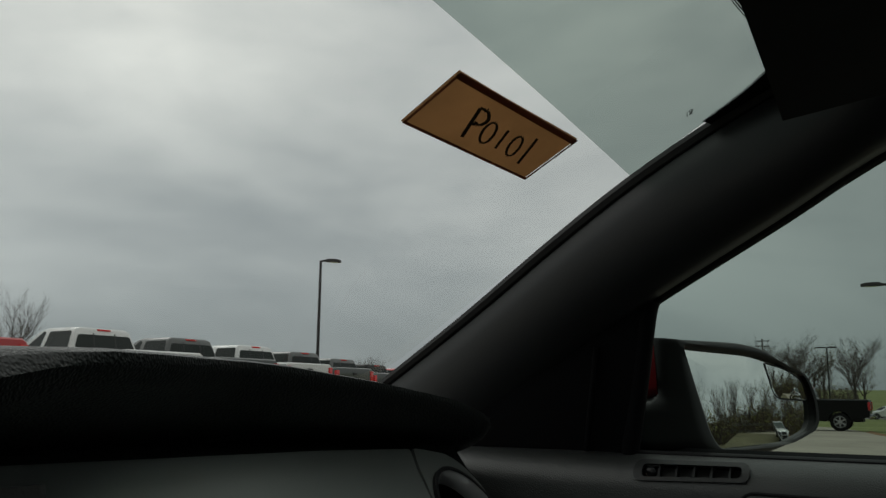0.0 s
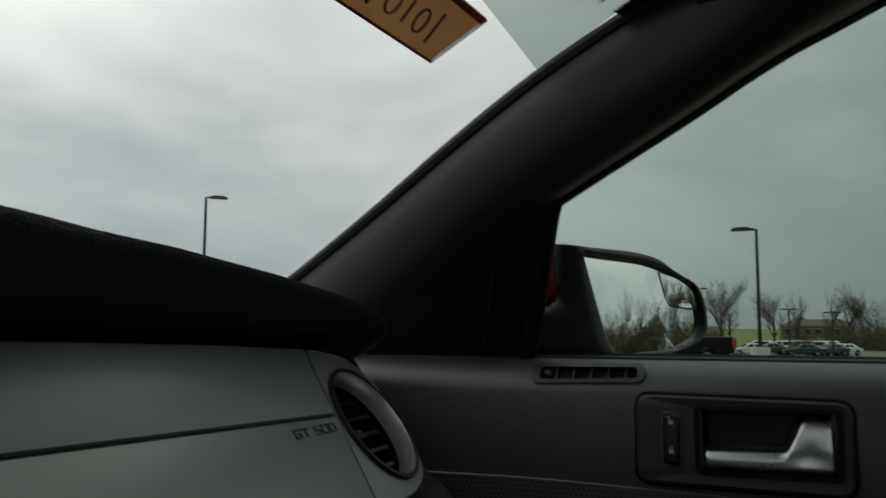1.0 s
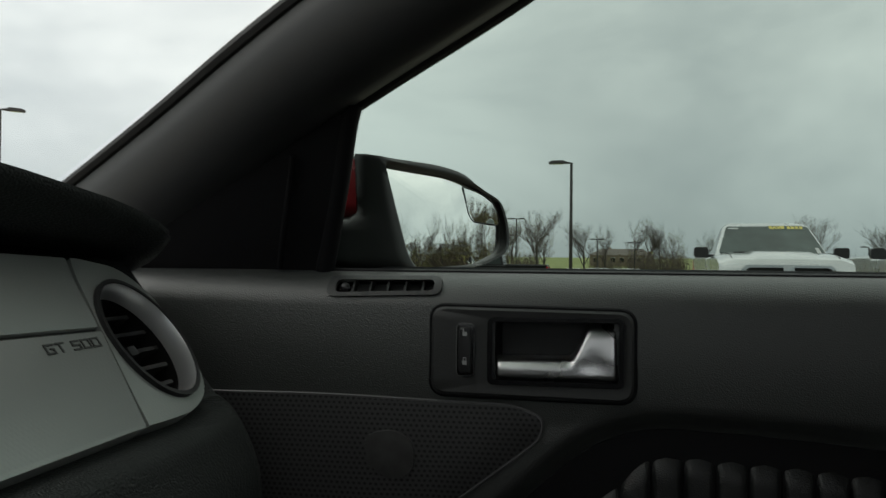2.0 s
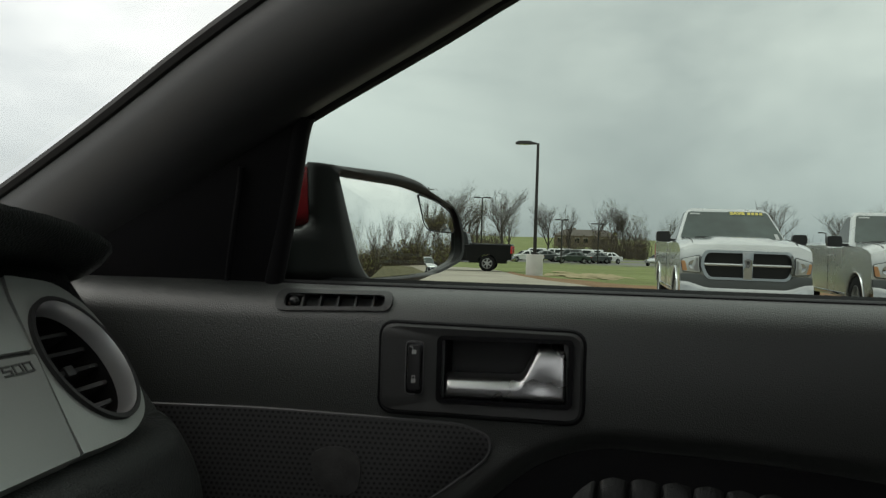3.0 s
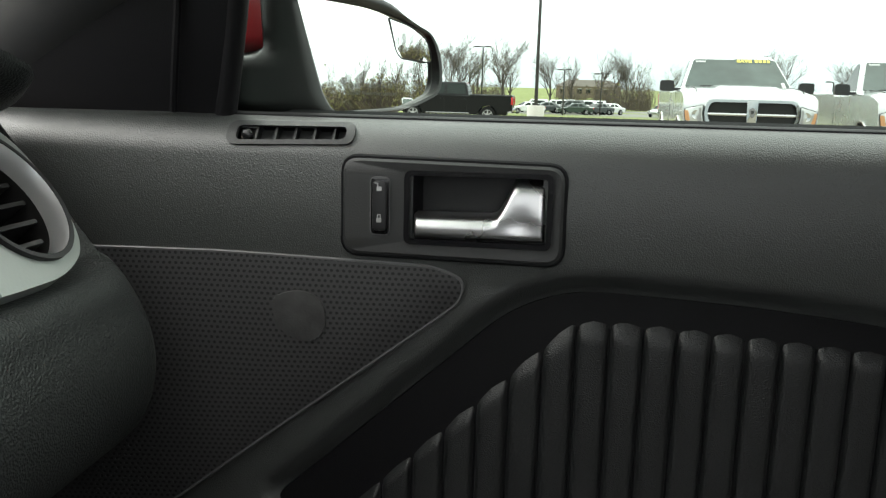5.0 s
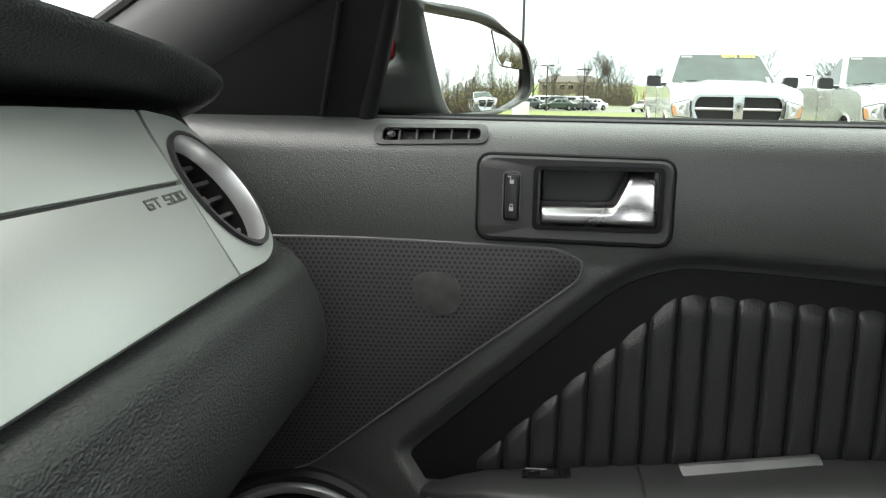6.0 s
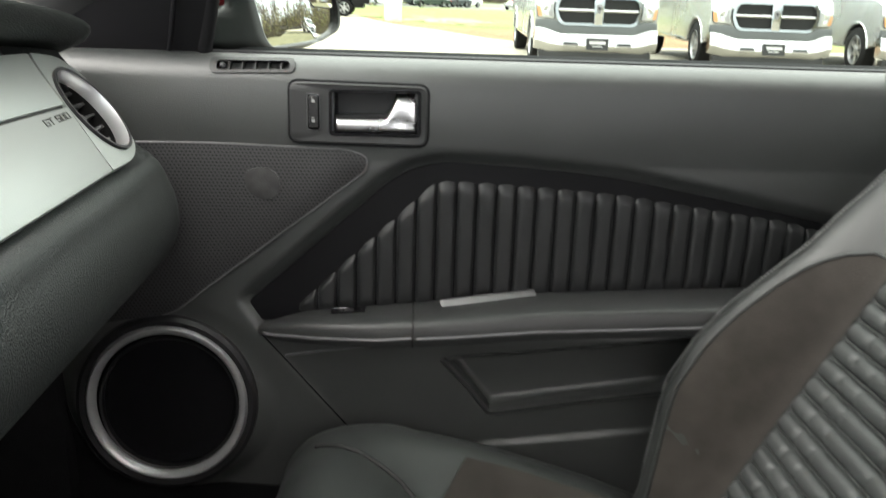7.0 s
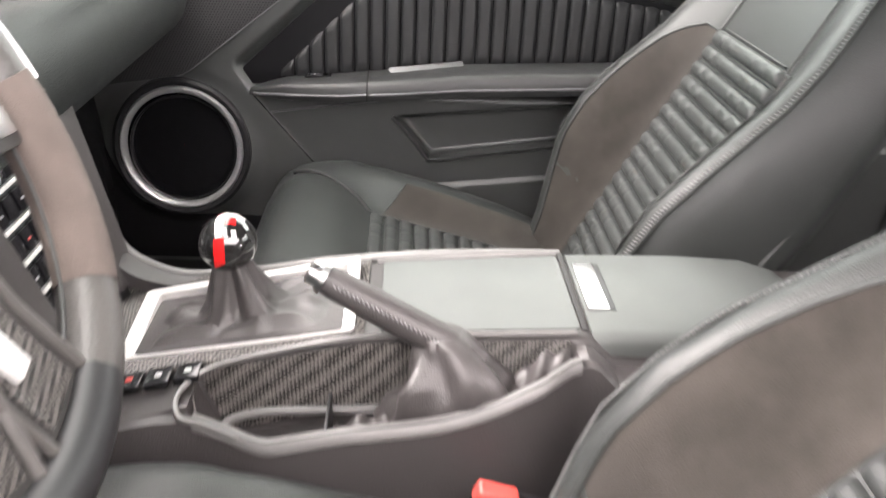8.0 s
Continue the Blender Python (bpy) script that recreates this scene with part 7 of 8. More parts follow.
    for s in (1, -1):
        for ya, yc in cuts:
            sh = lambda y, f: y + ((r0 - b0) * f if y > 0.9 else ((r1 - b1) * f if y < cb + 0.2 else 0))
            c = [Vector((s * (wb + (wr - wb) * f), sh(y, f), zb + (zr - zb) * f)) for y, f in ((ya, 0.05), (yc, 0.05), (yc, 0.90), (ya, 0.90))]
            part("side_window", quad_panel(c if s > 0 else [c[1], c[0], c[3], c[2]], 0.03, 0.008, 0.05), M_CARGLASS, t)
        for ya, yc in cuts:
            part("door_handle", box((s * 1.005, yc + 0.16, 1.13), (0.03, 0.20, 0.035), 0.010), M_SMOOTHBLK if not chrome else paint, t)
            part("door_gap", box((s * 0.992, yc, 0.86), (0.022, 0.012, 0.72)), M_RUBBER, t)
        part("rocker_trim", box((s * 0.995, 0.2, 0.47), (0.04, 2.1, 0.05), 0.012), M_CHROME if chrome else M_SMOOTHBLK, t)
        mi = part("side_mirror", loft([[(s * x, y, z) for x, z in soft_poly([(1.02, 1.28), (1.27, 1.29), (1.27, 1.47), (1.04, 1.47)], 0.04, 3)] for y in (1.05, 1.17)]), M_SMOOTHBLK, t, "black door mirror")
        part("mirror_arm", box((s * 0.98, 1.10, 1.32), (0.14, 0.07, 0.05), 0.01), M_SMOOTHBLK, mi)
        part("wheel_flare", tube([(s * 1.0, y, z) for y, z in arch(1.88, 0.475)], 0.018, 6), paint, t)
        part("wheel_flare", tube([(s * 1.0, y, z) for y, z in arch(-1.72, 0.475)], 0.018, 6), paint, t)
        for y in (1.88, -1.72):
            wheel_part(t, s * 0.87, y, 0.40, s)
        part("tail_lamp", box((s * 0.93, -2.88, 1.08), (0.15, 0.10, 0.36), 0.02), M_TAIL, t, "red tail lamp")
    part("underbody", box((0, -0.1, 0.52), (1.5, 5.0, 0.22)), M_RUBBER, t)
    part("rear_bumper", box((0, -2.93, 0.66), (1.86, 0.16, 0.20), 0.04), M_CHROME if chrome else M_SMOOTHBLK, t)
    part("tailgate_handle", box((0, -2.905, 1.16), (0.22, 0.02, 0.09), 0.01), M_SMOOTHBLK, t)
    part("bed_liner", box((0, (cb - 2.88) / 2, 1.352), (1.62, -(-2.80 - cb) * 0.97, 0.015)), M_RUBBER, t, "dark bed liner")
    if front:
        P = lambda x, z, w: Vector((x, 2.84 - 0.16 * sm((abs(x) - 0.55) / 0.45) + 0.05 * (1.0 - z) + w, z))
        big = lambda pts, r=0.05: [q for q in soft_poly(pts, r, 5)]

        def band(half, lo, hi, w0, prof_, n=28):
            """A moulding across the nose: heights by |x|, prof_ = (share of height, depth)."""
            rings = []
            for i in range(n + 1):
                x = -half + 2 * half * i / n
                z0, z1 = lo(abs(x)), hi(abs(x))
                rings.append([P(x, z0, w0)] + [P(x, z0 + (z1 - z0) * q, w) for q, w in prof_] + [P(x, z1, w0)])
            return loft(rings)
        go = big([(-0.62, 0.705), (0.62, 0.705), (0.71, 0.93), (0.66, 1.165), (-0.66, 1.165), (-0.71, 0.93)], 0.10)
        gi = big([(-0.580, 0.745), (0.580, 0.745), (0.662, 0.935), (0.620, 1.125), (-0.620, 1.125), (-0.662, 0.935)], 0.08)
        g = part("grille", frame_slab(go, gi, P, 0.0, 0.085), M_CHROME, t, "bright chrome grille frame")
        part("grille_mesh", band(0.66, lambda a: 0.740 + 0.10 * sm((a - 0.56) / 0.1), lambda a: 1.130 - 0.10 * sm((a - 0.56) / 0.09), 0.0, ((0.0, 0.034), (1.0, 0.034))), M_VENTBLK, g, "black honeycomb")
        part("grille_bar", band(0.66, lambda a: 0.915, lambda a: 0.965, 0.0, ((0.1, 0.066), (0.5, 0.080), (0.9, 0.066))), M_CHROME, g)
        part("grille_post", slab(big([(-0.070, 0.72), (0.070, 0.72), (0.085, 1.15), (-0.085, 1.15)], 0.015), P, 0.0, 0.088, 0.02), M_CHROME, g)
        part("badge", slab(big([(-0.030, 0.92), (0.0, 0.885), (0.030, 0.92), (0.055, 1.02), (0.0, 1.05), (-0.055, 1.02)], 0.02), P, 0.086, 0.106, 0.006), M_DULLMETAL, g, "grey metal badge")
        part("badge_slot", slab(big([(-0.018, 0.955), (0.018, 0.955), (0.026, 1.005), (-0.026, 1.005)], 0.006), P, 0.104, 0.109), M_SMOOTHBLK, g)
        for s in (1, -1):
            h = part("headlamp", slab(big([(s * 0.700, 0.805), (s * 0.955, 0.815), (s * 0.985, 1.005), (s * 0.715, 1.075), (s * 0.725, 0.93)], 0.03), P, -0.03, 0.060, 0.008), M_LAMP, t, "clear headlamp with amber corner")
            part("turn_lamp", slab(big([(s * 0.89, 0.825), (s * 0.958, 0.828), (s * 0.982, 0.985), (s * 0.925, 0.985)], 0.02), P, 0.03, 0.068), M_AMBER, h, "amber turn lamp")
            m2 = Matrix.Translation(P(s * 0.81, 0.925, 0.062)) @ Euler((radians(-90), 0, 0)).to_matrix().to_4x4()
            ol = big([(s * 0.697, 0.802), (s * 0.957, 0.812), (s * 0.988, 1.008), (s * 0.712, 1.079), (s * 0.722, 0.93)], 0.03)
            part("lamp_gap", tube([P(x, z, 0.047) for x, z in ol + ol[:1]], 0.009, 6), M_SMOOTHBLK, h)
            part("lamp_base", slab(big([(s * 0.72, 0.825), (s * 0.88, 0.830), (s * 0.91, 0.985), (s * 0.735, 1.035), (s * 0.740, 0.93)], 0.02), P, 0.03, 0.063), M_DULLMETAL, h, "grey lamp interior")
            part("lamp_bowl", turned([(0.070, 0.0), (0.068, 0.014), (0.05, 0.006), (0.005, 0.0)], 20, m2), M_CHROME, h)
        for s in (1, -1):
            gap = [Vector((s * 0.80, y - 0.16 * sm((0.80 - 0.55) / 0.45) * max(0.0, y - 2.2) / 0.67, lerp_table([(1.42, 1.375), (2.0, 1.355), (2.50, 1.315), (2.76, 1.250)], y))) for y in [1.45 + 0.1 * k for k in range(13)]]
            part("hood_gap", tube(gap, 0.007, 6), M_RUBBER, t)
        part("upper_bumper", band(0.99, lambda a: 0.54 + 0.08 * sm((a - 0.55) / 0.4), lambda a: 0.715 + 0.06 * sm((a - 0.58) / 0.14), -0.05, ((0.0, 0.07), (0.6, 0.085), (1.0, 0.068))), M_GREYPLASTIC, t, "grey plastic bumper cover")
        bmp = part("front_bumper", band(1.0, lambda a: 0.27 + 0.05 * sm((a - 0.75) / 0.25), lambda a: 0.575 + 0.085 * sm((a - 0.55) / 0.4), -0.05, ((0.0, 0.045), (0.12, 0.092), (0.28, 0.132), (0.36, 0.146), (0.42, 0.148), (0.47, 0.132), (0.55, 0.128), (0.80, 0.118), (0.92, 0.108), (1.0, 0.08))), M_CHROME if chrome else M_GREYPLASTIC, t, "chrome front bumper")
        part("valance", band(0.92, lambda a: 0.20, lambda a: 0.29, -0.08, ((0.0, 0.06), (1.0, 0.06))), M_SMOOTHBLK, t)
        for s in (1, -1):
            part("bumper_slot", slab(big([(s * 0.30, 0.375), (s * 0.56, 0.375), (s * 0.54, 0.440), (s * 0.32, 0.440)], 0.02), P, 0.10, 0.146), M_SMOOTHBLK, bmp)
        pl = part("dealer_plate", slab(big([(-0.175, 0.335), (0.175, 0.335), (0.175, 0.515), (-0.175, 0.515)], 0.01), P, 0.12, 0.160), M_SMOOTHBLK, t, "black dealer plate")
        bm = bmesh.new()
        for x0, x1, z0, z1 in ((-0.13, 0.13, 0.425, 0.470), (-0.08, 0.09, 0.385, 0.400)):
            slab([(x0, z0), (x1, z0), (x1, z1), (x0, z1)], P, 0.160, 0.164, bm=bm)
        part("plate_print", bm, M_MARK, pl)
        wv = lambda x, f, w: at(0, b0, r0, f) + Vector((x, 0, 0)) + Vector((0, 0.66, 0.75)) * (0.010 + w)
        for s in (1, -1):
            part("wiper", tube([wv(s * 0.62, 0.08, 0.02), wv(s * 0.1, 0.11, 0.02)], 0.012, 6), M_RUBBER, t)
        part("price_sticker", loft([[wv(0.66, 0.80, 0.003), wv(0.48, 0.80, 0.003)], [wv(0.655, 0.84, 0.003), wv(0.475, 0.84, 0.003)]], False, False), M_MARK, t)
        part("door_sticker", loft([[wv(-0.74, 0.10, 0.003), wv(-0.80, 0.10, 0.003)], [wv(-0.72, 0.24, 0.003), wv(-0.78, 0.24, 0.003)]], False, False), M_MARK, t)
        if banner:
            part("banner", loft([[wv(-0.02, 0.78, 0.002), wv(-0.64, 0.78, 0.002)], [wv(-0.01, 0.90, 0.002), wv(-0.61, 0.90, 0.002)]], False, False), M_DARKBAND, t, "windshield banner")
            n = Vector((0, 0.66, 0.75)).normalized()
            xa = Vector((-1, 0, 0))
            mm = Matrix((xa, n.cross(xa), n)).transposed().to_4x4()
            mm.translation = wv(-0.32, 0.84, 0.006)
            words("banner_words", "SAVE", 0.10, mm @ Matrix.Translation((-0.15, 0, 0)), M_YELLOW, t, 0.0, 0.008, 0.0, 1.15)
            bars = bmesh.new()
            for k in range(4):
                add_box(bars, (0.05 + 0.068 * k, 0.0, 0.0), (0.050, 0.070, 0.002))
            bmesh.ops.transform(bars, matrix=mm, verts=bars.verts)
            part("banner_bars", bars, M_YELLOW, t)
    t.matrix_basis = m
    return t


def car_far(label, paint, m, kind="sedan", group=""):
    t = thing("parked_car", label, "car", group)
    tall = kind != "sedan"
    zr, zb = (1.72, 1.02) if tall else (1.44, 0.92)
    prof = [(-2.25, 0.45), (-2.32, 0.70), (-2.25, zb + 0.02), (-1.3, zb + 0.05), (0.9, zb + 0.02), (1.6, zb - 0.08), (2.15, zb - 0.2), (2.30, 0.60), (2.22, 0.38)]
    low = [(y, z - 0.07) for y, z in arch(1.40, 0.38, 8, 0.40)[::-1]] + [(y, z - 0.07) for y, z in arch(-1.38, 0.38, 8, 0.40)[::-1]]
    rings = []
    for x in (-0.90, -0.86, -0.6, 0.0, 0.6, 0.86, 0.90):
        a = abs(x)
        rings.append([(x, y * (1 - 0.05 * sm((a - 0.4) / 0.5)), z - (0.05 * sm((a - 0.8) / 0.1) if z > 0.8 else 0)) for y, z in prof + low])
    part("body", loft(rings), paint, t, "", 35)
    b0, b1 = (1.0, -2.15) if tall else (0.95, -1.75)
    r0, r1 = (0.25, -1.95) if tall else (0.15, -1.05)
    rings = []
    for f in (0.0, 0.85, 0.96, 1.0):
        k = max(0, f - 0.85) / 0.15 * 0.08
        w = 0.84 - 0.22 * f - k
        rings.append([(x, y, zb + (zr - zb) * f) for x, y in soft_poly([(w, b0 + (r0 - b0) * f - k), (w, b1 + (r1 - b1) * f + k), (-w, b1 + (r1 - b1) * f + k), (-w, b0 + (r0 - b0) * f - k)], 0.12, 3)])
    part("cabin", loft(rings), paint, t, "", 40)
    at = lambda s, yb, yr, f: Vector((s * (0.84 - 0.22 * f), yb + (yr - yb) * f, zb + (zr - zb) * f))
    part("windshield", quad_panel([at(1, b0, r0, 0.1), at(-1, b0, r0, 0.1), at(-1, b0, r0, 0.88), at(1, b0, r0, 0.88)], 0.05, 0.01, 0.05), M_CARGLASS, t)
    part("rear_window", quad_panel([at(-1, b1, r1, 0.1), at(1, b1, r1, 0.1), at(1, b1, r1, 0.86), at(-1, b1, r1, 0.86)], 0.05, 0.01, 0.05), M_CARGLASS, t)
    for s in (1, -1):
        for ya, yc in ((0.72, -0.35), (-0.43, b1 + 0.45)):
            sh = lambda y, f: y + ((r0 - b0) * f if y > 0.5 else ((r1 - b1) * f if y < -0.8 else 0))
            c = [Vector((s * (0.84 - 0.22 * f), sh(y, f), zb + (zr - zb) * f)) for y, f in ((ya, 0.12), (yc, 0.12), (yc, 0.84), (ya, 0.84))]
            part("side_window", quad_panel(c if s > 0 else [c[1], c[0], c[3], c[2]], 0.03, 0.008, 0.04), M_CARGLASS, t)
        for y in (1.40, -1.38):
            wheel_part(t, s * 0.80, y, 0.33, s)
        part("headlamp", box((s * 0.68, 2.14, 0.72), (0.30, 0.12, 0.14), 0.03), M_LAMP, t)
        part("tail_lamp", box((s * 0.68, -2.22, 0.80), (0.30, 0.10, 0.16), 0.03), M_TAIL, t)
        part("side_mirror", box((s * 0.95, 0.62, zb + 0.08), (0.16, 0.10, 0.12), 0.03), paint, t)
    t.matrix_basis = m
    return t


on = lambda x, y, rz: pose(x, y, ground_z(x, y) + 0.015, 0, 0, rz)
# front row that faces the car: three alike trucks
pickup("silver-white regular cab pickup with chrome grille and a yellow windshield banner", M_SILVERP, on(16.2, -3.02, 87), "regular", "parked pickups", banner=True)
pickup("silver-white regular cab pickup with chrome grille and black mirrors", M_SILVERP, on(16.2, -5.95, 86.5), "regular", "parked pickups")
pickup("silver-white regular cab pickup with chrome grille and black mirrors", M_SILVERP, on(16.2, -8.84, 86.5), "regular", "parked pickups")
# black truck across the end of the lot
pickup("black crew cab pickup with bright side trim and red tail lamps", M_BLACKP, on(40.6, 4.95, 0), "crew", "parked pickups", front=False)
# row seen over the dashboard from behind
row = [(7.5, 15.9, M_REDP, "red", "crew"), (12.5, 17.0, M_WHITEP, "white", "crew"), (15.9, 17.8, M_GREYP, "dark grey", "crew"), (19.3, 18.6, M_WHITEP, "white", "crew"), (22.8, 19.5, M_GREYP, "dark grey", "crew"), (26.3, 20.4, M_GREYP, "grey", "crew"), (29.9, 21.3, M_BLACKP, "black", "crew"), (33.6, 22.2, M_REDP, "red", "crew")]
for x, y, p, c, k in row:
    pickup(c + " pickup truck parked in a row", p, on(x, y, -2), k, "pickups in a row", front=False)
# far lot
far = [(103, 3.4, M_WHITEP, "white", "sedan", 20), (108, 1.2, M_GREYP, "dark grey", "sedan", 15), (112, 2.8, M_WHITEP, "white", "suv", 0), (113, 0.2, M_WHITEP, "white", "suv", 5), (104, -2.5, M_GREENP, "dark green", "sedan", 4), (110, -1.8, M_GREYP, "grey", "suv", 10), (114, -3.6, M_WHITEP, "white", "suv", 0), (107, -5.3, M_GREYP, "dark", "sedan", 35), (109, -6.9, M_WHITEP, "white", "sedan", 40), (116, -5.0, M_SILVERP, "silver", "suv", 0), (118, -1.0, M_WHITEP, "white", "suv", 0), (104, -13.0, M_SILVERP, "silver", "sedan", 60)]
for x, y, p, c, k, rz in far:
    car_far(c + (" SUV" if k == "suv" else " sedan") + " parked in the far lot", p, on(x, y, rz), k, "cars in the far lot")


# ---- lamp posts ----
def lamp_post(x, y, h, heads, label, foot=True, yaw=90.0):
    z0 = ground_z(x, y)
    t = thing("lamp_post", label, "lamp post", "lamp posts")
    if foot:
        part("footing", turned([(0.36, -0.2), (0.36, 0.86), (0.33, 0.90), (0.01, 0.90)], 24, Matrix.Identity(4)), M_FOOTING, t, "round concrete footing")
        part("base_plate", box((0, 0, 0.93), (0.34, 0.34, 0.06), 0.01), M_POLE, t)
    rings = [[(s * (0.075 - 0.02 * f), u * (0.075 - 0.02 * f), (0.9 if foot else 0) + (h - (0.9 if foot else 0)) * f) for s, u in ((1, 1), (-1, 1), (-1, -1), (1, -1))] for f in (0.0, 0.5, 1.0)]
    part("post", bevel(loft(rings), 0.01), M_POLE, t, "dark square steel post")
    for k in range(heads):
        s = 1 if k == 0 else -1
        hd = part("luminaire", loft([[(s * x_, y_, h + z_) for y_, z_ in soft_poly([(-w, -0.05), (w, -0.05), (w * 0.8, th), (-w * 0.8, th)], 0.02, 2)] for x_, w, th in ((0.06, 0.05, 0.03), (0.22, 0.06, 0.05), (0.34, 0.16, 0.10), (0.80, 0.17, 0.09), (0.95, 0.12, 0.04))]), M_POLE, t, "flat dark luminaire")
        part("lens", box((s * 0.60, 0, h - 0.056), (0.40, 0.24, 0.012), 0.004), M_LAMP, hd)
    t.matrix_basis = pose(x, y, z0, 0, 0, yaw)
    return t


lamp_post(35.0, 0.86, 5.60, 1, "dark square lamp post on a round concrete footing", True, 90)
lamp_post(30.3, 24.25, 6.9, 1, "dark square lamp post beyond the row of pickups", True, -45)
lamp_post(92.0, 8.0, 7.2, 2, "dark twin lamp post beyond the lots", False, 90)
lamp_post(98.0, -1.0, 5.2, 2, "dark twin lamp post beyond the lots", False, 60)
lamp_post(104.0, -5.6, 5.0, 2, "dark twin lamp post beyond the lots", False, 80)
lamp_post(110.0, -34.4, 4.8, 1, "dark lamp post behind the pickups", False, 80)
lamp_post(110.0, -36.6, 5.0, 1, "dark lamp post behind the pickups", False, 80)


# ---- trees ----
def bare_tree_mesh(seed, h, spread, buds, depth=5):
    """A leafless tree: (trunk and limbs, twigs, buds) as vertex and face lists."""
    rnd = random.Random(seed)
    woods = {"limb": ([], []), "twig": ([], []), "bud": ([], [])}

    def rod(kind, a, b, ra, rb, n):
        v, f = woods[kind]
        d = (b - a).normalized()
        s = d.orthogonal().normalized()
        u = d.cross(s)
        i0 = len(v)
        for p, r in ((a, ra), (b, rb)):
            for k in range(n):
                c = k * math.tau / n
                v.append(tuple(p + (s * math.cos(c) + u * math.sin(c)) * r))
        for k in range(n):
            f.append((i0 + k, i0 + (k + 1) % n, i0 + n + (k + 1) % n, i0 + n + k))

    def bud(p, s):
        v, f = woods["bud"]
        i0 = len(v)
        a = rnd.random() * 6.28
        d1, d2 = Vector((math.cos(a), math.sin(a), rnd.uniform(-0.5, 0.5))) * s, Vector((rnd.uniform(-1, 1), rnd.uniform(-1, 1), 1)) * s * 0.6
        for q in (p - d1, p + d2, p + d1, p - d2):
            v.append(tuple(q))
        f.append((i0, i0 + 1, i0 + 2, i0 + 3))

    def grow(p, d, length, r, lev):
        steps = 4 if lev < 2 else 3
        for k in range(steps):
            q = p + d * (length / steps)
            r2 = r * (0.86 if lev else 0.90)
            rod("limb" if lev < 3 else "twig", p, q, r, r2, 7 if lev == 0 else (5 if lev < 3 else 3))
            p, r = q, r2
            d = (d + Vector((rnd.uniform(-1, 1), rnd.uniform(-1, 1), rnd.uniform(-0.2, 0.7))) * (0.10 + 0.05 * lev)).normalized()
            if lev < depth and (k > 0 or lev > 0):
                for _ in range(2 if (lev in (0, 1, 2) and k) else 1):
                    a = rnd.random() * math.tau
                    side = Vector((math.cos(a), math.sin(a), 0))
                    nd = (d * (1.0 - spread * 0.5) + side * spread * rnd.uniform(0.6, 1.2) + Vector((0, 0, 0.14))).normalized()
                    grow(p, nd, length * rnd.uniform(0.50, 0.72), max(0.006 * h / 8, r * rnd.uniform(0.42, 0.62)), lev + 1)
        if lev >= depth - 1 and buds:
            for _ in range(buds):
                bud(p + Vector((rnd.uniform(-1, 1), rnd.uniform(-1, 1), rnd.uniform(-1, 1))) * 0.25, 0.02 * h / 8 + rnd.random() * 0.04)
    grow(Vector((0, 0, -0.2)), Vector((0, 0, 1)), h * 0.46, h * 0.020, 0)
    out = {}
    for k, (v, f) in woods.items():
        if f:
            me = bpy.data.meshes.new(k)
            me.from_pydata(v, [], f)
            me.materials.append({"limb": M_BARK, "twig": M_TWIG, "bud": M_BUD}[k])
            out[k] = me
    return out


KINDS = [bare_tree_mesh(11, 9.0, 0.66, 0, 5), bare_tree_mesh(12, 9.0, 0.58, 0, 5), bare_tree_mesh(13, 7.0, 0.70, 1, 4), bare_tree_mesh(14, 8.0, 0.48, 0, 4)]


def tree(x, y, h, kind, rz, label, group):
    me = KINDS[kind]
    base = (9.0, 9.0, 7.0, 8.0)[kind]
    t = thing("tree", label, "tree", group)
    for k, nm in (("limb", "trunk"), ("twig", "crown"), ("bud", "buds")):
        if k in me:
            o = new(nm, me[k])
            o.parent = t
    t.matrix_basis = pose(x, y, ground_z(x, y), 0, 0, rz) @ Matrix.Diagonal((h / base, h / base, h / base, 1))


def polar(az, d):
    return d * math.sin(radians(az)), d * math.cos(radians(az))


T = [(81.6, 148, 10.6, 1), (82.3, 135, 10.8, 0), (82.9, 150, 11.6, 1), (83.5, 138, 10.7, 0), (84.2, 145, 10.0, 2), (84.8, 155, 10.0, 3), (86.5, 120, 11.3, 0), (87.0, 140, 9.6, 2), (89.7, 122, 9.2, 0), (91.1, 130, 8.4, 3), (93.1, 148, 9.6, 3), (94.0, 140, 8.9, 0), (94.8, 138, 9.2, 1), (95.6, 144, 8.2, 2), (104.5, 112, 9.6, 0), (108.4, 115, 8.2, 0), (110.0, 112, 7.9, 1), (111.3, 119, 7.7, 2), (32.4, 60, 7.6, 3), (54.6, 90, 6.8, 0), (30.0, 70, 7.0, 0), (79.5, 150, 7.0, 1), (77.0, 148, 6.5, 0), (74.0, 152, 6.5, 1), (97.6, 150, 7.7, 2), (100.0, 148, 7.4, 0)]
for i, (az, dist, h, k) in enumerate(T):
    x, y = polar(az, dist)
    tree(x, y, h, k, 53 * i, "bare early-spring tree with grey-brown branches", "bare trees")


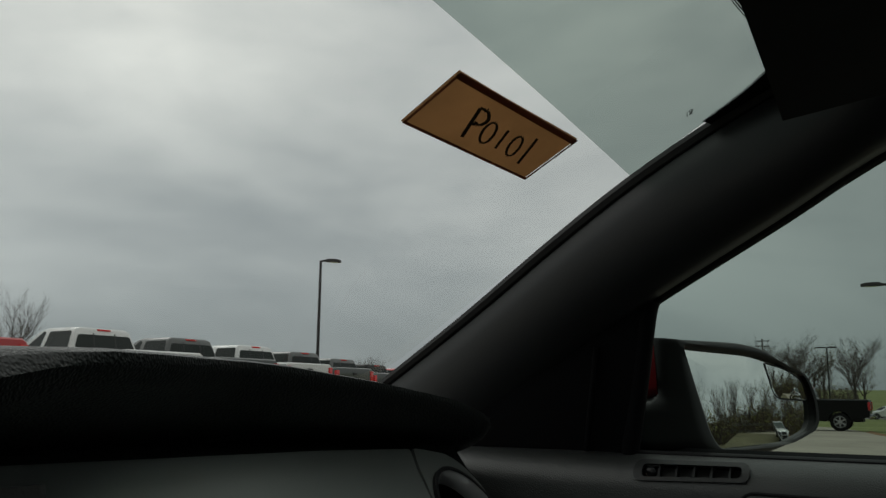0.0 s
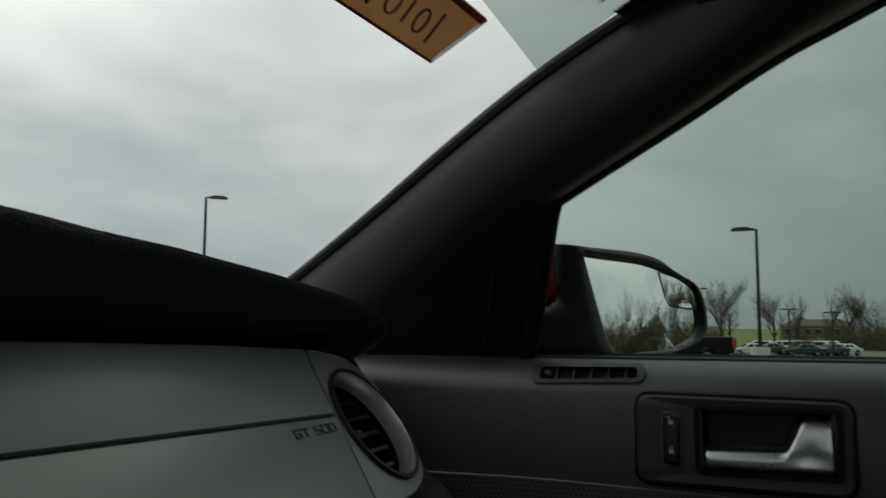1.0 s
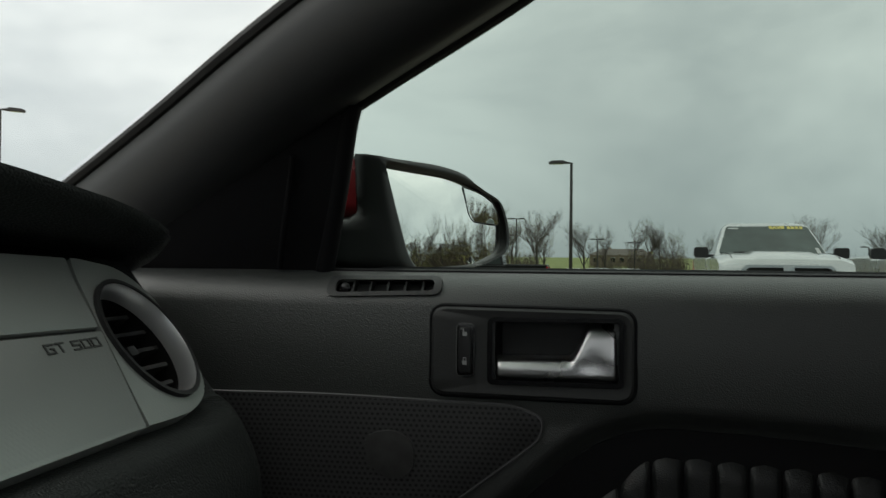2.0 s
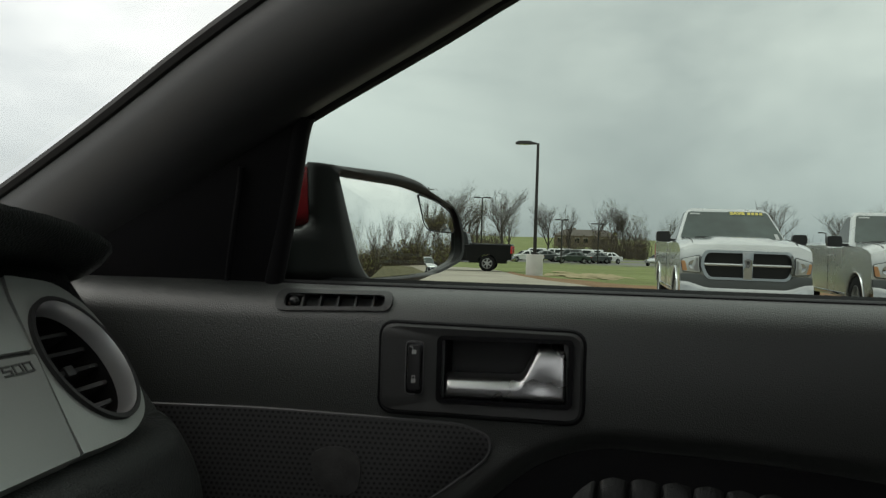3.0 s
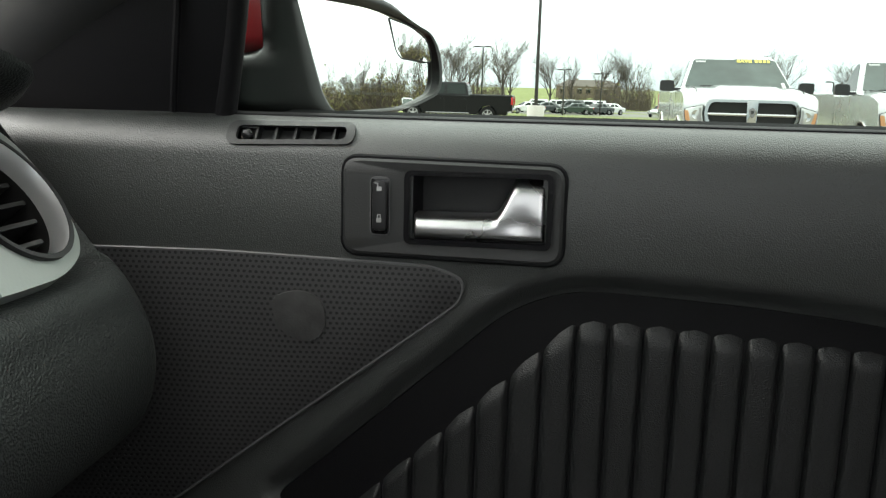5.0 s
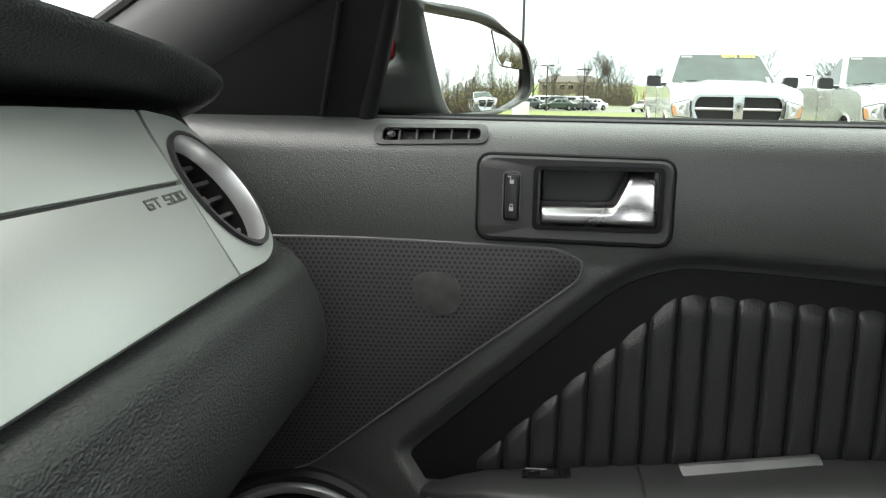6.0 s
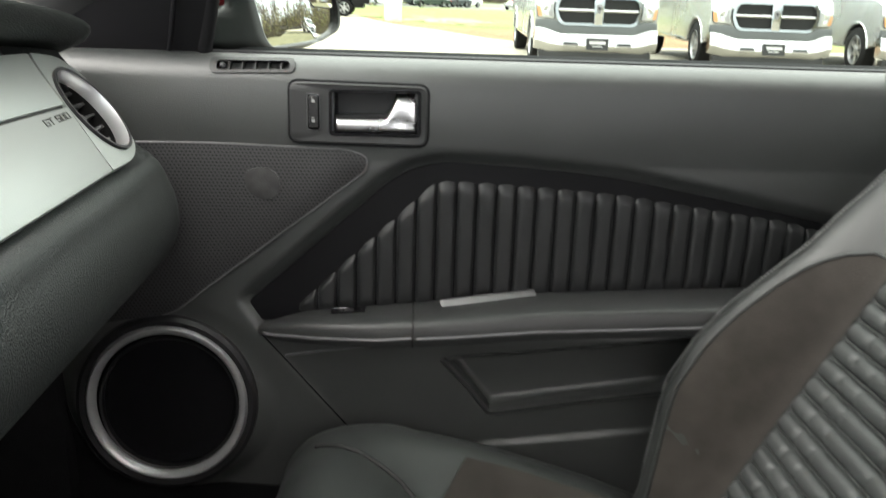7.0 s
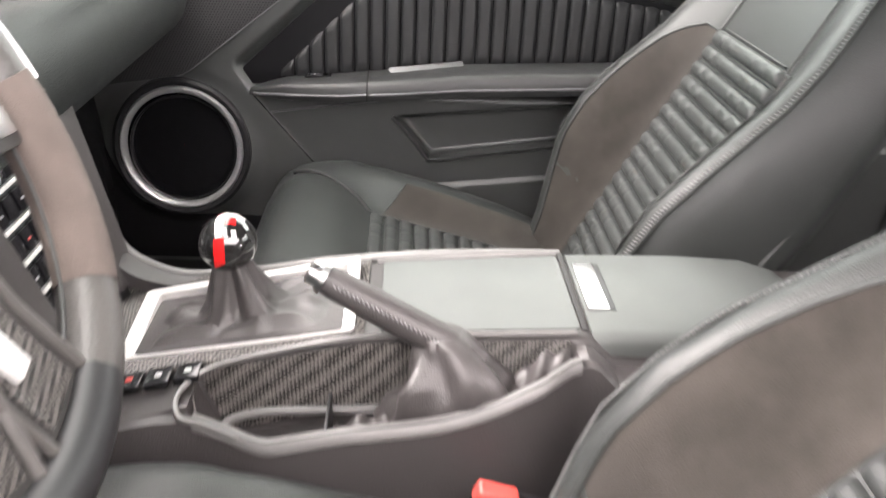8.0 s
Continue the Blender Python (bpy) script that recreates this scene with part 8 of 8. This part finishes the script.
# thickets: stems with sparse leaf clumps, uncountable
def thicket(name, label, spots, seed, hmin, hmax, leaf, n_leaf, stems=3, thin=0.03, brown=0.62):
    rnd = random.Random(seed)
    v, f, mi = [], [], []
    for x, y in spots:
        z = ground_z(x, y)
        h = rnd.uniform(hmin, hmax)
        for _ in range(stems):
            a = Vector((x + rnd.uniform(-0.6, 0.6), y + rnd.uniform(-0.6, 0.6), z))
            b = a + Vector((rnd.uniform(-0.25, 0.25) * h, rnd.uniform(-0.25, 0.25) * h, h * rnd.uniform(0.7, 1.1)))
            i0 = len(v)
            w = thin
            for p, q in ((a, w), (b, w * 0.3)):
                v += [(p.x - q, p.y, p.z), (p.x + q, p.y + q, p.z), (p.x, p.y - q, p.z)]
            for k in range(3):
                f.append((i0 + k, i0 + (k + 1) % 3, i0 + 3 + (k + 1) % 3, i0 + 3 + k))
                mi.append(0)
        for _ in range(n_leaf):
            c = Vector((x + rnd.gauss(0, 0.55), y + rnd.gauss(0, 0.55), z + h * rnd.random() ** 0.8 * 0.92))
            s = leaf * rnd.uniform(0.5, 1.3)
            i0 = len(v)
            d1 = Vector((rnd.uniform(-1, 1), rnd.uniform(-1, 1), rnd.uniform(-1, 1))) * s
            d2 = Vector((rnd.uniform(-1, 1), rnd.uniform(-1, 1), rnd.uniform(-1, 1))) * s
            v += [tuple(c - d1), tuple(c + d2), tuple(c + d1), tuple(c - d2)]
            f.append((i0, i0 + 1, i0 + 2, i0 + 3))
            mi.append(1 if rnd.random() < brown else 2)
    me = bpy.data.meshes.new(name)
    me.from_pydata(v, [], f)
    for m_ in (M_TWIG, M_BRUSH, M_BUD):
        me.materials.append(m_)
    me.polygons.foreach_set("material_index", mi)
    tagged(new(name, me), label, "thicket", kind="stuff")


rt = random.Random(5)
far_spots = []
for az0, az1, d0, d1, n in ((78, 86.5, 131, 150, 420), (90.3, 92.2, 136, 150, 50), (92.6, 96.4, 131, 150, 190), (96.8, 112, 148, 162, 110)):
    far_spots += [polar(rt.uniform(az0, az1), rt.uniform(d0, d1)) for _ in range(n)]
thicket("far_brush", "brown brush along the far field", far_spots, 6, 1.6, 4.6, 0.13, 11, 7, 0.022, 0.85)
# woodland behind the car
back_spots = [(x, -46 - 10 * rt.random() + 0.12 * x) for x in [rt.uniform(-58, 60) for _ in range(2400)]]
thicket("woodland_edge", "dense brown and yellow-green woodland edge", back_spots, 7, 2.6, 6.0, 0.15, 30, 5, 0.022, 0.55)
for i in range(22):
    x = -36 + 3.4 * i + rt.uniform(-1, 1)
    tree(x, -50 + rt.uniform(-4, 3) + 0.12 * x, rt.uniform(6.5, 11.5), (0, 1, 3, 2)[i % 4], 71 * i, "bare tree in the woodland behind the car", "woodland trees")
# grass strip before the woodland
bm = grid(lambda u, v: Vector((-60 + 71 * u, -8.5 - 54 * v, ground_z(-60 + 71 * u, -8.5 - 54 * v) + 0.03)), 30, 8)
tagged(mesh_ob("verge", bm, M_VERGE), "grass verge before the woodland", "grass", kind="structure")


# ---- far building ----
def far_building():
    x0, y0 = 230.0, -9.0
    z = ground_z(x0, y0) + 0.1
    b = thing("far_building", "low tan brick building with a brown hipped roof", "building", at=(x0, y0, z))
    part("wall", box((0, 0, 0.9), (8, 17, 4.0)), M_BRICKFAR, b)
    part("roof", loft([[(-4.4, -9.0, 2.8), (4.4, -9.0, 2.8), (4.4, 9.0, 2.8), (-4.4, 9.0, 2.8)], [(-0.6, -5.5, 4.6), (0.6, -5.5, 4.6), (0.6, 5.5, 4.6), (-0.6, 5.5, 4.6)]]), M_ROOFFAR, b, "", 20)
    for k in range(7):
        w = part("window", box((-4.02, -6.9 + 2.3 * k, 1.5), (0.12, 1.1, 1.3)), M_CARGLASS, b)
        part("window_frame", box((-4.04, -6.9 + 2.3 * k, 2.22), (0.14, 1.3, 0.12)), M_WHITEP, w)
    part("chimney", box((0.6, 3.0, 4.3), (0.8, 0.8, 1.4)), M_BRICKFAR, b)


far_building()


def utility_pole(x, y, h):
    t = thing("utility_pole", "weathered wooden utility pole with crossarms", "utility pole", "utility poles")
    part("mast", tube([(0, 0, -0.2), (0, 0, h)], [0.16, 0.11], 10), M_BARK, t)
    for k in (0.4, 1.3):
        part("crossarm", box((0, 0, h - k), (0.12, 2.2, 0.14)), M_BARK, t)
    t.matrix_basis = pose(x, y, ground_z(x, y), 0, 0, 0)


utility_pole(*polar(81.3, 150), 11.5)
# truck behind the car, seen in the mirror
pickup("silver pickup with a big chrome grille behind the car", M_SILVERP, on(10.4, -25.5, 12), "crew", "pickups behind the car")
pickup("dark grey pickup parked beside the car's lane", M_GREYP, on(-0.9, -17.0, 0), "crew", "pickups behind the car")
